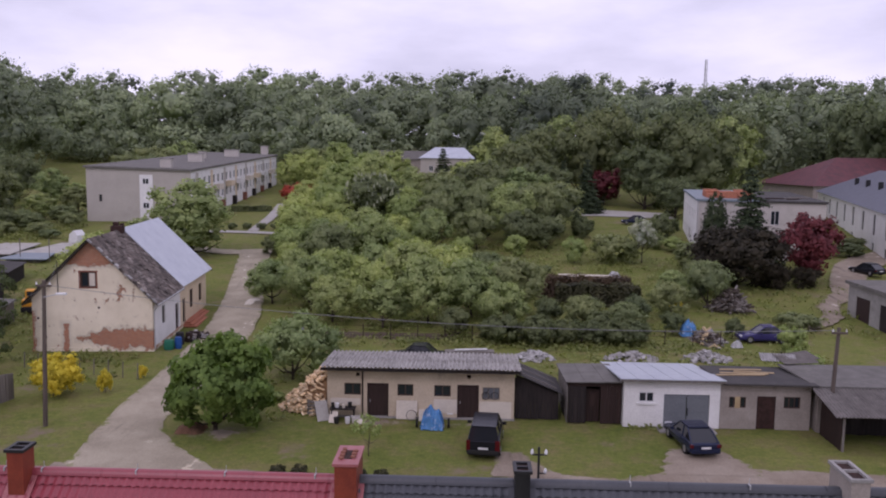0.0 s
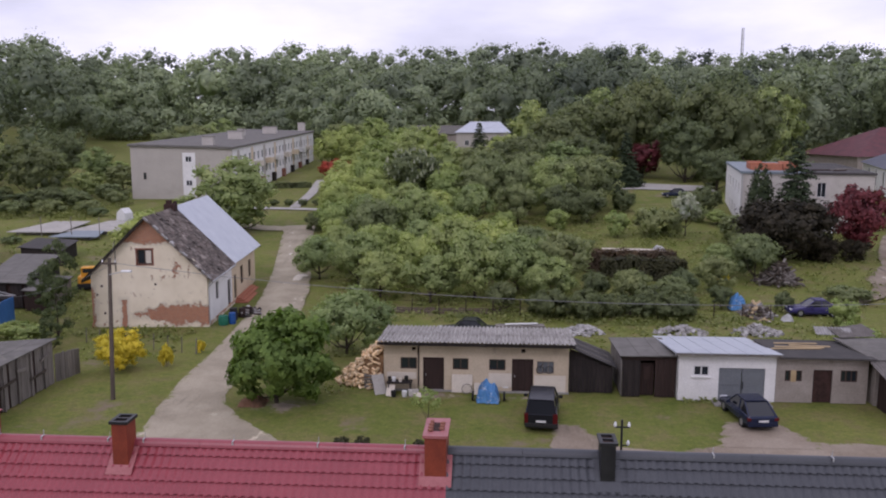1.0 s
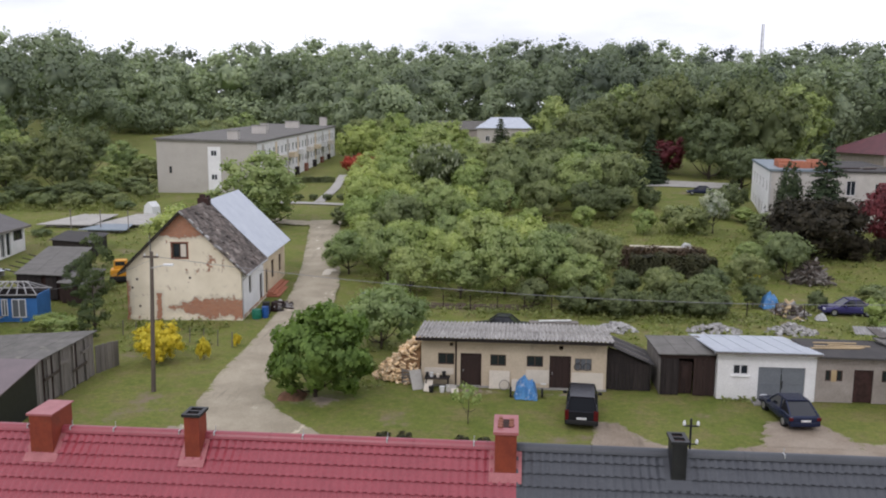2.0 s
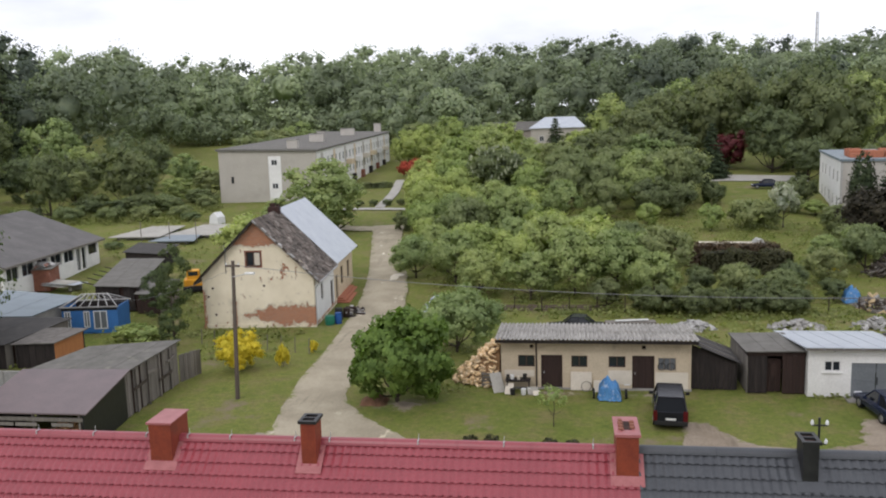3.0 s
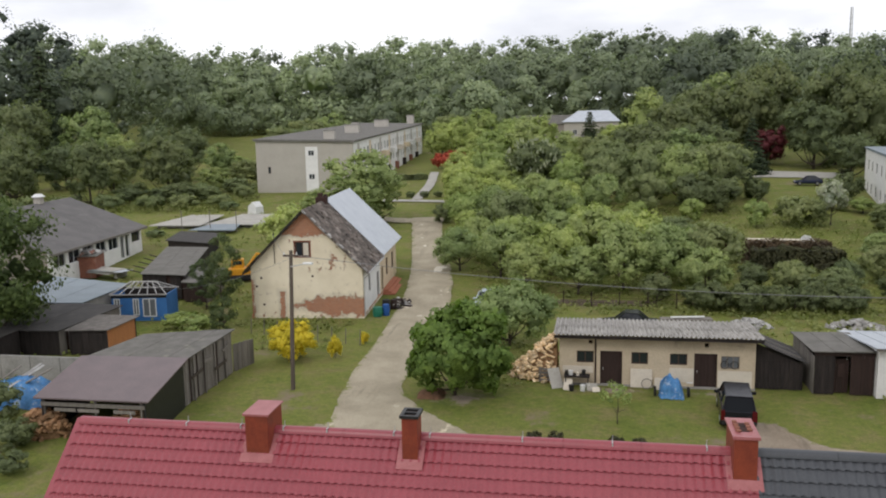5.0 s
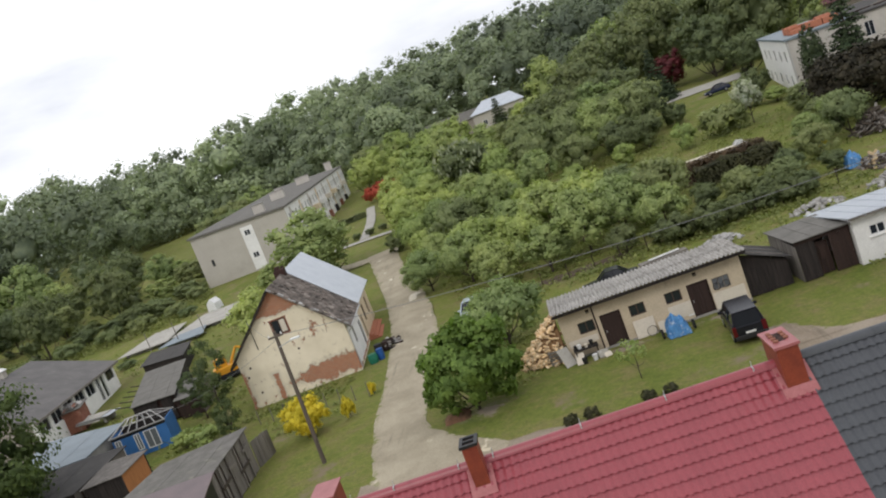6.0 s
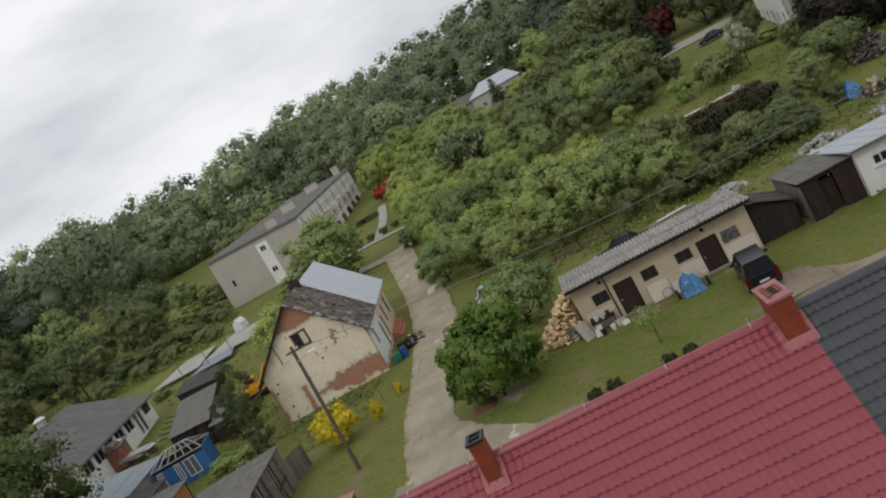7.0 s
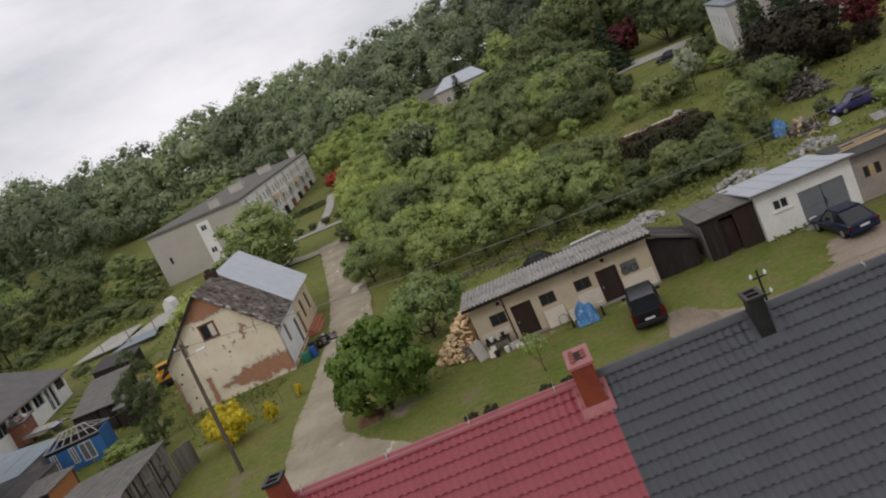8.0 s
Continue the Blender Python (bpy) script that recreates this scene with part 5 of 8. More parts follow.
def right_block():
    s = thing("flat_roofed_block", (32.6, 115.9, 2.1), -10.7, "off-white flat-roofed block with stacked red tiles on top", "house")
    w, d, h = 16.4, 28.6, 7.4
    m = pose(0, 0, 0, 0, 0, -90) @ Matrix.Translation((-d, 0, 0))
    front = ((9.5, 10.6, 4.4, 6.3), (12.9, 14.4, 4.4, 6.0), (8.0, 10.4, 0.4, 2.4), (2.6, 3.2, 5.9, 6.3))
    bm = bmesh.new()
    wall_with_holes(bm, 0, w, 0, 0.35, -1, h, front)
    part("wall", bm, M_BLOCK, s)
    holes = [(xa, xa + 1.3, za, za + 1.5) for xa in (4.0, 8.6, 14.0, 19.2, 24.0) for za in (1.0, 4.4)]
    bm = bmesh.new()
    wall_with_holes(bm, 0, d - 0.35, 0, 0.35, -1, h, holes)
    bm.transform(m)
    # Whiter than the front: this lit side has its light put into the colour.
    part("wall", bm, M_WHITE, s)
    for hl in holes:
        window(s, *hl, 0.1, M_BROWN_FRAME, M_GLASS, 1, m)
    for hl in front[:3]:
        window(s, *hl, 0.1, M_WHITE_PAINT, M_GLASS, 1)
    window(s, *front[3], 0.1, M_BROWN_FRAME, M_GLASS, 0)
    part("wall", box(w - 0.35, w, 0.35, d, -1, h), M_BLOCK, s)
    part("wall", box(0.35, w - 0.35, d - 0.35, d, -1, h), M_BLOCK, s)
    part("roof", box(-0.2, 7.9, -0.25, d + 0.2, h + 0.002, h + 0.3), M_BLUE_SHEET, s, "blue-grey sheet roofing")
    part("roof", box(7.9, w + 0.2, -0.25, d + 0.2, h + 0.002, h + 0.26), M_FELT_DARK, s, "dark felt roofing")
    bm = bmesh.new()
    tube(bm, (0.12, -0.06, -0.5), (0.12, -0.06, h), 0.06, 0.06, 8)
    part("downpipe", bm, M_BRACKET, s)
    part("canopy", box(4.8, 11.4, -2.4, -0.01, 2.9, 3.15), M_CONCRETE, s)
    for px in (5.0, 8.0, 11.2):
        part("canopy_post", box(px, px + 0.15, -2.3, -2.15, -0.8, 2.9), M_WHITE_PAINT, s)
    rnd = random.Random(2)
    for i in range(12):
        x, y = 2.3 + (i % 3) * 2.1 + rnd.uniform(-0.1, 0.1), 3.4 + (i // 3) * 2.0 + rnd.uniform(-0.3, 0.3)
        single("tile_pallet", soft_box(-0.95, 0.95, -0.6, 0.6, 0, rnd.uniform(0.5, 1.1), 0.03), M_TERRACOTTA, tuple(s.matrix_basis @ Vector((x, y, h + 0.31))), -10.7 + rnd.uniform(-5, 5), "pallet load of terracotta roof tiles on a flat roof", "roof tiles", "tiles on the flat roof")
    for i, (x, y, ln, tz) in enumerate(((9.4, 4.0, 2.6, 10), (10.8, 5.2, 3.0, -14), (12.2, 3.4, 2.2, 30), (13.0, 7.5, 2.8, 4))):
        single("plank", soft_box(0, ln, 0, 0.35, 0, 0.16, 0.02), M_GREY_WOOD if i % 2 else M_BROWN_WOOD, tuple(s.matrix_basis @ Vector((x, y, h + 0.27))), tz, "old plank lying on a dark felt roof", "plank", "planks on the felt roof")
    t = thing("white_villa", (57.2, 111.5, 2.2), 75.0, "long white villa with a slate hip roof", "house")
    w, d, h = 72.0, 20.0, 6.2
    bm = bmesh.new()
    holes = [(2.5 + i * 8.6, 4.2 + i * 8.6, 2.3, 5.3) for i in range(8)] + [(2.7 + i * 8.6, 4.0 + i * 8.6, -0.2, 1.2) for i in range(8)]
    wall_with_holes(bm, 0, w, -0.35, 0.0, -1, h, holes)
    flip = Matrix.Diagonal((1, -1, 1, 1))
    bm.transform(flip)
    part("wall", bm, M_WHITE, t)
    for hl in holes:
        window(t, *hl, -0.2, M_BROWN_FRAME, M_GLASS, 1, flip)
    part("wall", box(0, 0.35, -d, 0, -1, h), M_CREAM, t)
    part("wall", box(w - 0.35, w, -d, 0, -1, h), M_WHITE, t)
    part("wall", box(0.35, w - 0.35, -d, -d + 0.35, -1, h), M_WHITE, t)
    bm = bmesh.new()
    v = [bm.verts.new(p) for p in ((-0.7, 0.9, h - 0.2), (w + 0.7, 0.9, h - 0.2), (w + 0.7, -d - 0.7, h - 0.2), (-0.7, -d - 0.7, h - 0.2), (9, -9.5, h + 4.6), (w - 9, -9.5, h + 4.6))]
    for f in ((0, 1, 5, 4), (1, 2, 5), (2, 3, 4, 5), (3, 0, 4), (3, 2, 1, 0)):
        bm.faces.new([v[i] for i in f])
    part("roof", bm, surface("slate_roof", (0.12, 0.125, 0.15), (0.095, 0.1, 0.12), 1.0, 0.7, 0, 0.3, 6.0), t)
    for k in range(5):
        part("roof_vent", soft_box(10 + k * 11, 10.7 + k * 11, -4.4, -3.7, h + 1.4, h + 3.2, 0.03), M_BLACK_SHEET, t)
    u = thing("red_roofed_barn", (78.0, 190.0, 4.2), 15, "barn with a faded dark red hipped roof behind the villa", "barn")
    part("wall", box(0, 44, 0, 20, -1, 4.7), M_BEIGE, u)
    bm = bmesh.new()
    v = [bm.verts.new(p) for p in ((-0.6, -0.6, 4.7), (44.6, -0.6, 4.7), (44.6, 20.6, 4.7), (-0.6, 20.6, 4.7), (13, 10, 11.0), (32, 10, 11.0))]
    for f in ((0, 1, 5, 4), (1, 2, 5), (2, 3, 4, 5), (3, 0, 4), (3, 2, 1, 0)):
        bm.faces.new([v[i] for i in f])
    part("roof", bm, surface("faded_red_sheet", (0.15, 0.055, 0.06), (0.10, 0.045, 0.05), 0.6, 0.7, 0, 0.2, 6.0), u)


def yard_garages():
    s = thing("garage_row", (39.6, 72.6, 0), 92.0, "long low concrete garage row with open bays", "garage")
    w, d, h = 10.6, 7.0, 3.5
    flip = Matrix.Diagonal((1, -1, 1, 1))
    holes = [(2.0 + i * 4.4, 4.6 + i * 4.4, 0.0, 2.5) for i in range(2)]
    bm = bmesh.new()
    wall_with_holes(bm, 0, w, -0.3, 0, -0.4, h, holes)
    bm.transform(flip)
    part("wall", bm, M_CONCRETE, s)
    for i, hl in enumerate(holes):
        part("bay_door", box(hl[0], hl[1], -0.25, -0.2, 0.02, 2.5, flip), (M_DARK_WOOD, M_BROWN_WOOD)[i % 2], s)
    part("wall", box(0, 0.3, -d, -0.002, -0.4, h), M_CONCRETE, s)
    part("wall", box(w - 0.3, w, -d, -0.002, -0.4, h), M_CONCRETE, s)
    part("wall", box(0.3, w - 0.3, -d, -d + 0.3, -0.4, h), M_CONCRETE, s)
    part("roof", box(-0.3, w + 0.3, -d - 0.3, 0.6, h + 0.003, h + 0.3), M_FELT, s)


apartment_block()
far_hall()
right_block()
yard_garages()


# ---------------------------------------------------------------- plants
def ball(level):
    """Directions and triangles of an even ball."""
    bm = bmesh.new()
    bmesh.ops.create_icosphere(bm, subdivisions=level, radius=1.0)
    v = np.array([tuple(x.co) for x in bm.verts])
    f = np.array([[x.index for x in y.verts] for y in bm.faces])
    bm.free()
    return v, f


BALLS = ball(2), (np.array(((1, 0, 0), (0, 1, 0), (-1, 0, 0), (0, -1, 0), (0, 0, 1), (0, 0, -1)), float),
                          np.array([(i, (i + 1) % 4, 4) for i in range(4)] + [((i + 1) % 4, i, 5) for i in range(4)]))


def tuft_mesh(rng, centres, radii, per, size, mats):
    """Blades and weeds scattered round the middle of each tuft, facing mostly up."""
    counts = np.maximum(4, (per * (radii / radii.mean()) ** 2).astype(int))
    cen, rad = np.repeat(centres, counts, 0), np.repeat(radii, counts)
    g = np.clip(rng.normal(size=(len(cen), 3)), -1.45, 1.45)
    pos = cen + g * np.array((0.62, 0.62, 0.43)) * rad[:, None]
    d = g / np.linalg.norm(g, axis=1)[:, None]
    nrm = d * 0.35 + rng.normal(size=d.shape) * 0.5 + np.array((0, 0, 0.6))
    nrm /= np.linalg.norm(nrm, axis=1)[:, None]
    t = np.cross(nrm, rng.normal(size=d.shape))
    t /= np.linalg.norm(t, axis=1)[:, None]
    b = np.cross(nrm, t)
    s = size * rng.uniform(0.5, 1.35, len(pos))[:, None]
    quads = np.stack((pos - t * s, pos - b * s * 0.6 + nrm * s * 0.1, pos + t * s, pos + b * s * 0.6 + nrm * s * 0.1), 1).reshape(-1, 3)
    soft = d * 0.35 + nrm * 0.4 + np.array((0, 0, 0.7))
    soft /= np.linalg.norm(soft, axis=1)[:, None]
    return raw_mesh(quads, np.arange(len(quads)).reshape(-1, 4), [], mats, np.repeat(soft, 4, 0))


def raw_mesh(v, q, t, mats, nv):
    me = bpy.data.meshes.new("mesh")
    nq, nt = len(q), len(t)
    me.vertices.add(len(v))
    me.vertices.foreach_set("co", np.asarray(v, np.float32).ravel())
    me.loops.add(nq * 4 + nt * 3)
    loops = np.concatenate((np.asarray(q).ravel(), np.asarray(t).ravel())) if nt else np.asarray(q).ravel()
    me.loops.foreach_set("vertex_index", loops.astype(np.int32))
    me.polygons.add(nq + nt)
    start = np.concatenate((np.arange(nq) * 4, nq * 4 + np.arange(nt) * 3)).astype(np.int32)
    me.polygons.foreach_set("loop_start", start)
    for m in mats:
        me.materials.append(m)
    me.update(calc_edges=True)
    me.normals_split_custom_set_from_vertices([tuple(x) for x in np.asarray(nv, float).tolist()])
    return me


def bough_crown(rng, rx, rz, z0, shape="round", rag=0.3, boughs=15, twigs=6, tight=1.0):
    """Two orders of leaf masses: boughs over the crown's form, and twig clumps on the outside of each bough.

    Gives centres, radii, the way each clump faces, and how flat it is."""
    c, r, out, flat = [], [], [], []
    if shape == "cone":
        # tiers of drooping branches round a straight stem
        tiers = max(9, boughs)
        for k in range(tiers):
            u = (k + 0.3) / tiers
            reach = rx * (1 - u) ** 0.85 * rng.uniform(0.82, 1.1) + 0.05 * rx
            m = max(4, int(9 * (1 - u) + 3.5))
            for j in range(m):
                a = math.tau * (j + rng.uniform(-0.3, 0.3)) / m + k * 1.1
                ln = reach * rng.uniform(0.7, 1.1)
                for t in (0.3, 0.62, 0.95):
                    c.append((ln * t * math.cos(a), ln * t * math.sin(a), z0 + 2 * rz * u - 0.22 * ln * t * t + 0.04 * rz * rng.uniform(-1, 1)))
                    r.append(max(0.13 * rx, ln * (0.46 - 0.16 * t)))
                    out.append((math.cos(a) * 0.7, math.sin(a) * 0.7, 0.7))
                    flat.append(0.42)
        return np.array(c), np.array(r), np.array(out), np.array(flat)
    if shape == "column":
        for i in range(boughs * 3):
            u = (i + 0.5) / (boughs * 3)
            a = i * 2.39996
            w = math.sin(math.pi * (0.14 + 0.83 * u)) ** 0.55
            c.append((rx * w * 0.62 * math.cos(a), rx * w * 0.62 * math.sin(a), z0 + 2 * rz * u))
            r.append(rx * 0.5 * w)
            out.append((math.cos(a), math.sin(a), 0.4))
            flat.append(1.3)
        return np.array(c), np.array(r), np.array(out), np.array(flat)
    lobes = rng.normal(size=(6, 3))
    lobes /= np.linalg.norm(lobes, axis=1)[:, None]
    gain = rng.uniform(-0.8, 1.0, 6) * rag
    low = 1.72 if shape == "spread" else 1.86
    for i in range(boughs):
        pz = 1 - low * (i + rng.uniform(0.2, 0.8)) / boughs
        a = i * 2.39996 + rng.uniform(-0.55, 0.55)
        w = math.sqrt(max(0.0, 1 - pz * pz))
        p = np.array((math.cos(a) * w, math.sin(a) * w, pz))
        reach = (0.56 + 0.13 * rng.uniform(-1, 1)) * (1 + float(np.sum(gain * np.maximum(0, lobes @ p) ** 2)))
        br = rx * rng.uniform(0.34, 0.52) * (0.9 if pz > 0.6 else 1.0) * (1.7 - 0.7 * tight)
        wide = {"tall": 0.84 if pz > 0 else 0.95, "spread": 1.1}.get(shape, 1.0)
        mid = np.array((p[0] * rx * reach * wide, p[1] * rx * reach * wide, z0 + rz + p[2] * rz * reach * (0.95 if p[2] > 0 else 1.3)))
        face = p + np.array((0, 0, 0.25))
        for j in range(twigs):
            d = rng.normal(size=3) + face * 0.9
            d /= np.linalg.norm(d)
            k = rng.uniform(0.45, 0.88) * tight
            c.append(tuple(mid + d * br * k * np.array((1.0, 1.0, 0.8))))
            r.append(br * rng.uniform(0.38, 0.60))
            out.append(tuple(d * 0.45 + p * 0.6))
            flat.append(rng.uniform(0.6, 0.95))
        c.append(tuple(mid))
        r.append(br * 0.62)
        out.append(tuple(p))
        flat.append(0.85)
    return np.array(c), np.array(r), np.array(out), np.array(flat)


def crown_arrays(rng, boughs, leaves, size, core=0.78, heart=0.5, palmate=False, whole=0.4):
    """Leaves over the clumps of a crown, ragged at the rim, over the shaded mass of twigs and inner leaves."""
    c, r, out, flat = boughs
    nc = len(c)
    area = r ** 2
    counts = np.maximum(5, (leaves * area / area.sum()).astype(int))
    idx = np.repeat(np.arange(nc), counts)
    n = len(idx)
    d = rng.normal(size=(n, 3))
    d /= np.linalg.norm(d, axis=1)[:, None]
    o = out[idx] / np.linalg.norm(out[idx], axis=1)[:, None]
    turn = np.sum(d * o, axis=1) < -0.25
    d[turn] *= -1
    squash = np.stack((np.ones(n), np.ones(n), flat[idx]), 1)
    far = rng.uniform(0.76, 1.14, n) + rng.uniform(0.1, 0.4, n) * (rng.uniform(size=n) < 0.2)
    pos = c[idx] + d * squash * (r[idx] * far)[:, None]
    soft = d * (0.85 - 0.5 * whole) + o * (0.4 + 0.5 * whole) + np.array((0, 0, 0.22)) + rng.normal(size=d.shape) * 0.22
    soft /= np.linalg.norm(soft, axis=1)[:, None]
    nrm = soft + rng.normal(size=d.shape) * 0.5
    nrm /= np.linalg.norm(nrm, axis=1)[:, None]
    t = np.cross(nrm, rng.normal(size=d.shape))
    t /= np.linalg.norm(t, axis=1)[:, None]
    b = np.cross(nrm, t)
    s = size * rng.uniform(0.6, 1.3, n)[:, None]
    if palmate:
        # five drooping leaflets spread like fingers
        sheets, norms = [], []
        for k in range(5):
            a = (k - 2) * 0.95
            way = t * math.cos(a) + b * math.sin(a)
            side = b * math.cos(a) - t * math.sin(a)
            ln = s * (1.0 - 0.12 * abs(k - 2))
            sheets.append(np.stack((pos, pos + way * ln * 0.6 - side * ln * 0.26, pos + way * ln - nrm * ln * 0.28, pos + way * ln * 0.6 + side * ln * 0.26), 1))
            norms.append(np.repeat(soft + way * 0.25, 4, 0))
        quads = np.concatenate(sheets).reshape(-1, 3)
        ln_ = np.concatenate(norms)
        normals = [ln_ / np.linalg.norm(ln_, axis=1)[:, None]]
    else:
        quads = np.stack((pos - t * s, pos - b * s * 0.62 + nrm * s * 0.12, pos + t * s, pos + b * s * 0.62 + nrm * s * 0.12), 1).reshape(-1, 3)
        normals = [np.repeat(soft, 4, 0)]
    verts, faces, tris = [quads], np.arange(len(quads)).reshape(-1, 4), []
    if core:
        lv, lf = BALLS[1]
        k = len(lv)
        rad = r[:, None, None] * core * rng.uniform(0.7, 1.2, (nc, k, 1))
        pv = (c[:, None, :] + lv[None] * rad * np.stack((np.ones(nc), np.ones(nc), flat), 1)[:, None, :]).reshape(-1, 3)
        nv = np.tile(lv, (nc, 1)) + np.repeat(out, k, 0) * 0.4 + rng.normal(size=pv.shape) * 0.35
        verts.append(pv)
        normals.append(nv / np.linalg.norm(nv, axis=1)[:, None])
        tris = (lf[None] + (np.arange(nc) * k)[:, None, None]).reshape(-1, 3) + len(quads)
    if heart:
        lv, lf = BALLS[0]
        mid = (c.max(0) + c.min(0)) / 2
        span = (c.max(0) - c.min(0)) / 2
        pv = mid + lv * span * heart * rng.uniform(0.6, 1.1, (len(lv), 1))
        have = sum(len(x) for x in verts)
        verts.append(pv)
        rough = lv + rng.normal(size=lv.shape) * 0.7
        normals.append(rough / np.linalg.norm(rough, axis=1)[:, None])
        tris = np.concatenate((tris, lf + have)) if len(tris) else lf + have
    return np.concatenate(verts), faces, tris, np.concatenate(normals)


def trunk_bm(rng, height, r, crown_z, spread, limbs=5):
    bm = bmesh.new()
    p, rr = Vector((0, 0, -0.1)), r
    for k in range(4):
        q = Vector((rng.uniform(-0.08, 0.08) * height * 0.2, rng.uniform(-0.08, 0.08) * height * 0.2, height * (k + 1) / 4))
        tube(bm, p, q, rr, rr * 0.78, 9)
        p, rr = q, rr * 0.78
    for k in range(limbs):
        a = k * math.tau / limbs + rng.uniform(-0.4, 0.4)
        z = crown_z * rng.uniform(0.7, 1.1)
        e = Vector((math.cos(a) * spread * 0.7, math.sin(a) * spread * 0.7, z + spread * rng.uniform(0.3, 0.8)))
        s0 = Vector((0, 0, z * 0.85))
        mid = s0.lerp(e, 0.5) + Vector((0, 0, -0.1 * spread))
        tube(bm, s0, mid, r * 0.5, r * 0.34, 7)
        tube(bm, mid, e, r * 0.34, r * 0.12, 6)
    return bm


PROTOS = {}


def plant(key, seed, rx, height, clear, boughs, twigs, leaves, size, mat, shape="round", trunk=0.16, name="tree", label="", category="tree", group="", rag=0.3, core=0.78, heart=0.5, palmate=False):
    """A plant built once; further ones are copies of it."""
    rng = np.random.default_rng(seed)
    form = bough_crown(rng, rx, (height - clear) / 2, clear, shape, rag, boughs, twigs)
    ob = thing(name, (0, 0, -200), 0, label, category, group)
    if trunk:
        part("trunk", trunk_bm(rng, max(0.4, clear + (height - clear) * (0.45 if shape != "cone" else 0.96)), trunk, max(0.4, clear), rx, 5 if shape not in ("cone", "column") else 0), M_BARK, ob, smooth=True)
    v, q, t, nv = crown_arrays(rng, form, leaves, size, core, heart if shape not in ("cone", "column") else 0.0, palmate)
    crown = new("crown", raw_mesh(v, q, t, [mat], nv))
    crown.parent = ob
    PROTOS[key] = [ob, False]
    return ob


def put(key, x, y, size=1.0, turn=0.0, tall=1.0, label="", group="", sink=0.0):
    """Stands a plant on the ground; the first one is the original, the rest are copies."""
    ob, used = PROTOS[key]
    m = Matrix.Translation((x, y, ground_z(x, y) - 0.12 * (y > 74) - sink)) @ Euler((0, 0, radians(turn))).to_matrix().to_4x4()
    if used:
        ob = copy_thing(ob, m)
    else:
        PROTOS[key][1] = True
        ob.matrix_basis = m
    ob.scale = (size, size, size * tall)
    return tagged(ob, label, group=group)


# trees that stand alone
plant("lawn_tree", 11, 2.6, 5.35, 0.15, 22, 6, 2100, 0.38, L_FRESH, "spread", 0.14, label="dense round young chestnut tree on the lawn", rag=0.35, core=0.6, palmate=True)
put("lawn_tree", -12.9, 46.4)
plant("shed_tree", 12, 2.4, 4.5, 0.5, 15, 6, 4200, 0.12, L_MID, "spread", 0.12, label="bushy plum tree beside the woodpile")
put("shed_tree", -10.7, 57.2)
plant("forsythia", 13, 1.45, 2.9, 0.05, 20, 6, 4200, 0.075, L_YELLOW, "spread", 0.05, "bush", "golden yellow flowering bush", "bush", rag=0.15, core=0.85, heart=0.75)
put("forsythia", -25.0, 52.0)
put("forsythia", -22.1, 52.9, 0.30, 80, 1.9, "small yellow-leaved bush by the fence")
put("forsythia", -21.0, 56.5, 0.2, 150, 1.7, "small yellow-leaved bush by the fence")
put("forsythia", 22.0, 84.0, 0.6, 40, 0.8, "low yellow bush in the garden")
plant("big_left", 14, 6.0, 14.6, 0.6, 26, 7, 11000, 0.20, L_DEEP, "round", 0.4, label="tall broad maple tree beside the sheds", core=0.55)
put("big_left", -47.9, 50.5, 0.88, 0, 1.02)
plant("slim_dark", 15, 1.6, 8.4, 0.3, 22, 5, 4600, 0.10, L_FEATHER, "tall", 0.12, label="slim dark tree between sheds and cottage", rag=0.5, core=0.4, heart=0.25)
put("slim_dark", -33.4, 60.0, 0.78, 0, 1.22)
put("slim_dark", -31.9, 56.2, 0.5, 60, 0.8)
put("slim_dark", -37.6, 66.0, 0.7, 200, 0.8)
plant("orchard_a", 21, 3.1, 6.0, 1.0, 15, 6, 4200, 0.135, L_MID, "spread", 0.14, label="leafy old fruit tree in the overgrown orchard", group="orchard trees")
plant("orchard_b", 22, 2.7, 5.0, 0.8, 14, 6, 3900, 0.125, L_BRIGHT, "spread", 0.12, label="light green fruit tree in the overgrown orchard", group="orchard trees")
plant("orchard_c", 23, 3.4, 7.2, 0.9, 16, 6, 4200, 0.145, L_OLIVE, "round", 0.16, label="olive green spreading orchard tree", group="orchard trees")
plant("orchard_d", 24, 2.6, 5.4, 0.4, 14, 6, 3600, 0.13, L_DARK, "round", 0.12, label="dark green bushy orchard tree", group="orchard trees")
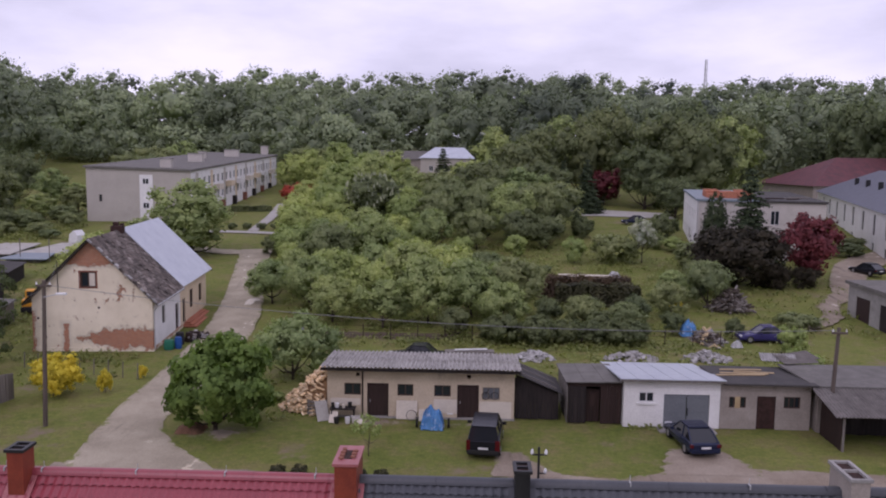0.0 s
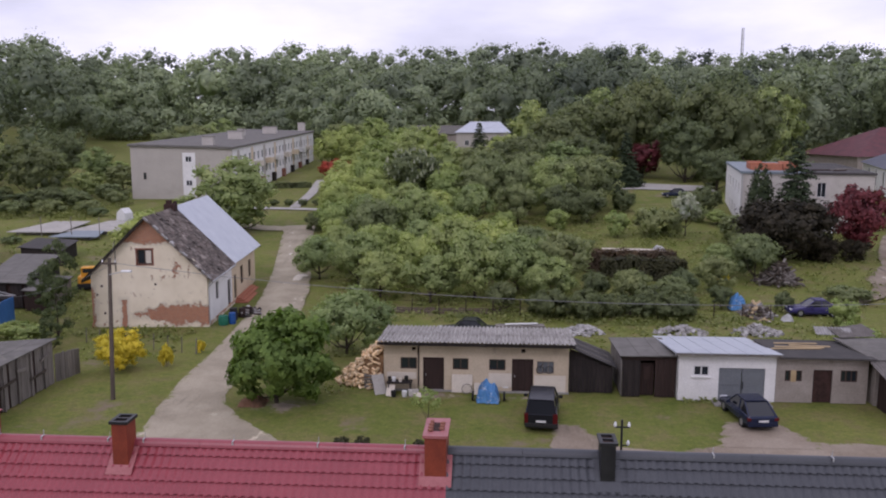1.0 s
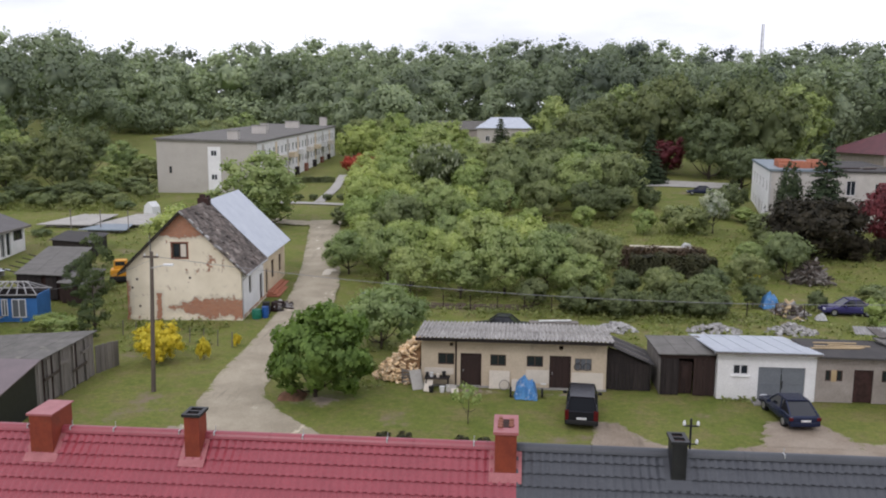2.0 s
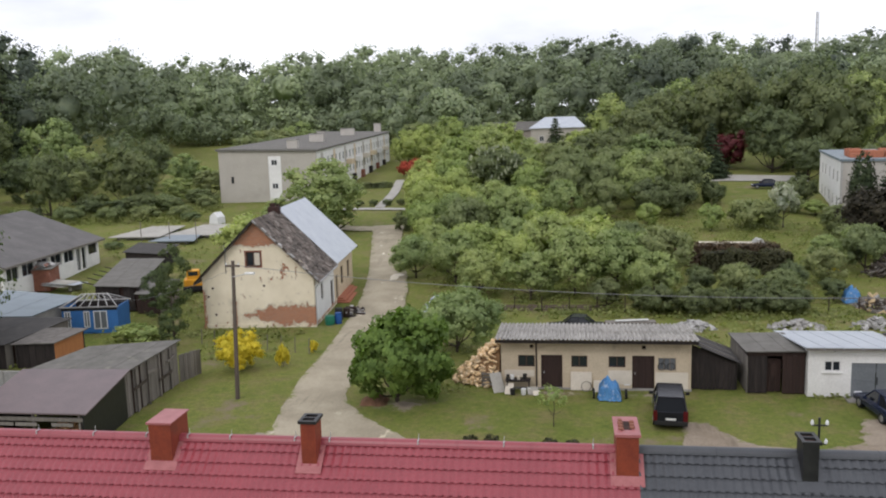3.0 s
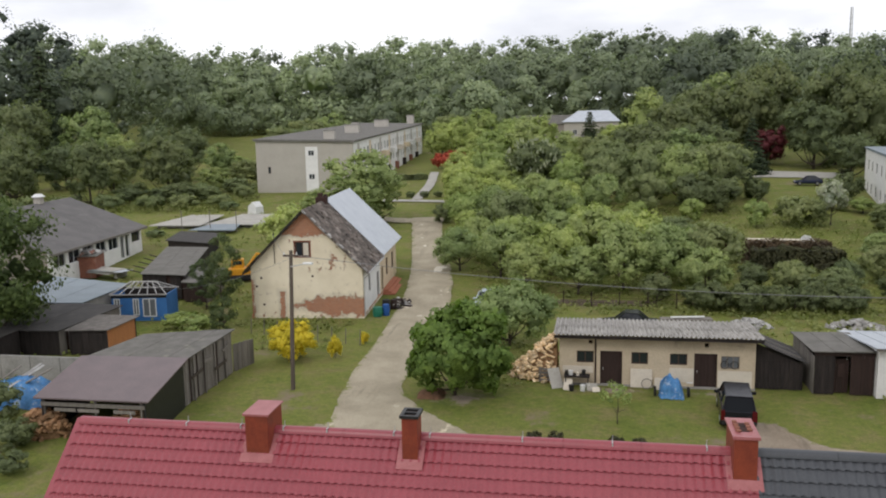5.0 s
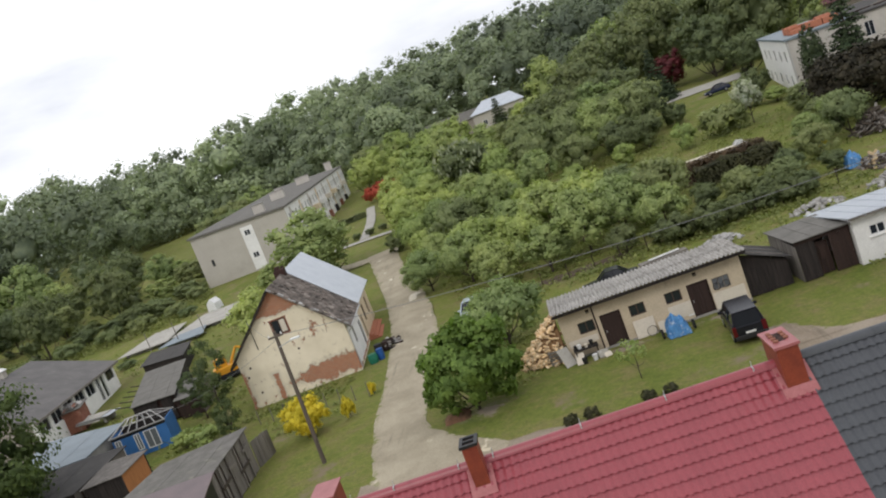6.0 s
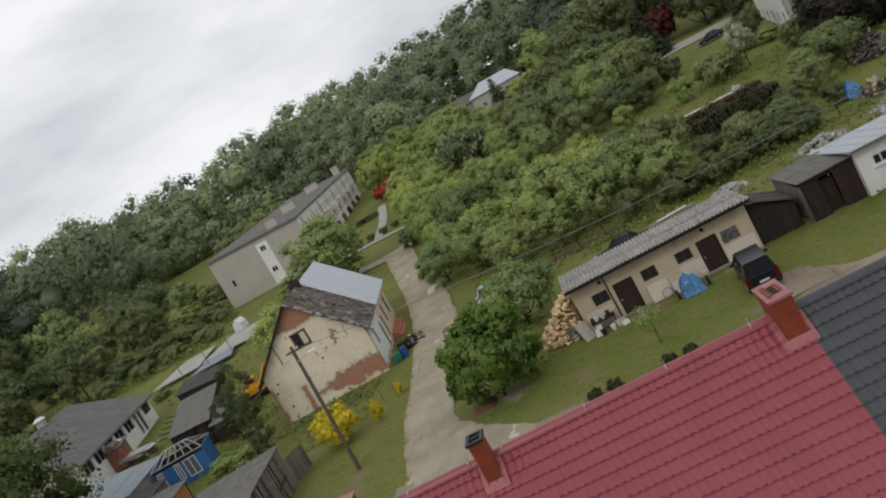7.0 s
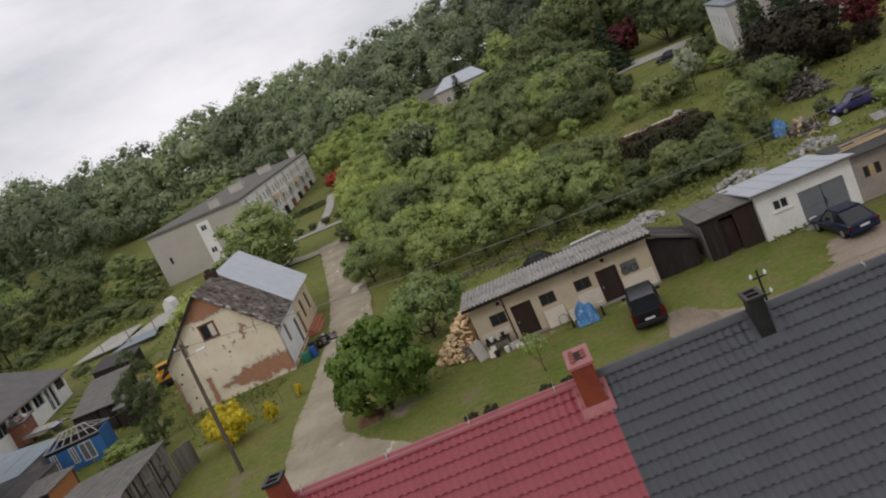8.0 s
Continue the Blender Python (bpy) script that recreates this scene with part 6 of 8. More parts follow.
orchard = ((-18.2, 83, "a", .9), (-13.8, 80.5, "a", 1.0), (-11.0, 76.2, "a", .95), (-8.2, 82, "b", 1.1), (-6.2, 74.5, "a", 1.05), (-2.2, 76.5, "a", 1.1), (0.4, 71.6, "d", .75), (1.8, 79, "a", 1.15), (4.6, 73.6, "a", 1.0),
           (5.8, 80.5, "c", .95), (8.6, 75.0, "d", 1.0), (11.5, 72.8, "c", .8), (12.6, 77.6, "d", 1.0), (15.4, 73.6, "c", .75), (17.0, 77.5, "d", .95), (19.6, 74.0, "d", .8), (20.6, 80.0, "c", .8),
           (-16.8, 89, "a", .9), (-13.0, 87.5, "b", 1.15), (-9.0, 90, "a", 1.15), (-4.6, 86.5, "a", 1.2), (-0.4, 85.5, "b", 1.15), (3.4, 87.6, "c", .9), (-18.6, 97, "b", 1.1), (-14.6, 96.5, "c", 1.1), (-10.2, 99, "a", 1.25), (-5.6, 95.5, "b", 1.2), (-1.4, 93, "a", 1.0),
           (-21.0, 106, "b", 1.2), (-17.0, 107, "a", 1.2), (-12.6, 108, "c", 1.15), (-8.4, 106, "b", 1.2), (-4.2, 103, "c", 1.0), (-22.4, 117, "b", 1.35), (-18.2, 117, "c", 1.25), (-13.4, 119, "a", 1.3), (-8.6, 117, "c", 1.2), (-3.6, 114, "a", 1.2), (0.6, 112, "b", .8), (2.6, 118, "c", 1.1),
           (-24.0, 128, "b", 1.5), (-19.5, 133, "b", 1.4), (-8.2, 130, "c", 1.45), (-3.0, 128, "c", 1.35), (2.4, 128, "c", 1.35), (7.6, 126, "a", 1.3), (11.6, 127, "c", 1.25), (14.0, 132, "d", 1.5), (8.6, 119, "d", 1.15), (12.4, 119.5, "d", 1.1), (-2.0, 139, "c", 1.4), (4.6, 139, "c", 1.5), (10.2, 138, "d", 1.6),
           (-27.0, 142, "b", 1.4), (-23.0, 150, "b", 1.7), (-17.0, 152, "c", 1.6), (-10.0, 150, "c", 1.5), (16.0, 142, "c", 1.5), (24.6, 73.0, "d", .55), (22.8, 88, "a", .7), (25.6, 84.6, "c", .72), (27.0, 90.5, "a", .8))
rnd = random.Random(77)
for ox, oy, kind_key, sz in orchard:
    low = 0.6 if ox > 7 and oy < 84 else (0.85 if ox < 7 else 0.95)
    if kind_key == "c" and oy > 100 and ox < -3:
        kind_key = "b"
    put("orchard_" + kind_key, ox, oy, sz * low * rnd.uniform(0.9, 1.1), rnd.uniform(0, 360), rnd.uniform(0.88, 1.12))
plant("chestnut", 31, 4.2, 9.6, 0.8, 20, 6, 3600, 0.240, L_DARK, "round", 0.25, label="round chestnut tree with pale flower candles", rag=0.15)
tree = put("chestnut", -14.2, 134.5, 1.12, 0, 0.88)
rng = np.random.default_rng(4)
bm = bmesh.new()
for k in range(110):
    a, z = rng.uniform(0, math.tau), rng.uniform(-0.3, 0.95)
    w = math.sqrt(1 - z * z)
    foot = Vector((4.0 * w * math.cos(a), 4.0 * w * math.sin(a), 5.2 + 4.2 * z))
    tube(bm, foot, foot + Vector((0.1 * math.cos(a), 0.1 * math.sin(a), 0.5)), 0.15, 0.05, 5)
candles = part("blossom", bm, L_CANDLE, tree, "pale upright flower candles")
tagged(candles, "pale upright flower candles", "", kind="stuff")
plant("bright_bush", 32, 1.7, 3.6, 0.1, 10, 5, 1500, 0.150, L_BRIGHT, "tall", 0.06, "bush", "bright green young bush in the meadow", "bush", "meadow bushes")
for ox, oy, sz, tl in ((7.6, 112, 1.0, 1), (15.2, 108.6, 0.95, 1.15), (-1.5, 146, 1.6, 1.5), (27.6, 67.6, 0.75, 1.0), (24.4, 57.0, 0.9, 1.0), (-34.6, 58.0, 0.85, .6), (-37.0, 59.4, 0.6, .7), (-21.6, 122.8, .8, .5), (1.0, 106, .6, .6)):
    put("bright_bush", ox, oy, sz, rnd.uniform(0, 360), tl)
plant("meadow_bush", 33, 2.4, 3.2, 0.0, 12, 5, 1700, 0.170, L_OLIVE, "spread", 0.0, "bush", "spreading grey-green bush in the meadow", "bush", "meadow bushes")
for ox, oy, sz, tl in ((20.2, 109.5, 1.2, 1), (5.2, 105, .7, .6), (10.0, 101.5, .6, .5), (-27.5, 70.5, .35, .5), (31.5, 77, .8, .6), (-60.5, 99.5, .5, .6), (27.8, 122, .9, .8), (-63, 124, .8, .8), (-68, 122.5, .9, .8), (-73.5, 121.5, .9, .8), (-80, 121, 1.0, .8), (-86, 118, 1.0, .8), (-92, 116, 1.1, .8), (-60, 121.5, .6, .7), (-98, 114, 1.1, .9), (-70.5, 133, 1.0, .9), (-62.5, 133.5, .8, .9), (-82.5, 133, 1.0, .9)):
    put("meadow_bush", ox, oy, sz, rnd.uniform(0, 360), tl)
plant("blossom_bush", 34, 1.6, 4.6, 1.2, 10, 5, 1300, 0.160, L_BLOSSOM, "round", 0.08, "bush", "white blossoming viburnum on a short stem", "bush")
put("blossom_bush", 24.0, 109.5, 1.15, 0, 1.2)
plant("round_bush", 35, 2.3, 4.6, 0.0, 16, 5, 2200, 0.160, L_DARK, "round", 0.0, "bush", "clipped round dark green bush", "bush", rag=0.1)
put("round_bush", 31.0, 129.0, 1.0)
put("round_bush", 18.9, 130, 0.8, 30)
put("round_bush", -24.6, 110.4, 0.7, 70, 0.9)
plant("ball_bush", 46, 0.48, 0.5, 0.0, 12, 4, 700, 0.045, L_HEDGE, "round", 0.0, "bush", "small clipped ball bush at the lawn edge", "bush", "clipped balls", rag=0.05)
put("ball_bush", -7.9, 39.9, 1.0, 10, 1.0, "small clipped ball bush at the lawn edge")
put("ball_bush", -6.8, 39.9, 1.05, 100, 1.0, "small clipped ball bush at the lawn edge")
put("ball_bush", -3.8, 39.9, 1.0, 200, 0.9, "small clipped ball bush at the lawn edge")
put("ball_bush", -2.7, 39.9, 0.95, 260, 0.9, "small clipped ball bush at the lawn edge")
for ox, oy, sz in ((-37.0, 38.6, 0.75), (-33.6, 35.6, 0.5), (-42.0, 40.5, 0.9), (-31.6, 33.0, 0.35), (-36.0, 34.5, 0.55)):
    put("round_bush", ox, oy, sz, ox * 70, 0.75, "dark overgrown bush in the yard corner")
rb = random.Random(12)
for k in range(13):
    ox, oy = 3.5 + k * 1.08 + rb.uniform(-0.5, 0.5), rb.uniform(68.6, 71.2)
    put("round_bush", ox, oy, rb.uniform(0.42, 0.66), rb.uniform(0, 360), rb.uniform(0.75, 1.1), "dark scrub bush along the orchard fence", "fence scrub")
for k in range(5):
    put("round_bush", -36.5 + k * 2.3, 133.5 + 0.3 * k, 0.36, k * 70, 0.7, "low clipped bush beside the footpath")
plant("lilac", 36, 4.3, 7.4, 0.0, 18, 6, 4200, 0.200, L_PLUM, "round", 0.2, label="large dark plum-leaved tree")
put("lilac", 31.8, 95.5, 1.2, 0, 0.84)
put("lilac", 36.2, 95.0, 0.42, 120, 1.0, "low dark plum-leaved bush beside the maple")
put("lilac", 39.4, 95.6, 0.36, 220, 1.0, "low dark plum-leaved bush beside the maple")
plant("red_maple", 37, 3.4, 7.6, 0.9, 16, 6, 3000, 0.190, L_RED, "round", 0.16, label="deep crimson ornamental maple tree", group="crimson maples")
put("red_maple", 41.0, 98.5, 1.12)
put("red_maple", 30.8, 184, 1.1, 90, 1.0)
plant("scarlet_bush", 38, 2.6, 3.6, 0.0, 10, 5, 1100, 0.220, L_SCARLET, "spread", 0.0, "bush", "scarlet-leaved bush near the apartment block", "bush")
put("scarlet_bush", -33.0, 178, 1.3)
put("scarlet_bush", -37.4, 184, 1.0, 60)
plant("cypress", 39, 1.55, 8.8, 0.0, 14, 5, 2600, 0.150, L_CONIFER, "column", 0.1, label="dark green columnar cypress tree")
put("cypress", 33.4, 110, 1.05)
put("cypress", 18.4, 133, 0.45, 40)
plant("spruce", 40, 3.6, 12.5, 0.6, 15, 5, 6500, 0.200, L_CONIFER, "cone", 0.2, label="dark green layered spruce tree", group="spruces", core=0.8)
put("spruce", 37.0, 107.5, 1.02)
put("spruce", -5.6, 226, 1.0, 30, 0.85)
put("spruce", 24.5, 166, 0.9, 80, 0.95)
put("spruce", -131.3, 180.0, 1.95, 50, 1.18)
put("spruce", 21.0, 176, 0.8, 180)
plant("mid_a", 41, 4.3, 11.5, 0.6, 17, 6, 3300, 0.21, L_MID, "round", 0.25, label="full-leaved broad green park tree", group="park trees")
plant("mid_b", 42, 4.6, 12.5, 0.6, 18, 6, 3400, 0.22, L_DARK, "round", 0.28, label="dark full-leaved broad park tree", group="park trees")
plant("mid_c", 43, 4.0, 10.0, 0.6, 16, 6, 3100, 0.20, L_OLIVE, "tall", 0.22, label="olive green broad park tree", group="park trees")
plant("mid_d", 44, 3.8, 9.5, 0.6, 15, 6, 3000, 0.20, L_BRIGHT, "tall", 0.22, label="fresh green young park tree", group="park trees")
mids = ((1.5, 236, "c", .85, .8), (-1.5, 240, "b", .6, .9), (-35.2, 109.5, "a", 1.3, .72), (-36.4, 84.5, "d", .95, .8), (-39.5, 92, "a", .6, .6), (-40.2, 107, "a", .7, .7), (-85.7, 125, "b", .80, 1.25), (-77.8, 136, "b", 1.0, .95), (-98, 122, "b", .95, .95), (-90.5, 140, "c", .9, .8), (-71, 127, "b", .55, .6), (-67.2, 129.5, "c", .5, .6), (-80, 127, "b", .5, .5), (-74.5, 128, "b", .55, .45),
        (-104, 131, "b", 1.0, 1.1), (-112, 138, "b", 1.1, 1.0), (-120, 128, "b", 1.1, 1.2), (-70, 152, "c", .8, .7), (-79, 160, "a", .9, .8), (-88, 158, "c", 1.0, .8), (-29, 160, "d", .9, .8), (-24.5, 168, "d", 1.1, .95), (-18, 172, "a", 1.1, .9), (-31, 196, "d", 1.1, .85), (-24, 190, "d", 1.2, .9), (-17, 186, "d", 1.1, .85),
        (-10, 168, "a", 1.0, .8), (-4, 160, "c", 1.1, .85), (4, 158, "b", 1.2, .8), (11, 154, "a", 1.1, .8), (15, 160, "b", 1.1, .85), (-21, 201, "a", 1.1, .9), (12, 178, "b", 1.3, 1.0), (17, 186, "b", 1.4, 1.1), (7, 196, "a", 1.4, 1.1), (0, 204, "d", 1.1, .85),
        (28, 190, "b", 1.4, 1.2), (38, 176, "b", 1.2, 1.0), (44, 184, "b", 1.5, 1.2), (40.5, 160, "b", .9, .8), (47, 152, "a", .8, .7), (52, 156, "b", .9, .7), (50, 178, "b", 1.4, 1.2), (58, 186, "a", 1.5, 1.2), (24, 198, "a", 1.5, 1.2), (34, 204, "b", 1.6, 1.25), (52, 200, "b", 1.6, 1.3), (62, 196, "b", 1.5, 1.3), (98, 215, "b", 1.6, 1.4), (108, 205, "b", 1.6, 1.4),
        (112, 190, "b", 1.6, 1.4), (118, 180, "b", 1.6, 1.5), (-41, 204, "d", 1.2, .9), (-39, 214, "d", 1.3, .9), (-76, 204, "c", 1.1, .9), (-43, 232, "c", 1.3, .9), (-36, 240, "d", 1.4, .95), (-26, 222, "d", 1.2, .9), (-18, 216, "d", 1.3, .9), (30.5, 119, "d", .5, .5), (28, 95.5, "c", .62, .6), (29.2, 104, "c", .6, .7), (54, 117, "b", .45, .4), (57.5, 124, "b", .4, .4),
        (-79, 214, "c", 1.3, .9), (-75, 224, "a", 1.2, .9), (-86, 214, "c", 1.2, .8), (-84, 180, "d", .8, .5), (-74, 186, "c", .8, .5), (-131, 150, "b", 1.3, 1.2), (-122, 158, "b", 1.3, 1.2), (-141, 166, "b", 1.4, 1.3), (-112, 168, "a", 1.3, 1.1), (-95, 150, "b", .9, .8), (-104, 146, "b", .9, .9), (-66, 138, "c", .6, .55), (-72, 142, "a", .7, .6), (-101, 160, "a", 1.0, .9), (-92, 172, "b", 1.0, .9))
for ox, oy, kind_key, sz, tl in mids:
    put("mid_" + kind_key, ox, oy, sz, rnd.uniform(0, 360), tl)
plant("sapling", 45, 0.8, 2.6, 0.9, 7, 4, 420, 0.085, L_BRIGHT, "spread", 0.035, label="thin staked sapling on the lawn", core=0, heart=0)
put("sapling", -3.7, 42.9, 0.95)


def far_woods():
    """The wood that closes the view: many uneven crowns, grown together."""
    rng = np.random.default_rng(5)
    ns, vs, qs, ts, tones, base = [], [], [], [], [], 0

    def add(arrays, tone):
        nonlocal base
        v, q, t, nv = arrays
        ns.append(nv), vs.append(v), qs.append(q + base), ts.append(t + base), tones.append(np.full(len(v), tone))
        base += len(v)

    def crown(x, y, z0, rx, rz, shape, boughs, twigs, leaves, size, tone):
        c, r, out, flat = bough_crown(rng, rx, rz, 0.0, shape, 0.14, boughs, twigs, 0.7)
        add(crown_arrays(rng, (c + np.array((x, y, z0)), r, out, flat), leaves, size, 0.48, 0.54, whole=0.9), tone)

    # rows from front to back: distance, extent, spacing, heights
    rows = ((200, -280, -104, 9.5, 25, 33), (236, -330, -118, 10.5, 30, 38), (262, -330, -150, 10.5, 33, 40), (232, 62, 210, 9.5, 20, 27), (258, -135, 200, 9.0, 13, 20), (280, -150, 210, 9.5, 17, 25), (303, -160, 220, 8.5, 21, 28), (330, -180, 230, 9.0, 25, 31), (356, -240, 250, 9.5, 28, 33))
    for y0, xa, xb, step, h0, h1 in rows:
        x = xa
        while x < xb:
            px, py = x + rng.uniform(-2.5, 2.5), y0 + rng.uniform(-9, 9)
            x += step * rng.uniform(0.65, 1.4)
            if -130 < px < -70 and 205 < py < 300 or -24 < px < 10 and py < 276:
                continue
            h = rng.uniform(h0, h1) * (1.1 if rng.uniform() < 0.08 else 1.0)
            h *= 1.19 + 0.05 * math.sin(px * 0.021 + 1.0) + 0.06 * math.sin(px * 0.057)
            middle = 0.09 if px < -100 and y0 < 258 else (0.58 if px < 0 else 0.36)
            tone = float(np.clip(rng.normal(middle, 0.19), 0.0, 0.9))
            gz = ground_z(px, py)
            rx = h * rng.uniform(0.25, 0.36)
            rz = h * rng.uniform(0.41, 0.48)
            crown(px, py, gz + h - 2 * rz, rx, rz, rng.choice(("round", "round", "tall", "spread")), int(rng.integers(11, 15)), 5, 1600 if y0 < 310 else 1200, 0.48, tone)
            # bushes along the foot of the trees
            for _ in range(1 if y0 < 290 else 2):
                bh = rng.uniform(2.4, 4.2) * (1 if y0 < 290 else 1.4)
                crown(px + rng.uniform(-7, 7), py - rng.uniform(2, 9), gz - 0.3, bh * 1.4, bh, "spread", 4, 3, 130, 0.55, tone + rng.uniform(0.0, 0.2))
    # thickets along the far side of the clearing
    for y0, xa, n, low, high in ((297, -142, 26, 5.5, 8.5), (340, -190, 34, 8.0, 11.0)):
        for k in range(n):
            tx, ty, bh = xa + k * 4.2, y0 + rng.uniform(-3, 3), rng.uniform(low, high)
            crown(tx, ty, ground_z(tx, ty) - 0.5, bh, bh * 0.95, "round", 8, 4, 420, 0.4, rng.uniform(0.4, 0.85))
    me = raw_mesh(np.concatenate(vs), np.concatenate(qs), np.concatenate(ts), [L_WOOD], np.concatenate(ns))
    me.attributes.new("tone", "FLOAT", "POINT").data.foreach_set("value", np.concatenate(tones).astype(np.float32))
    return tagged(new("far_woods", me), "dense mixed deciduous wood on rising ground", "woods", kind="stuff")


far_woods()


def hedge(x0, y0, x1, y1, width, height, mat, label, seed):
    """A clipped hedge: a leafy body with straight sides and a level, slightly uneven top."""
    rng = np.random.default_rng(seed)
    ln = math.hypot(x1 - x0, y1 - y0)
    way = np.array(((x1 - x0) / ln, (y1 - y0) / ln, 0.0))
    side = np.array((-way[1], way[0], 0.0))
    up = np.array((0.0, 0.0, 1.0))
    faces = ((side * -1, ln * height, 0), (side, ln * height, 0), (up, ln * width, 1), (way, width * height, 2), (way * -1, width * height, 2))
    foot = np.array((x0, y0, ground_z(0, y0) - 0.15))
    pos, nrm = [], []
    for n_, area, kind_ in faces:
        k = int(area * 70)
        u, v, w = rng.uniform(0, ln, k), rng.uniform(-0.5, 0.5, k) * width, rng.uniform(0, height, k)
        if kind_ == 0:
            v = np.full(k, width / 2 * np.sign(np.dot(n_, side)))
        elif kind_ == 1:
            w = np.full(k, height)
        else:
            u = np.full(k, ln if np.dot(n_, way) > 0 else 0.0)
        wave = 0.10 * np.sin(u * 1.7 + seed) + 0.07 * np.sin(u * 4.1 + v * 3)
        p = foot + u[:, None] * way + v[:, None] * side + (w * (1 + wave * 0.5))[:, None] * up + rng.normal(size=(k, 3)) * 0.07 + n_ * wave[:, None] * 0.6
        pos.append(p)
        nrm.append(np.tile(n_, (k, 1)) + up * 0.25 + rng.normal(size=(k, 3)) * 0.35)
    pos, soft = np.concatenate(pos), np.concatenate(nrm)
    soft /= np.linalg.norm(soft, axis=1)[:, None]
    t = np.cross(soft, rng.normal(size=soft.shape))
    t /= np.linalg.norm(t, axis=1)[:, None]
    b = np.cross(soft, t)
    sz = 0.12 * rng.uniform(0.6, 1.3, len(pos))[:, None]
    quads = np.stack((pos - t * sz, pos - b * sz * 0.6, pos + t * sz, pos + b * sz * 0.6), 1).reshape(-1, 3)
    body = np.array([foot + way * (ln * i) + side * (width * 0.46 * j) + up * (height * 0.95 * k) for k in (0, 1) for j in (-1, 1) for i in (0, 1)])
    sides = np.array(((0, 1, 3, 2), (4, 6, 7, 5), (0, 4, 5, 1), (2, 3, 7, 6), (0, 2, 6, 4), (1, 5, 7, 3)))
    tri = np.concatenate((sides[:, (0, 1, 2)], sides[:, (0, 2, 3)])) + len(quads)
    mid = body.mean(0)
    bn = (body - mid) / np.linalg.norm(body - mid, axis=1)[:, None]
    ob = new("hedge", raw_mesh(np.concatenate((quads, body)), np.arange(len(quads)).reshape(-1, 4), tri, [mat], np.concatenate((np.repeat(soft, 4, 0), bn))))
    return tagged(ob, label, "hedge", kind="")


hedge(4.0, 92.8, 16.4, 92.2, 1.3, 1.3, L_BRONZE, "low bronze-leaved hedge across the garden", 51)
hedge(6.0, 88.8, 18.5, 88.4, 1.5, 2.2, L_BRONZE, "bronze and dark green clipped hedge", 52)
hedge(10.5, 85.4, 18.8, 84.8, 2.0, 2.1, L_HEDGE, "tall clipped dark hedge", 53)
hedge(-44.0, 159, -36.5, 161, 1.2, 1.1, L_DARK, "low trimmed hedge before the block", 54)


def undergrowth():
    """Long grass and weeds along fences, walls and under the orchard."""
    rng = np.random.default_rng(8)
    spots = []
    for xa, xb, ya, yb, n, hh in ((-16, 22, 67, 71, 420, 0.5), (-18, 22, 72, 90, 700, 0.5), (6, 30, 54, 68, 480, 0.4), (-34, -22, 60, 63.2, 120, 0.4), (-52, -34, 42, 90, 500, 0.45), (-30, -21, 54, 62, 160, 0.3),
                                  (-24, 24, 90, 124, 1100, 0.55), (24, 44, 70, 112, 420, 0.45), (-13, -9, 48, 60, 120, 0.3), (-66, -44, 92, 126, 300, 0.4), (-100, -60, 118, 135, 500, 0.8), (10.7, 12.9, 48.2, 48.5, 16, 0.25)):
        for _ in range(n):
            x, y = rng.uniform(xa, xb), rng.uniform(ya, yb)
            if -23.5 - (y - 60) * 0.1 < x < -15 - max(0, y - 75) * 0.22 and y < 118:
                continue
            spots.append((x, y, ground_z(x, y) + 0.05, hh * rng.uniform(0.5, 1.3)))
    s = np.array(spots)
    c, r = s[:, :3], s[:, 3]
    ob = new("undergrowth", tuft_mesh(rng, c, r, 11, 0.15, [L_GRASS]))
    return tagged(ob, "rough long grass and weeds", "undergrowth", kind="stuff")


undergrowth()


# ---------------------------------------------------------------- sheds and yard beside the cottage
def plank_wall(parent, p, q, h0, h1, mat, width=0.2, seed=1, th=0.04, lack=0.0, z0=0.0):
    """Upright boards from p to q, their tops running from h0 to h1."""
    rnd = random.Random(seed)
    p, q = Vector((*p, 0)), Vector((*q, 0))
    d = q - p
    n = max(1, int(d.length / width))
    side = Vector((-d.y, d.x, 0)).normalized() * th
    for i in range(n):
        if rnd.random() < lack:
            continue
        a, b = p + d * (i / n), p + d * ((i + 0.95) / n)
        ja = side * rnd.uniform(-0.3, 0.3)
        ha = h0 + (h1 - h0) * (i + 0.5) / n + rnd.uniform(-0.05, 0.02)
        zb = z0 + rnd.uniform(0, 0.06)
        bm = bmesh.new()
        prism(bm, (a + ja + Vector((0, 0, zb)), b + ja + Vector((0, 0, zb)), b + ja + Vector((0, 0, ha)), a + ja + Vector((0, 0, ha))), side)
        part("board", bm, mat, parent)


def solid_wall(parent, p, q, h0, h1, mat, th=0.15, z0=0.0, name="wall"):
    p, q = Vector((*p, 0)), Vector((*q, 0))
    d = (q - p)
    side = Vector((-d.y, d.x, 0)).normalized() * th
    bm = bmesh.new()
    up = Vector((0, 0, 1))
    prism(bm, (p + up * z0, q + up * z0, q + up * h1, p + up * h0), side)
    return part(name, bm, mat, parent)


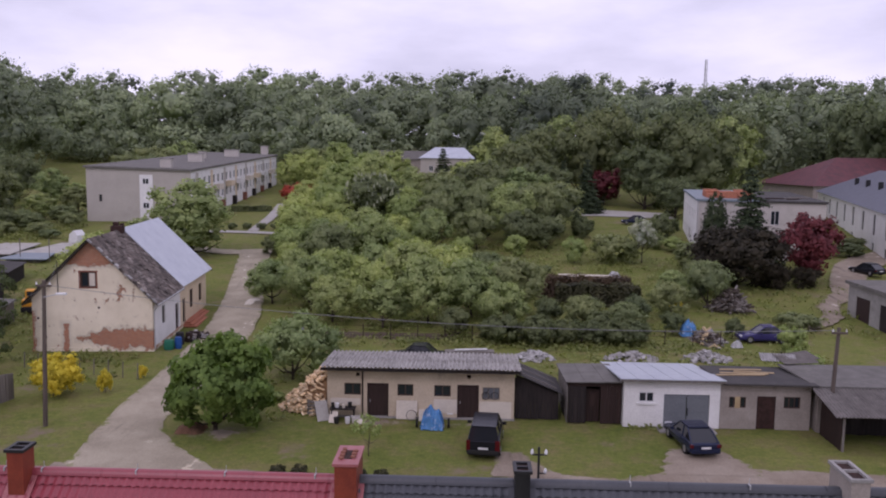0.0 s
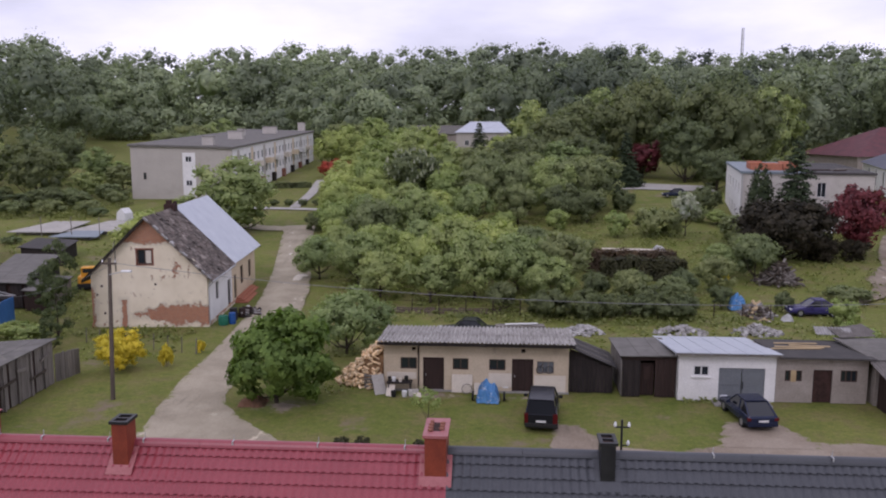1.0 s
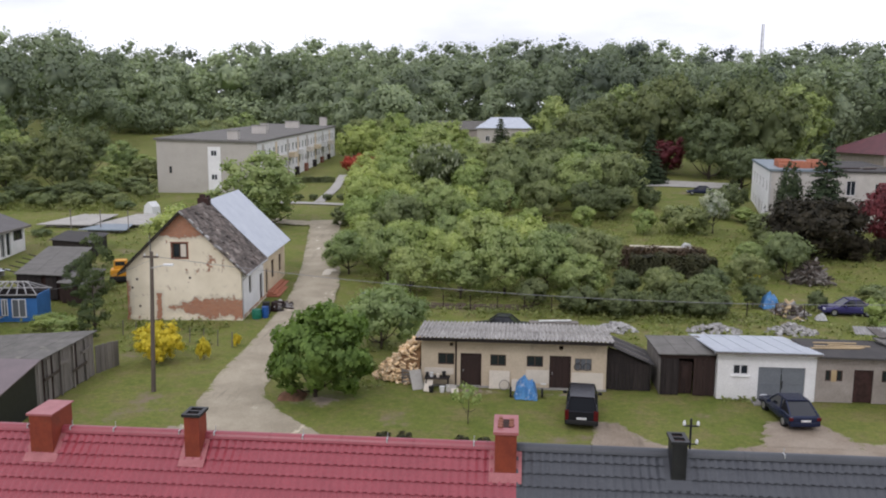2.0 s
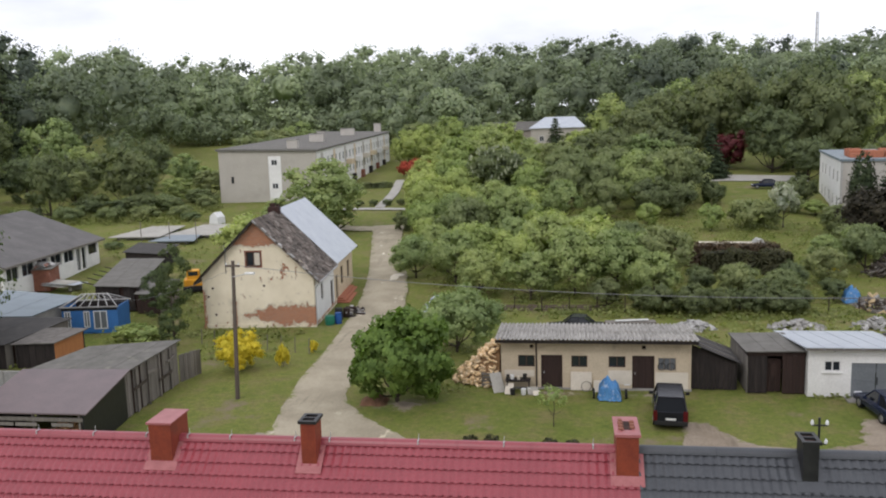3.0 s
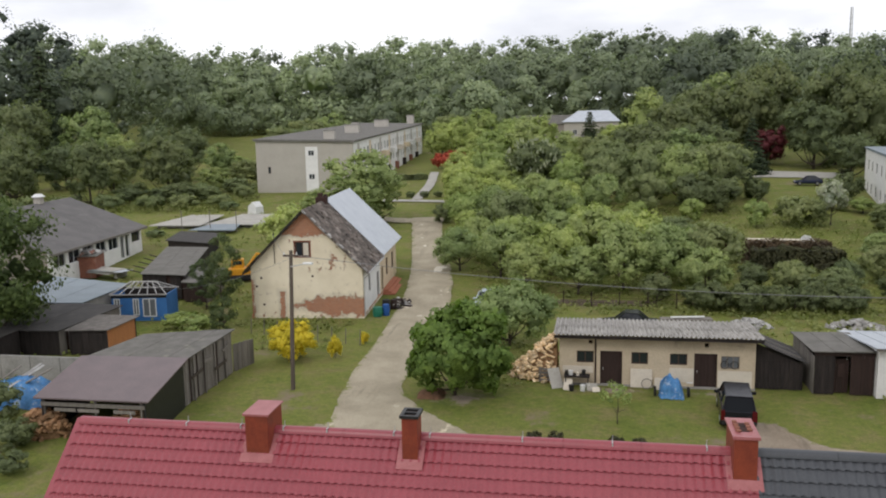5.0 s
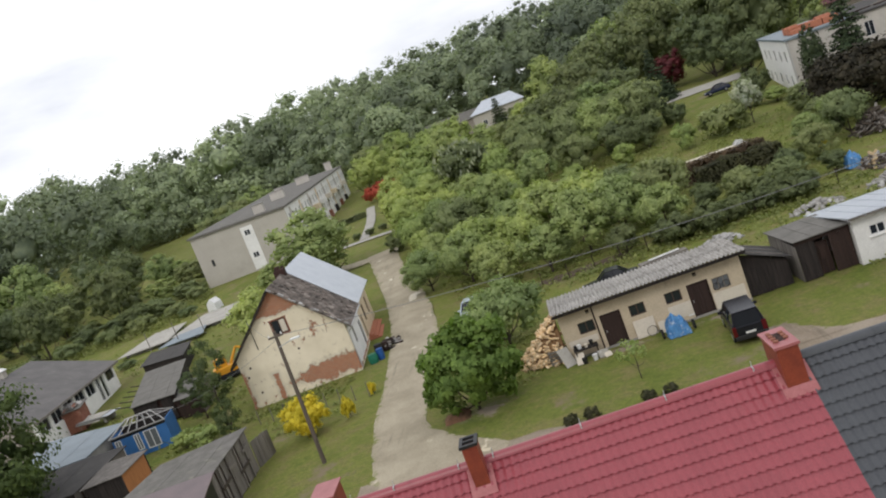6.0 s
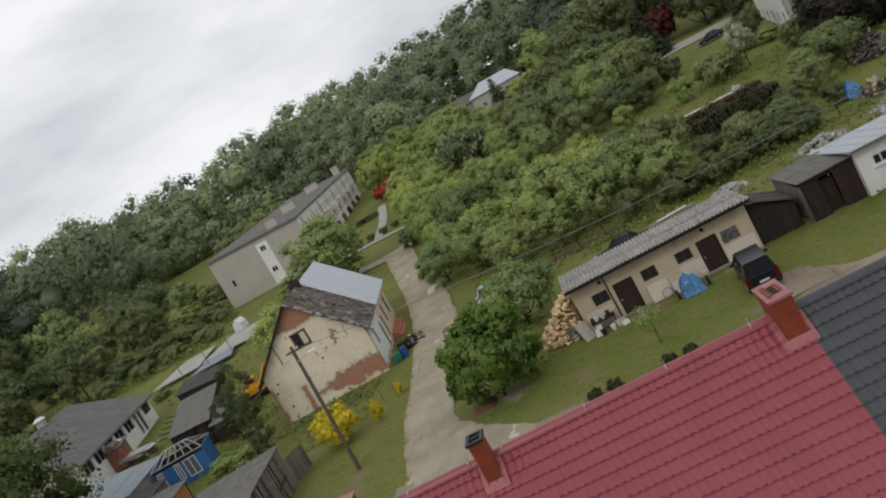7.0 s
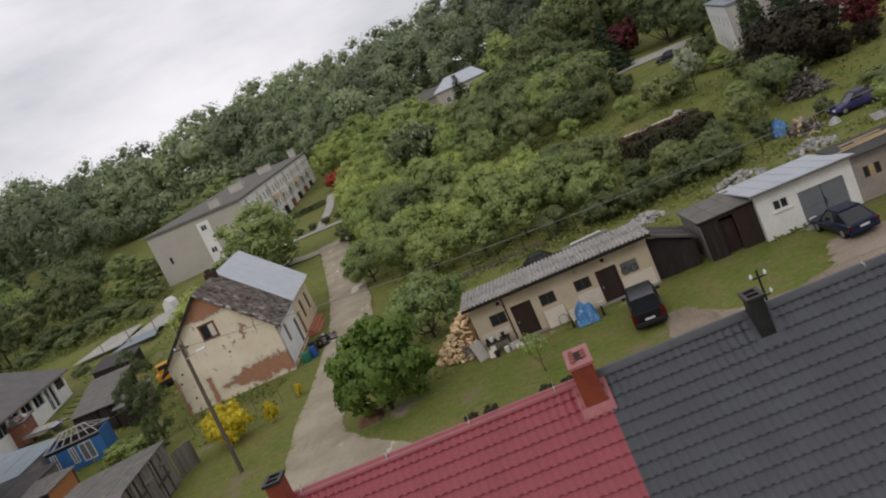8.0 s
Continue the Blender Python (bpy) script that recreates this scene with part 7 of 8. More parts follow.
def yard_shed(corners, heights, walls, roof_mat, label, over=0.25, z0=0.0, boarded=(), name="shed", strips=4, th=0.07, group="yard sheds"):
    """A shed on four corners (front left, front right, back right, back left) with a pitched board roof."""
    s = thing(name, (0, 0, 0), 0, label, "shed", group)
    mid = Vector((sum(c[0] for c in corners) / 4, sum(c[1] for c in corners) / 4))
    for i in range(4):
        if walls[i] is None:
            continue
        p, q = corners[i], corners[(i + 1) % 4]
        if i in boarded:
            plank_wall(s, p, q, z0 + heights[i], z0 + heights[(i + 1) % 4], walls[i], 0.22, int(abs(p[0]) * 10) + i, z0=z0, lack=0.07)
            # Dark sheet behind the gaps, coloured as the unlit inside.
            solid_wall(s, Vector(p).lerp(mid, 0.03), Vector(q).lerp(mid, 0.03), z0 + heights[i] - 0.05, z0 + heights[(i + 1) % 4] - 0.05, M_SOOT_SHADE, 0.02, z0, "lining")
        else:
            solid_wall(s, p, q, z0 + heights[i], z0 + heights[(i + 1) % 4], walls[i], 0.12, z0)
    out = []
    for c, h in zip(corners, heights):
        d = Vector(c) - mid
        e = Vector(c) + d.normalized() * over * 1.3
        out.append(Vector((e.x, e.y, z0 + h + 0.1)))
    for i in range(strips):
        a, b = i / strips, (i + 1) / strips - 0.002
        lift = Vector((0, 0, 0.012 * (i % 2)))
        bm = bmesh.new()
        slab(bm, out[0].lerp(out[1], a) + lift, out[0].lerp(out[1], b) + lift, out[3].lerp(out[2], b) + lift, out[3].lerp(out[2], a) + lift, th)
        part("roof_sheet", bm, roof_mat, s)
    return s


def wood_heap(name, cx, cy, lx, ly, h, n, label, seed, turn=0.0, lean=False, size=1.0, wood=None):
    """A heap of split logs: each log a part, laid over a mound; lean: tipped against a wall at its +x side."""
    s = thing(name, (cx, cy, ground_z(cx, cy)), turn, label, "firewood")
    rnd = random.Random(seed)
    kinds = []
    for k in range(4):
        bm = bmesh.new()
        ln, r = 0.42 * size, (0.075 + 0.019 * k) * size
        pts = [(-ln / 2, r * math.cos(a), r * math.sin(a)) for a in ((0.0, 1.1, 2.1, 3.14, 4.4, 5.4) if k % 2 else (0.0, 1.4, 3.1, 4.6))]
        prism(bm, pts, (ln, 0, 0))
        kinds.append(mesh_of(bm, wood or M_LOG))

    def mound(t, a):
        k = (1 - t) ** 0.8 if lean else math.sqrt(1 - t * t)
        wob = 1 + 0.1 * noise.noise((math.cos(a) * 2, math.sin(a) * 2, t * 3 + seed))
        return lx * k * math.cos(a) * wob, ly * k * math.sin(a) * wob
    lo, hi = (math.pi / 2, 1.5 * math.pi) if lean else (0, math.tau)
    bm = bmesh.new()
    rings = []
    for j in range(6):
        t = j / 5 * 0.99
        rings.append([bm.verts.new((*(0.92 * q for q in mound(t, lo + (hi - lo) * i / 14)), h * t * 0.93 - 0.05)) for i in range(14 + lean)])
    for j in range(5):
        for i in range(14 if lean else 14):
            bm.faces.new((rings[j][i], rings[j][(i + 1) % len(rings[j])], rings[j + 1][(i + 1) % len(rings[j])], rings[j + 1][i]))
    # The core is coloured dark to stand for shaded gaps under the logs.
    part("heap_core", bm, M_LOG_SHADE, s)
    for i in range(n):
        a, t = rnd.uniform(lo, hi + (0.0 if not lean else 0.05)), rnd.uniform(0, 1) ** (1.5 if lean else 1.0)
        x, y = mound(t, a)
        ob = new("log", kinds[i % 4])
        ob.parent = s
        ob.matrix_basis = pose(x + rnd.uniform(-.06, .06), y + rnd.uniform(-.06, .06), max(0.06, h * t + rnd.uniform(-0.02, 0.08)), rnd.uniform(0, 360), rnd.uniform(-35, 35), rnd.uniform(0, 360))
    return s


def crumpled(lx, ly, h, seed, n=16, drop=True):
    """A sheet thrown over a heap, with folds."""
    bm = bmesh.new()
    g = []
    for j in range(n + 1):
        row = []
        for i in range(n + 1):
            u, v = i / n * 2 - 1, j / n * 2 - 1
            k = max(0.0, 1 - max(abs(u), abs(v)) ** 2.2)
            f = noise.noise((u * 2.1, v * 2.1, seed)) * 0.35 + noise.noise((u * 5.5, v * 5.5, seed + 4)) * 0.16
            row.append(bm.verts.new((u * lx * (1 + 0.18 * noise.noise((u * 3, v * 3, seed + 9))), v * ly * (1 + 0.2 * noise.noise((v * 3, u * 3, seed + 7))), max(0.02, h * (k ** 0.55) * (0.78 + f)))))
        g.append(row)
    for j in range(n):
        for i in range(n):
            bm.faces.new((g[j][i], g[j][i + 1], g[j + 1][i + 1], g[j + 1][i]))
    bmesh.ops.solidify(bm, geom=bm.faces[:], thickness=0.015)
    return bm


def rubble(cx, cy, rx, ry, h, n, mat, label, seed, size=0.28, category="rubble", long=1.0):
    """A heap of broken pieces, each a part."""
    s = thing("rubble_heap" if long == 1.0 else "scrap_heap", (cx, cy, ground_z(cx, cy) - 0.1), 0, label, category)
    rnd = random.Random(seed)
    kinds = []
    for k in range(4):
        bm = bmesh.new()
        bx(bm, -size * rnd.uniform(.6, 1) * long, size * rnd.uniform(.6, 1) * long, -size * rnd.uniform(.4, .8) / long ** 0.7, size * rnd.uniform(.4, .8) / long ** 0.7, -size * .3, size * rnd.uniform(.2, .5))
        for v in bm.verts:
            v.co += Vector((rnd.uniform(-1, 1), rnd.uniform(-1, 1), rnd.uniform(-1, 1))) * size * 0.12
        kinds.append(mesh_of(bm, mat[k % len(mat)]))
    for i in range(n):
        a, k = rnd.uniform(0, math.tau), rnd.uniform(0, 1) ** 0.6
        z = h * (1 - k) * rnd.uniform(0.7, 1.0) + size * 0.25
        ob = new("piece", kinds[i % 4])
        ob.parent = s
        ob.matrix_basis = pose(rx * k * math.cos(a), ry * k * math.sin(a), z, rnd.uniform(-35, 35), rnd.uniform(-35, 35), rnd.uniform(0, 360))
    return s


# the long mauve-roofed shed and its grey continuation
long_shed = yard_shed(((-33.0, 37.3), (-27.15, 37.3), (-27.75, 42.5), (-33.7, 42.3)), (2.15, 2.15, 2.75, 2.75), (None, M_BLACK_SHEET, None, M_DARK_WOOD), M_PURPLE_SHEET, "open woodshed with a mauve-brown metal roof", 0.28, strips=1)
part("beam", soft_box(-33.0, -27.2, 37.25, 37.37, 1.75, 1.95, 0.01), M_GREY_WOOD, long_shed)
for px in (-32.9, -30.0, -27.45):
    bm = bmesh.new()
    tube(bm, (px, 37.4, 0), (px, 37.4, 2.1), 0.07, 0.07, 8)
    part("post", bm, M_GREY_WOOD, long_shed)
for px in (-32.2, -30.9, -28.9):
    part("wind_board", soft_box(px, px + 1.2, 37.2, 37.24, 1.5, 1.68, 0.01), M_GREY_WOOD, long_shed)
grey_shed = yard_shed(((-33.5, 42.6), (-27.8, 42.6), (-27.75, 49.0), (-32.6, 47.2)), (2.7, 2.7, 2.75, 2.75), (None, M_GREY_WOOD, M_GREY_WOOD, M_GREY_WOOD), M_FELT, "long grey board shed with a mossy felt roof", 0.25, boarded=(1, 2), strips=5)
for k in range(4):
    py = 43.6 + k * 1.4
    part("door_post", soft_box(-27.74, -27.66, py, py + 0.1, 0, 2.6, 0.01), M_GREY_WOOD, grey_shed)
for k, (py, ln, pz, tz) in enumerate(((43.2, 1.5, 1.5, 4), (44.9, 1.1, 2.0, -7), (46.2, 1.7, 1.1, 3), (47.4, 1.2, 1.9, 9))):
    patch = part("patch_board", soft_box(-0.02, 0.02, 0, ln, -0.09, 0.09, 0.006), M_GREY_WOOD if k % 2 else M_BARK, grey_shed)
    patch.matrix_basis = pose(-27.62, py, pz, tz, 0, 0)
panel = thing("board_fence", (0, 0, 0), 0, "grey weathered board fence panel", "fence")
plank_wall(panel, (-27.7, 49.1), (-27.2, 51.2), 1.9, 1.7, M_GREY_WOOD, 0.2, 71)
wood_heap("firewood_pile", -33.3, 37.7, 1.3, 0.8, 1.3, 150, "heap of old brown firewood spilling from the woodshed", 31, wood=M_LOG_OLD)
wood_heap("firewood_pile", -28.6, 38.4, 1.1, 0.7, 1.35, 110, "brown firewood stacked under the woodshed roof", 32, wood=M_LOG_OLD)

# concrete wall with the tarp heap before it
wall_c = thing("concrete_wall", (0, 0, 0), 0, "low grey concrete panel wall", "wall")
for k in range(6):
    part("wall_panel", soft_box(-46.5 + k * 2.1, -44.44 + k * 2.1, 46.3, 46.45, -0.05, 1.5, 0.02), M_CONCRETE, wall_c)
single("tarp", crumpled(2.0, 1.5, 1.7, 3.1), M_TARP, (-38.0, 42.2, 0), 20, "blue tarpaulin thrown over a heap of scrap", "tarpaulin", smooth=True)
for k, (dx, dy, tz, ry) in enumerate(((-0.9, -0.4, 50, -28), (0.2, 0.2, 62, -20), (0.9, -0.2, 40, -24), (-0.1, 0.6, 75, -16))):
    b = single("board", soft_box(-1.4, 1.4, -0.12, 0.12, 0, 0.05, 0.008), M_PALE_STONE if k % 2 else M_GREY_WOOD, (-38 + dx, 42.2 + dy, 1.35), tz, "loose plank thrown on the tarpaulin", "plank", "planks on the tarpaulin")
    b.rotation_euler.y = radians(ry)
tubm = bmesh.new()
bx(tubm, -0.8, 0.8, -0.4, 0.4, 0, 0.5)
bmesh.ops.bevel(tubm, geom=tubm.edges[:], offset=0.1, segments=3, affect="EDGES")
single("bathtub", tubm, M_WHITE_PAINT, (-40.6, 41.2, 0.0), 15, "old white enamel tub in the grass", "tub")

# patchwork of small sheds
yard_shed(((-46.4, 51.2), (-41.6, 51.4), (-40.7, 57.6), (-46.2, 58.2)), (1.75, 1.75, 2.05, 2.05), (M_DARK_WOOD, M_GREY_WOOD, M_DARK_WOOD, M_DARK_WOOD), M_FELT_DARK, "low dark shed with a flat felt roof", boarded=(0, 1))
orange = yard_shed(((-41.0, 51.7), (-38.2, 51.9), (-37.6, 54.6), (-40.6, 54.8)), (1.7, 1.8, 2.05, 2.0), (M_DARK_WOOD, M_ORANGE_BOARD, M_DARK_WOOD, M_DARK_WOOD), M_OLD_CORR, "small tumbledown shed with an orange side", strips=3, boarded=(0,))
yard_shed(((-49.5, 48.0), (-44.6, 48.2), (-44.4, 51.0), (-49.3, 51.0)), (1.7, 1.75, 1.95, 1.95), (None, M_DARK_WOOD, M_DARK_WOOD, M_DARK_WOOD), M_FELT_DARK, "low open shelter with a dark felt roof")
for px in (-49.3, -47.0, -44.8):
    bm = bmesh.new()
    tube(bm, (px, 48.1, 0), (px, 48.1, 1.7), 0.06, 0.06, 8)
    single("post", bm, M_GREY_WOOD, label="grey wooden prop under a shelter roof", category="post", group="shelter posts")
yard_shed(((-52.0, 58.4), (-44.3, 58.3), (-43.9, 64.2), (-52.2, 66.6)), (2.0, 2.1, 2.35, 2.4), (M_CONCRETE, M_CONCRETE, M_CONCRETE, M_CONCRETE), M_BLUE_SHEET, "shed under pale blue-grey metal roofing", strips=6)
yard_shed(((-45.4, 69.4), (-41.0, 69.0), (-44.8, 81.6), (-49.4, 81.8)), (2.2, 2.2, 2.6, 2.6), (M_DARK_WOOD, M_DARK_WOOD, M_DARK_WOOD, M_DARK_WOOD), M_FELT, "long low shed with patched felt roof", strips=5, boarded=(0,), z0=0.1)
yard_shed(((-40.9, 68.4), (-38.6, 68.4), (-39.6, 74), (-42.2, 74)), (1.8, 1.7, 1.9, 2.0), (M_BROWN_WOOD, M_GREY_WOOD, M_DARK_WOOD, M_DARK_WOOD), M_FELT, "small brown lean-to shed", strips=2, boarded=(0,))
yard_shed(((-53.3, 89.2), (-47.6, 87.4), (-49.0, 93.4), (-54.6, 95.0)), (1.7, 1.7, 1.9, 1.9), (M_DARK_WOOD, M_DARK_WOOD, M_DARK_WOOD, M_DARK_WOOD), M_FELT_DARK, "dark low shed behind the yard", strips=3, z0=0.6)
for k in range(5):
    b = single("batten", soft_box(-1.6, 1.6, -0.06, 0.06, 0, 0.08, 0.008), M_DARK_WOOD, (-47.6 - k * 0.25, 73.4 + k * 1.5, 1.55 + 0.1 * k), 6, "dark roof batten over a broken shed roof", "batten", "roof battens")
    b.rotation_euler.y = radians(14)
rubble(-46.6, 67.0, 3.2, 1.0, 0.5, 50, (M_PALE_STONE, M_WHITE_PAINT, M_PALE_SHEET, M_GREY_WOOD), "scattered white boards and sheet scraps", 61, 0.4, "scrap", 1.8)


def blue_hut():
    s = thing("garden_hut", (-41.9, 61.35, 0), 9.0, "blue painted hut with white windows and bare rafters", "hut")
    w, d, h = 2.9, 2.7, 2.15
    holes = ((0.15, 0.65, 0.5, 1.85), (0.95, 2.05, 0.35, 1.85))
    bm = bmesh.new()
    wall_with_holes(bm, -1.6, w, 0, 0.08, 0, h, ((-1.4, -0.9, 0.5, 1.85), *holes))
    part("wall", bm, M_BLUE_PAINT, s)
    for hl in ((-1.4, -0.9, 0.5, 1.85), *holes):
        window(s, *hl, -0.03, M_WHITE_PAINT, M_PALE_GLASS, 1, None, 0.07, 0.07)
    part("wall", box(w - 0.08, w, 0.08, d, 0, h), M_BLUE_PAINT, s)
    part("wall", box(-1.6, -1.52, 0.08, d, 0, h), M_BLUE_PAINT, s)
    part("wall", box(-1.52, w - 0.08, d - 0.08, d, 0, h), M_DARK_WOOD, s)
    part("tar_band", box(-1.62, w + 0.01, -0.02, -0.004, 1.9, h + 0.02), M_BLACK_SHEET, s)
    cx, top = 0.65, h + 0.85
    for k in range(7):
        x = -1.7 + k * (w + 1.8) / 6
        for y in (-0.15, d + 0.15):
            bm = bmesh.new()
            tx = cx + (x - cx) * 0.45
            tube(bm, (x, y, h + 0.03), (tx, d / 2, top), 0.05, 0.05, 6)
            part("rafter", bm, M_PALE_STONE, s)
    bm = bmesh.new()
    tube(bm, (cx - 1.1, d / 2, top), (cx + 1.1, d / 2, top), 0.055, 0.055, 6)
    part("ridge_pole", bm, M_PALE_STONE, s)
    for y in (-0.12, d + 0.12):
        part("wall_plate", box(-1.72, w + 0.12, y - 0.05, y + 0.05, h + 0.002, h + 0.1), M_PALE_STONE, s)
    return s


blue_hut()


def grey_hall():
    s = thing("workshop_hall", (-58.05, 91.2, 0.5), -85.5, "grey-roofed white workshop hall", "hall")
    # local x runs from the far corner towards the camera along the windowed wall, local y away behind it
    w, d, h = 19.5, 17.0, 3.3
    m = Matrix.Diagonal((1, -1, 1, 1))
    holes = [(0.5, 2.55, 1.65, 2.95), (3.2, 4.1, 0.2, 2.75), (4.4, 5.3, 0.2, 2.75), (5.85, 8.0, 1.55, 2.95), (8.55, 10.75, 1.55, 2.95), (11.3, 13.45, 1.55, 2.95), (14.0, 16.2, 1.55, 2.95), (16.8, 18.9, 1.55, 2.95)]
    bm = bmesh.new()
    wall_with_holes(bm, 0, w, -0.3, 0, -0.8, h, holes)
    bm.transform(m)
    part("wall", bm, M_WHITE, s)
    for k, hl in enumerate(holes):
        window(s, *hl, -0.2, M_WHITE_PAINT if k else M_BROWN_FRAME, M_GLASS, 1 if k != 1 else 0, m)
    for k in range(8):
        part("pilaster", box(k * 2.72, k * 2.72 + 0.32, 0.002, 0.12, -0.6, h), M_WHITE, s)
    for xa in (0.0, w):
        bm = bmesh.new()
        prism(bm, ((xa, 0.0, -0.8), (xa, -d, -0.8), (xa, -d, h), (xa, -d / 2, h + 3.3), (xa, 0.0, h)), (0.3 if xa == 0 else -0.3, 0, 0))
        part("gable_wall", bm, M_BEIGE, s)
    for ya, yb in ((0.9, -d / 2), (-d - 0.9, -d / 2)):
        n = 6
        for i in range(n):
            xa, xb = -0.5 + i * (w + 1) / n, -0.5 + (i + 1) * (w + 1) / n - 0.01
            za = h - 0.25
            bm = bmesh.new()
            slab(bm, (xa, ya, za + 0.1), (xb, ya, za + 0.1), (xb, yb, h + 3.4), (xa, yb, h + 3.4), 0.12)
            part("roof_sheet", bm, M_HALL_ROOF, s)
    part("fascia", box(-0.5, w + 0.5, 0.82, 0.92, h - 0.35, h - 0.12), M_GREY_WOOD, s)
    v = part("roof_vent", soft_box(5.6, 6.4, -d / 2 - 0.4, -d / 2 + 0.4, h + 3.3, h + 4.1, 0.04), M_GREYREND, s)
    bm = bmesh.new()
    tube(bm, (6.0, -d / 2, h + 4.103), (6.0, -d / 2, h + 4.4), 0.75, 0.35, 12)
    part("vent_hood", bm, M_WHITE_PAINT, v)
    return s


grey_hall()
brick_hut = yard_shed(((-60.4, 76.0), (-55.0, 77.2), (-55.6, 79.8), (-60.8, 78.9)), (2.2, 2.2, 2.4, 2.4), (M_BRICK, M_BRICK, M_BRICK, M_BRICK), M_FELT, "half-ruined brick hut beside the hall", strips=2, z0=0.25)
rubble(-56.6, 78.2, 1.6, 1.2, 0.4, 26, (M_PALE_STONE, M_GREY_WOOD, M_BRICK), "broken boards and brick on the hut roof", 62, 0.3, "rubble").location.z = 2.6
for k, (x0, y0, x1, y1, z, mm) in enumerate(((-64.5, 105.0, -57.0, 114.5, 0.16, M_SLAB), (-57.0, 101.6, -50.6, 105.4, 0.34, M_BLUE_SHEET), (-56.8, 105.8, -48.6, 115.0, 0.2, M_SLAB))):
    g = ground_z(0, (y0 + y1) / 2)
    bm = bmesh.new()
    slab(bm, (x0, y0, g + z), (x1, y0, g + z + 0.04), (x1 - 0.8, y1, g + z + 0.36), (x0 + 1.6, y1, g + z + 0.32), 0.1)
    platform = single("roof_slab", bm, mm, label="pale weathered flat roof sheeting over a low store", category="roof slab", group="pale roof slabs")
    part("store_wall", box(x0 + 0.9, x1 - 1.4, y0 + 0.8, y1 - 0.8, g - 0.5, g + z - 0.04), M_CONCRETE, platform)
for x in (-58.6, -54.6, -50.9):
    bm = bmesh.new()
    tube(bm, (x, 103.0, 1.4), (x, 103.0, 4.2), 0.06, 0.06, 6)
    single("post", bm, M_GREY_WOOD, label="thin weathered post in the yard", category="post", group="yard posts")
tent = bmesh.new()
prism(tent, ((-0.9, 0, 0), (0.9, 0, 0), (0.75, 0, 1.1), (0.1, 0, 1.8), (-0.7, 0, 1.2)), (0, 1.6, 0))
single("tent", tent, M_WHITE_PAINT, (-54.8, 117.6, 2.0), -20, "small cream canvas tent on the grass", "tent")
rubble(-38.0, 84.0, 2.4, 1.6, 0.7, 40, (M_GREY_WOOD, M_DARK_WOOD, M_PALE_STONE), "old boards dumped behind the cottage", 63, 0.45, "scrap", 1.8)


def excavator():
    s = thing("digger", (-39.4, 77.6, 0.25), 20, "worn orange compact digger beside the cottage", "digger")
    for dy in (-0.75, 0.75):
        bm = soft_box(-1.3, 1.3, dy - 0.2, dy + 0.2, 0, 0.6, 0.2)
        part("track", bm, M_TYRE, s)
    part("chassis", soft_box(-1.2, 1.2, -0.8, 0.8, 0.55, 1.25, 0.1), M_ORANGE, s)
    cab = part("cab", soft_box(-0.9, 0.3, -0.55, 0.55, 1.2, 2.1, 0.08), M_ORANGE, s)
    part("cab_window", box(-0.75, 0.15, -0.57, 0.57, 1.6, 2.0), M_GLASS, cab)
    bm = bmesh.new()
    for a, b, r in (((0.6, 0, 1.2), (1.6, 0, 2.6), 0.16), ((1.6, 0, 2.6), (2.9, 0, 1.9), 0.13)):
        tube(bm, a, b, r, r * 0.8, 6)
    part("boom", bm, M_ORANGE, s)
    part("bucket", soft_box(2.7, 3.2, -0.35, 0.35, 1.2, 1.9, 0.08), M_ORANGE, s)


excavator()

# ---------------------------------------------------------------- things in front of the sheds
wood_heap("firewood_pile", -7.12, 50.9, 3.0, 1.7, 2.65, 298, "tall heap of freshly split orange firewood against the shed", 33, lean=True, size=0.86)
kerb = thing("pallet", (-7.3, 49.35, 0), 0, "grey pallets and boards propping up the firewood", "pallet")
for k in range(4):
    part("slat", soft_box(-0.9, 0.5, -0.05, 0.0, 0.1 + k * 0.22, 0.24 + k * 0.22, 0.01), M_GREY_WOOD, kerb)
for k in (-0.85, -0.2, 0.4):
    part("stringer", soft_box(k, k + 0.08, 0.0, 0.08, 0, 0.95, 0.01), M_GREY_WOOD, kerb)

bench = thing("work_bench", (-5.9, 48.55, 0), 0, "dark work bench cluttered with pots", "bench")
part("top", soft_box(-0.75, 0.75, -0.35, 0.35, 0.72, 0.78, 0.01), M_DARK_WOOD, bench)
for dx in (-0.68, 0.62):
    for dy in (-0.3, 0.24):
        part("leg", soft_box(dx, dx + 0.06, dy, dy + 0.06, 0, 0.72, 0.006), M_DARK_WOOD, bench)
for k, (dx, dy, r, hh, mm) in enumerate(((-0.35, 0.0, 0.14, 0.26, M_PORCELAIN), (0.05, -0.1, 0.11, 0.2, M_PATCH), (0.4, 0.05, 0.13, 0.3, M_BLACK_PLASTIC), (-0.6, -0.1, 0.1, 0.3, M_BLACK_PLASTIC))):
    bm = bmesh.new()
    tube(bm, (0, 0, 0), (0, 0, hh), r * 0.8, r, 12)
    single("pot", bm, mm, (-5.9 + dx, 48.55 + dy, 0.782), 0, ("white enamel pot", "cream bowl", "black bucket", "black canister")[k] + " standing on the work bench", "pot", "pots on the bench", smooth=False)
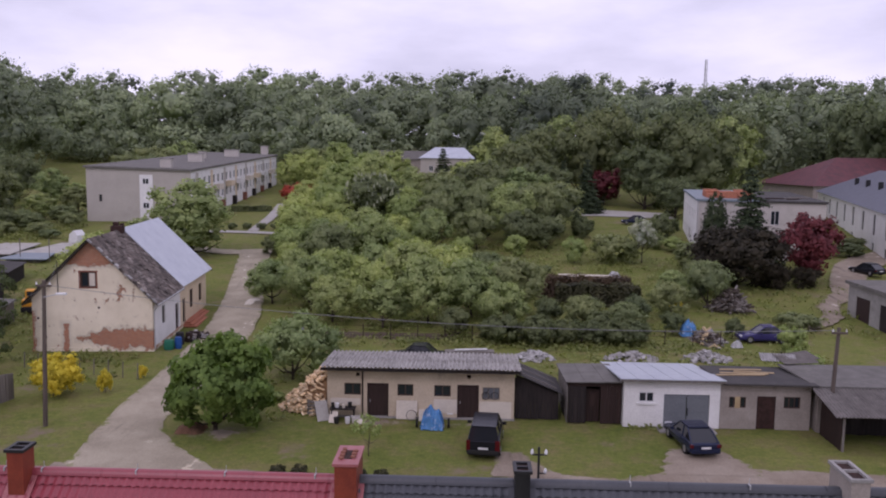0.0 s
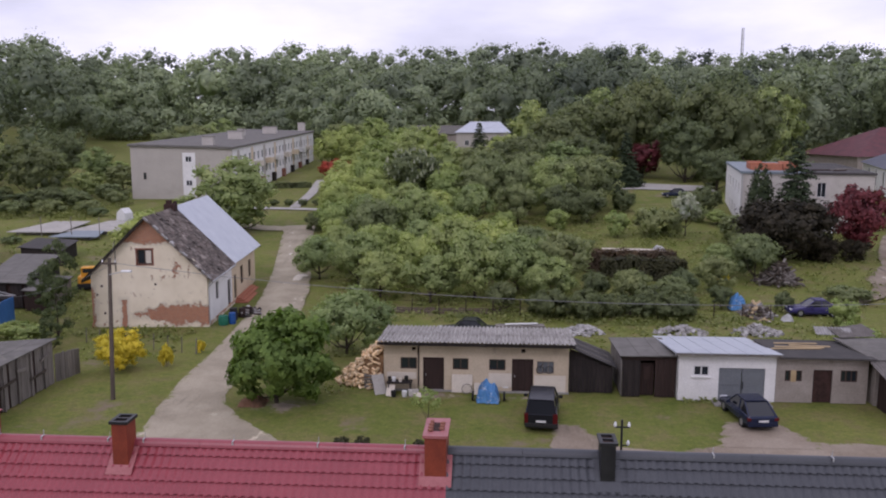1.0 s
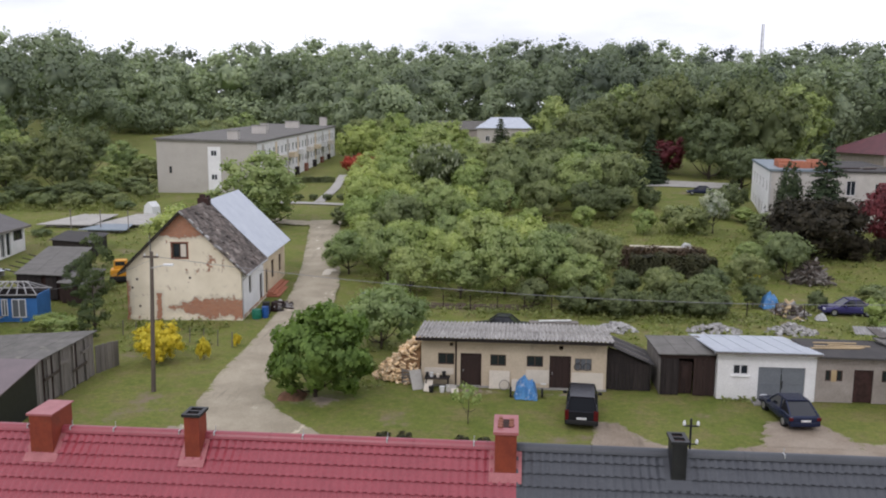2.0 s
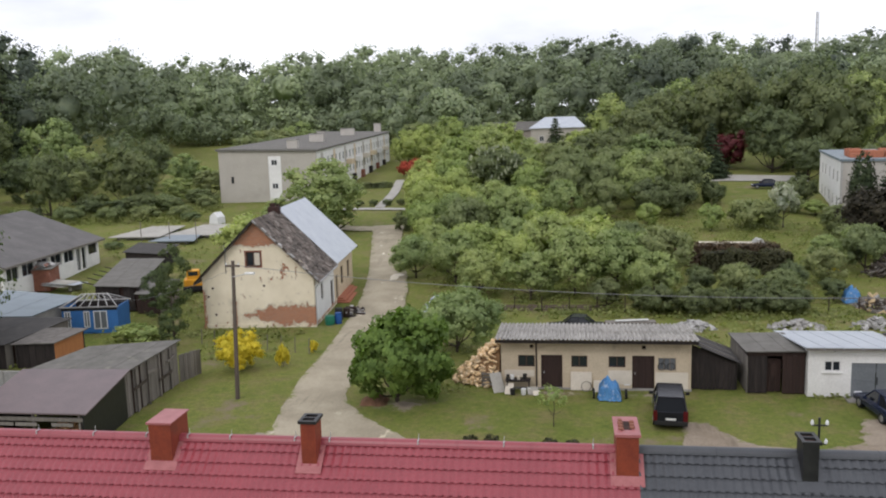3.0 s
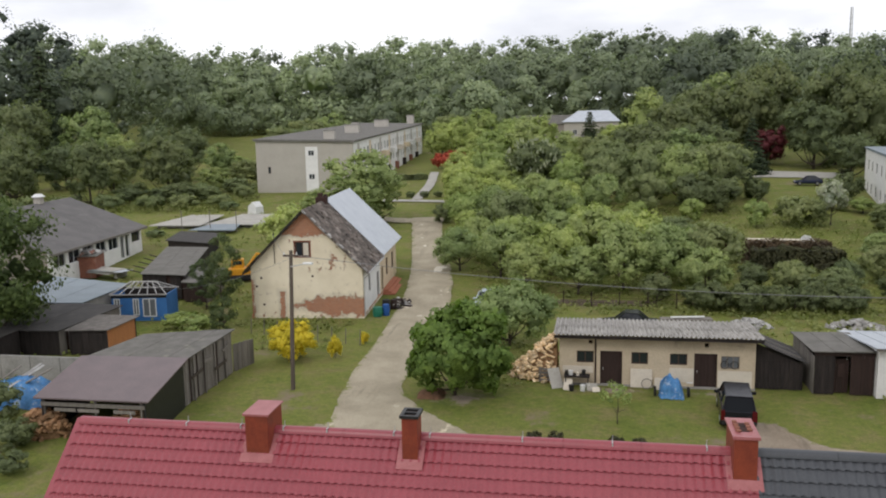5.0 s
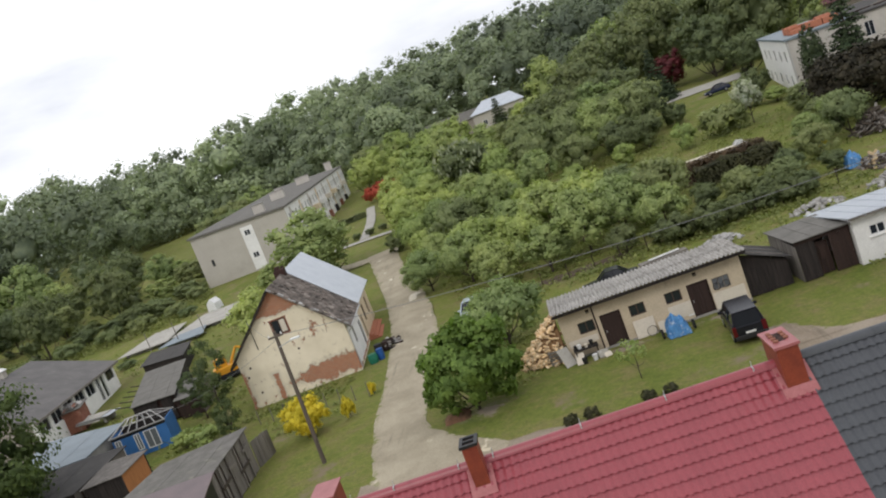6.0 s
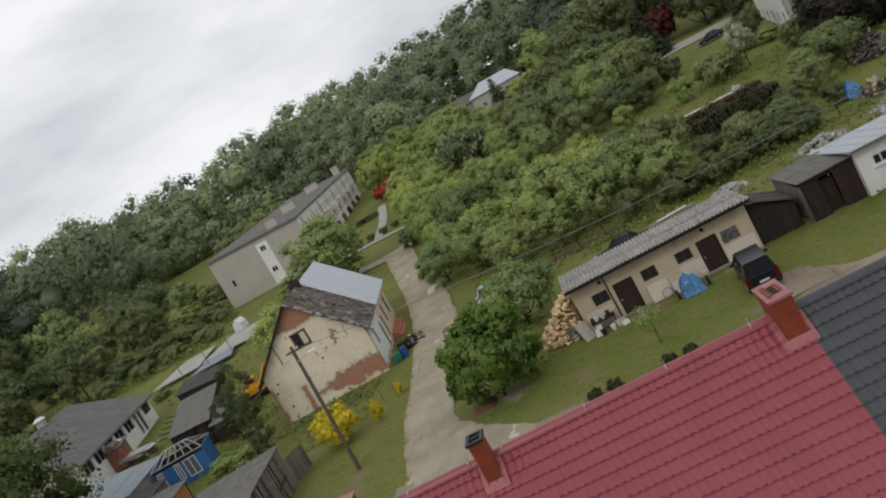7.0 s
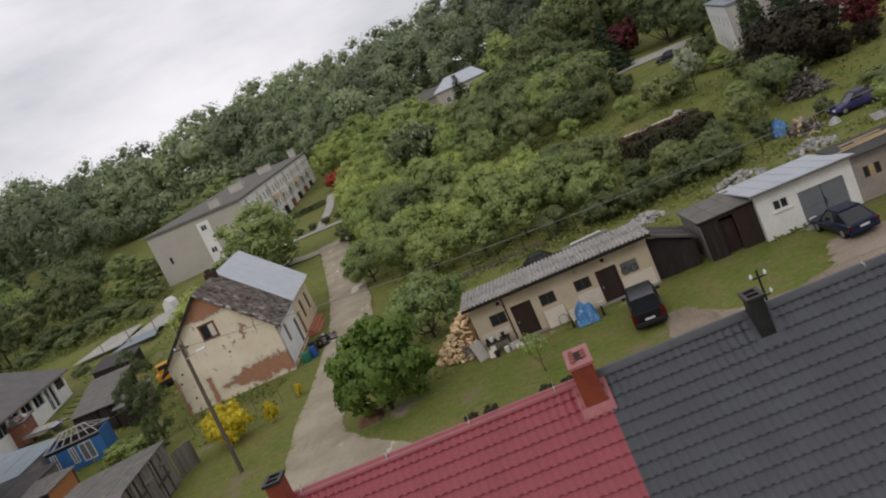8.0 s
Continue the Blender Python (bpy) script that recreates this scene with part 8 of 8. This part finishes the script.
for k, (x, y, w, h, tilt, tz, mm) in enumerate(((-7.0, 48.3, 0.75, 1.25, -34, 28, M_SLAB), (-6.45, 48.0, 0.5, 0.7, -30, -12, M_PATCH), (-5.0, 48.05, 0.6, 0.45, -14, 6, M_SLAB), (-4.75, 47.9, 0.45, 0.3, -40, 20, M_PATCH), (-2.15, 49.0, 1.25, 1.1, -8, 0, M_PATCH), (-0.95, 48.7, 0.9, 0.7, -10, 4, M_PATCH))):
    ob = single("panel", soft_box(-w / 2, w / 2, -0.02, 0.02, 0, h, 0.008), mm, (x, y, 0.0), tz, "pale board leaning by the shed wall", "board", "leaning boards")
    ob.rotation_euler.x = radians(tilt)
for k, (x, y, mm) in enumerate(((-5.55, 48.0, M_WHITE_PAINT), (-5.2, 48.25, M_PORCELAIN), (-6.2, 47.95, M_BLACK_PLASTIC))):
    bm = bmesh.new()
    tube(bm, (0, 0, 0.0), (0, 0, 0.36), 0.13, 0.17, 12)
    single("bucket", bm, mm, (x, y, 0.0), 0, ("white plastic bucket", "white enamel bucket", "black plastic bucket")[k] + " on the grass", "bucket", "buckets by the bench")
tarped = thing("covered_machine", (-0.55, 47.75, 0), 0, "garden machine under a bright blue tarpaulin", "tarpaulin")
tb = crumpled(0.66, 0.7, 1.3, 8.3, 26)
part("tarpaulin", tb, M_TARP, tarped, smooth=True)
for dx in (-0.9, 0.95):
    bm = bmesh.new()
    tube(bm, (dx - 0.06, -0.1, 0.28), (dx + 0.06, -0.1, 0.28), 0.28, 0.28, 14)
    part("wheel", bm, M_TYRE, tarped)
part("handle_bar", box(0.85, 1.2, 0.0, 0.06, 0.75, 0.81), M_WHITE_PAINT, tarped)


def hoop(bm, cx, cz, r, thick, n=18, m=6):
    g = [[bm.verts.new((cx + (r + thick * math.cos(q)) * math.cos(p), thick * math.sin(q), cz + (r + thick * math.cos(q)) * math.sin(p))) for q in [math.tau * j / m for j in range(m)]] for p in [math.tau * i / n for i in range(n)]]
    for i in range(n):
        for j in range(m):
            bm.faces.new((g[i][j], g[(i + 1) % n][j], g[(i + 1) % n][(j + 1) % m], g[i][(j + 1) % m]))


bm = bmesh.new()
hoop(bm, 0, 0.325, 0.3, 0.025)
single("bicycle_wheel", bm, M_GREY_WOOD, (-1.85, 48.75, 0.0), 10, "loose bicycle wheel leaning at the wall", "wheel")
bm = bmesh.new()
for cx in (2.55, 3.1):
    hoop(bm, cx, 1.5, 0.22, 0.02)
tube(bm, (2.55, 0, 1.6), (2.75, 0, 1.95), 0.02, 0.02, 5)
single("hanging_frame", bm, M_BLACK_PLASTIC, (0, 49.1, 0), 0, "old rusty wheel frame hung on the wall", "frame")


# ---------------------------------------------------------------- cars
def car(x, y, heading, length, width, height, paint, label, kind="hatch", z=None):
    s = thing("car", (x, y, ground_z(x, y) if z is None else z), heading, label, "car", "parked cars")
    L, W = length / 2, width / 2
    belt = height * 0.58
    if kind == "van":
        prof = ((-L, 0.42, belt * 0.98), (-L + 0.08, 0.26, belt + 0.02), (-L * 0.5, 0.22, belt + 0.02), (L * 0.3, 0.22, belt), (L * 0.62, 0.22, belt * 0.92), (L * 0.93, 0.26, belt * 0.78), (L, 0.4, belt * 0.6))
        cab0, cab1 = (-L + 0.06, L * 0.52), (-L + 0.24, L * 0.16)
    elif kind == "sedan":
        prof = ((-L, 0.42, belt * 0.92), (-L + 0.1, 0.26, belt * 1.02), (-L * 0.5, 0.22, belt * 1.03), (L * 0.3, 0.22, belt), (L * 0.5, 0.22, belt * 0.95), (L * 0.92, 0.26, belt * 0.8), (L, 0.4, belt * 0.6))
        cab0, cab1 = (-L * 0.66, L * 0.42), (-L * 0.36, L * 0.08)
    else:
        prof = ((-L, 0.42, belt * 0.94), (-L + 0.1, 0.26, belt * 1.04), (-L * 0.5, 0.22, belt * 1.03), (L * 0.3, 0.22, belt), (L * 0.5, 0.22, belt * 0.95), (L * 0.92, 0.26, belt * 0.8), (L, 0.4, belt * 0.6))
        cab0, cab1 = (-L * 0.94, L * 0.42), (-L * 0.5, L * 0.06)
    bm = bmesh.new()
    prev = None
    for py, zl, zt in prof:
        e = 0.9 if py in (prof[0][0], prof[-1][0]) else 1.0
        half = ((W * 0.88 * e, zl), (W * e, zl + 0.16), (W * 1.0 * e, zl + (zt - zl) * 0.62), (W * 0.95 * e, zt - 0.05), (W * 0.86 * e, zt))
        ring = [bm.verts.new((a, py, b)) for a, b in half] + [bm.verts.new((-a, py, b)) for a, b in half[::-1]]
        if prev:
            for k in range(10):
                bm.faces.new((prev[k], prev[(k + 1) % 10], ring[(k + 1) % 10], ring[k]))
        else:
            bm.faces.new(ring)
        prev = ring
    bm.faces.new(prev[::-1])
    part("body", bm, paint, s)
    wb, wt = W * 0.88, W * 0.72
    b = [(-wb, cab0[0], belt), (wb, cab0[0], belt), (wb, cab0[1], belt * 0.97), (-wb, cab0[1], belt * 0.97)]
    t = [(-wt, cab1[0], height - 0.07), (wt, cab1[0], height - 0.07), (wt, cab1[1], height - 0.06), (-wt, cab1[1], height - 0.06)]
    for k, pane_name in enumerate(("rear_window", "side_window", "windscreen", "side_window")):
        bm = bmesh.new()
        inward = -((Vector(b[k]) + Vector(b[(k + 1) % 4])) / 2 - Vector((0, (cab0[0] + cab0[1]) / 2, belt))).normalized() * 0.03
        prism(bm, (b[k], b[(k + 1) % 4], t[(k + 1) % 4], t[k]), inward)
        part(pane_name, bm, M_CAR_GLASS, s)
    bm = bmesh.new()
    bx(bm, -wt - 0.02, wt + 0.02, cab1[0] - 0.03, cab1[1] + 0.03, height - 0.085, height)
    bmesh.ops.bevel(bm, geom=bm.edges[:], offset=0.035, segments=2, affect="EDGES")
    part("roof", bm, paint, s)
    for k in range(4):
        bm = bmesh.new()
        p, q = Vector(b[k]) * 1.0, Vector(t[k]) * 1.0
        tube(bm, p * 1.005, q * 1.005, 0.05, 0.04, 6)
        part("pillar", bm, paint, s)
    for sx in (-1, 1):
        bm = bmesh.new()
        tube(bm, (sx * wb * 1.0, (cab0[0] + cab0[1]) / 2 - 0.1, belt), (sx * wt * 1.01, (cab1[0] + cab1[1]) / 2 - 0.05, height - 0.07), 0.04, 0.035, 6)
        part("pillar", bm, paint, s)
        part("mirror", soft_box(sx * W * 1.0 - 0.02 if sx > 0 else -W - 0.2, W + 0.2 if sx > 0 else -W + 0.02, cab0[1] - 0.5, cab0[1] - 0.36, belt - 0.02, belt + 0.13, 0.03), paint, s)
        tall = 0.55 if kind == "van" else 0.17
        part("tail_light", soft_box(sx * W * 0.86 - 0.13, sx * W * 0.86 + 0.02 * sx + 0.1, -L - 0.015, -L + 0.1, belt * 0.9 - tall * 0.7, belt * 0.9 + tall * 0.3, 0.02), M_TAIL, s)
        part("headlight", soft_box(sx * W * 0.68 - 0.2, sx * W * 0.68 + 0.2, L - 0.14, L + 0.0, 0.52, 0.68, 0.03), M_LAMP, s)
        for fy in (-L * 0.6, L * 0.62):
            bm = bmesh.new()
            tube(bm, (sx * (W - 0.2), fy, 0.31), (sx * (W + 0.005), fy, 0.31), 0.31, 0.31, 18)
            wheel = part("wheel", bm, M_TYRE, s)
            bm = bmesh.new()
            tube(bm, (sx * (W - 0.02), fy, 0.31), (sx * (W + 0.015), fy, 0.31), 0.2, 0.18, 14)
            part("rim", bm, M_RIM, wheel)
    part("rear_bumper", soft_box(-W * 0.94, W * 0.94, -L - 0.05, -L + 0.12, 0.32, 0.56, 0.04), M_BLACK_PLASTIC if kind == "van" else paint, s)
    part("front_bumper", soft_box(-W * 0.94, W * 0.94, L - 0.14, L + 0.04, 0.28, 0.52, 0.04), paint, s)
    part("number_plate", soft_box(-0.26, 0.26, -L - 0.065, -L - 0.045, 0.62 if kind == "van" else 0.58, 0.73 if kind == "van" else 0.69, 0.004), M_PLATE, s)
    return s


car(2.5, 44.75, -5.0, 4.5, 1.76, 1.78, M_BLACK_CAR, "black minivan parked on the grass by the shed", "van")
car(13.85, 45.6, 6.0, 4.25, 1.7, 1.42, M_NAVY_CAR, "dark navy liftback parked before the white garage")
car(26.9, 72.0, 89.0, 4.4, 1.72, 1.42, M_PURPLE_CAR, "violet-blue sedan standing in the rear yard", "sedan")
car(26.6, 176.0, 60.0, 4.2, 1.7, 1.6, M_WHITE_CAR, "white car at the edge of the parking place", "van")
car(30.5, 148.5, 85.0, 4.4, 1.75, 1.5, M_NAVY_CAR, "dark blue car parked on the meadow edge")
car(-13.7, 68.6, 172.0, 4.3, 1.7, 1.45, M_SILVER_CAR, "silver car half hidden behind the trees")
car(-2.4, 62.2, 84.0, 4.4, 1.75, 1.5, M_BLACK_CAR, "black car parked behind the utility shed", "sedan")
car(50.4, 104.0, 20.0, 4.3, 1.72, 1.45, M_BLACK_CAR, "black car parked near the villa drive")

# ---------------------------------------------------------------- poles, cable, lamps
def utility_pole(x, y, h, lean, label, lamp=True, base=0.0):
    s = thing("utility_pole", (x, y, base), 0, label, "utility pole", "utility poles")
    bm = bmesh.new()
    tube(bm, (0, 0, -0.2), (lean, 0, h), 0.14, 0.1, 12)
    part("shaft", bm, M_POLE, s)
    part("cross_arm", soft_box(lean - 0.45, lean + 0.45, -0.16, -0.06, h - 0.35, h - 0.23, 0.01), M_POLE, s)
    for dx in (-0.38, 0.38):
        bm = bmesh.new()
        tube(bm, (lean + dx, -0.11, h - 0.225), (lean + dx, -0.11, h - 0.08), 0.05, 0.03, 10)
        part("insulator", bm, M_PORCELAIN, s)
    if lamp:
        bm = bmesh.new()
        tube(bm, (lean * 0.9, -0.1, h - 0.95), (lean * 0.9 + 0.95, -0.35, h - 0.72), 0.03, 0.025, 8)
        arm = part("lamp_arm", bm, M_BRACKET, s)
        part("lamp_head", soft_box(lean * 0.9 + 0.85, lean * 0.9 + 1.45, -0.45, -0.22, h - 0.76, h - 0.64, 0.04), M_PORCELAIN, arm)
    return s


utility_pole(-22.75, 46.35, 8.45, 0.28, "weathered timber pole with a street lamp arm")
utility_pole(22.25, 47.75, 6.35, 0.2, "short timber pole with insulators above the shelter", False)
bm = bmesh.new()
tube(bm, (0, 0, 0), (0, 0, 4.4), 0.05, 0.04, 8)
single("post", bm, M_POLE, (27.2, 50.6, 0), 0, "thin pole rising behind the rear shed", "post")


def cable(a, b, sag, r=0.009, label="slack black overhead cable"):
    cu = bpy.data.curves.new("cable", "CURVE")
    cu.dimensions, cu.bevel_depth, cu.bevel_resolution = "3D", r, 1
    sp = cu.splines.new("POLY")
    sp.points.add(24)
    for i, p in enumerate(sp.points):
        t = i / 24
        q = Vector(a).lerp(Vector(b), t)
        p.co = (q.x, q.y, q.z - sag * 4 * t * (1 - t), 1)
    cu.materials.append(M_CABLE)
    me = bpy.data.meshes.new_from_object(bpy.data.objects.new("tmp", cu))
    return tagged(new("cable", me), label, "cable", "overhead cables")


cable((-22.45, 46.3, 8.2), (22.4, 47.7, 6.2), 0.9, 0.016, "slack grey overhead cable")
cable((-22.45, 46.3, 8.0), (-40.0, 62.5, 2.4), 0.5)
cable((-22.5, 46.3, 7.9), (-30.3, 63.4, 6.9), 0.3)


def far_mast():
    s = thing("radio_mast", (437, 1600, 19.0), 0, "distant pale radio mast above the woods", "mast")
    for dx, dy in ((-3, -2), (3, -2), (0, 3)):
        bm = bmesh.new()
        tube(bm, (dx, dy, 0), (dx * 0.55, dy * 0.55, 167), 0.9, 0.7, 6)
        part("leg", bm, M_BRACKET, s)
    for k in range(15):
        part("brace", box(-3, 3, -1.5, 1.5, 8 + k * 10, 9 + k * 10), M_BRACKET, s)


far_mast()

# ---------------------------------------------------------------- garden and yard clutter
frame_bm = bmesh.new()
for k in range(5):
    bx(frame_bm, 12.1 + k * 1.2, 13.28 + k * 1.2, 97.8 - k * 0.1, 98.9 - k * 0.1, 1.15, 1.62)
single("cold_frame", frame_bm, M_PATCH, label="long low white cold frame in the garden", category="cold frame")
single("water_tank", crumpled(0.8, 0.6, 1.1, 5.5, 10), M_WHITE_PAINT, (18.6, 98.0, 1.2), 0, "white plastic sheet over a heap by the cold frame", "sheeting", smooth=True)
rubble(6.6, 64.4, 1.7, 1.1, 0.75, 90, (M_PALE_STONE,), "heap of pale broken concrete behind the sheds", 64, 0.25)
rubble(14.2, 64.8, 2.0, 1.1, 0.7, 90, (M_PALE_STONE, M_CONCRETE), "heap of grey rubble behind the garage", 65, 0.25)
rubble(20.2, 65.2, 1.9, 1.2, 0.8, 100, (M_PALE_STONE, M_PALE_STONE, M_CONCRETE), "heap of pale rubble beside the yard", 66, 0.26)
rubble(22.0, 71.6, 1.2, 2.4, 1.1, 110, (M_GREY_WOOD, M_PALE_STONE, M_BARK, M_PALE_WOOD), "heap of boards and roots in the yard", 67, 0.26, "scrap", 2.4)
rubble(27.6, 83.6, 1.8, 1.4, 2.2, 150, (M_GREY_WOOD, M_BARK, M_GREY_WOOD, M_POLE), "tall heap of grey branches", 68, 0.3, "brushwood", 3.2)
single("tarp", crumpled(0.7, 0.7, 1.5, 2.2), M_TARP, (20.9, 73.6, 0.05), 0, "faded blue tarpaulin on the scrap heap", "tarpaulin", smooth=True)
single("white_sack", crumpled(0.45, 0.35, 0.7, 6.2, 8), M_WHITE_PAINT, (23.9, 69.6, 0.0), 0, "white sack lying in the yard", "sack", smooth=True)
bm = soft_box(-1.2, 1.2, -0.1, 0.1, 0, 0.08, 0.01)
wp = single("plank", bm, M_WHITE_PAINT, (1.7, 60.5, 1.52), 10, "white plank lying across a stack behind the shed", "plank")
stack = thing("timber_stack", (1.6, 60.6, 0), 5, "dark stack of old boards behind the shed", "timber stack")
for k in range(7):
    part("board", soft_box(-1.8, 1.8, -0.5 + 0.02 * k, 0.4, 0.21 * k, 0.21 * k + 0.19, 0.01), M_DARK_WOOD if k % 2 else M_GREY_WOOD, stack)
for k, (x, y, mm, r, h, nm) in enumerate(((-22.2, 64.9, M_GREEN_PLASTIC, 0.42, 0.75, "green plastic tub"), (-21.6, 65.3, M_BLUE_PLASTIC, 0.3, 0.9, "blue plastic barrel"), (-21.9, 66.6, M_BLACK_PLASTIC, 0.35, 1.0, "black barrel"), (-21.5, 67.6, M_BROWN_WOOD, 0.3, 0.8, "rusty barrel"))):
    bm = bmesh.new()
    tube(bm, (0, 0, 0), (0, 0, h * 0.5), r * 0.9, r, 14)
    tube(bm, (0, 0, h * 0.5 + 0.002), (0, 0, h), r, r * 0.9, 14)
    single("barrel", bm, mm, (x, y, 0.0), 0, nm + " beside the cottage wall", "barrel", "barrels by the cottage")
rubble(-21.3, 68.6, 0.8, 1.5, 0.7, 40, (M_GREY_WOOD, M_DARK_WOOD, M_BROWN_WOOD, M_PALE_STONE), "old furniture and boards outside the cottage", 69, 0.3, "scrap", 1.7)
gfence = thing("wire_fence", (0, 0, 0), 0, "sagging garden fence of thin posts", "fence")
for k in range(9):
    bm = bmesh.new()
    fx, fy = -30.5 + k * 1.15, 58.6 - k * 0.3
    tube(bm, (fx, fy, 0), (fx + 0.05, fy, 1.15), 0.04, 0.035, 6)
    part("post", bm, M_GREY_WOOD, gfence)
ofence = thing("garden_fence", (0, 0, 0), 0, "rusty wire fence on thin posts along the orchard", "fence")
for k in range(17):
    bm = bmesh.new()
    tube(bm, (-14.25 + k * 2.3, 69.7, 0), (-14.25 + k * 2.3, 69.7, 1.35), 0.045, 0.045, 6)
    part("post", bm, M_BROWN_WOOD, ofence)
for zz in (0.4, 0.8, 1.2):
    bm = bmesh.new()
    tube(bm, (-14.25, 69.7, zz), (22.5, 69.7, zz), 0.012, 0.012, 5)
    part("wire", bm, M_BROWN_WOOD, ofence)
bm = bmesh.new()
nb = 30
bed = [[bm.verts.new((-14.5 + 15.0 * i / nb, 70.2 + j * 0.55 + 0.25 * noise.noise((i * 0.5, j, 3)), 0.03 + 0.05 * noise.noise((i * 0.9, j * 1.7, 1)))) for i in range(nb + 1)] for j in range(5)]
for j in range(4):
    for i in range(nb):
        bm.faces.new((bed[j][i], bed[j][i + 1], bed[j + 1][i + 1], bed[j + 1][i]))
single("soil_bed", bm, M_SOIL, label="dug brown soil bed below the fruit trees", category="soil bed", kind="structure", smooth=True)
M_RED_EARTH = surface("reddish_earth", (0.33, 0.185, 0.115), (0.25, 0.14, 0.088), 2.0, 0.95, 0.0, 0.6, 14.0, dirt=(0.12, 0.09, 0.05), dirt_at=(0.55, 0.7), dirt_scale=2.0)
single("soil_mound", crumpled(0.8, 0.65, 0.5, 3.7, 14), M_RED_EARTH, (-14.2, 46.1, -0.03), 0, "low mound of reddish earth under the chestnut", "soil mound", smooth=True)
put("bright_bush", -11.6, 52.4, 0.42, 30, 0.5, "low green bush on the lawn")
put("bright_bush", -10.8, 52.2, 0.36, 130, 0.45, "low green bush on the lawn")


# pale roofing sheets stacked beyond the blue hut
rnd = random.Random(31)
stack = thing("sheet_stack", (-54.6, 78.0, ground_z(-54.6, 78.0)), -8, "untidy stack of pale roofing sheets on blocks", "roofing sheets")
part("block", soft_box(-2.2, -1.8, -0.8, 0.8, 0, 0.5, 0.03), M_CONCRETE, stack)
part("block", soft_box(1.8, 2.2, -0.8, 0.8, 0, 0.5, 0.03), M_CONCRETE, stack)
for k in range(5):
    sh = part("sheet", soft_box(-2.6, 2.6, -0.9, 0.9, 0, 0.05, 0.01), M_PALE_SHEET if k % 2 else M_SLAB, stack)
    sh.matrix_basis = pose(rnd.uniform(-0.6, 0.6), rnd.uniform(-0.4, 0.4), 0.52 + 0.075 * k, rnd.uniform(-1.2, 1.2), rnd.uniform(-0.6, 0.6), rnd.uniform(-12, 12))
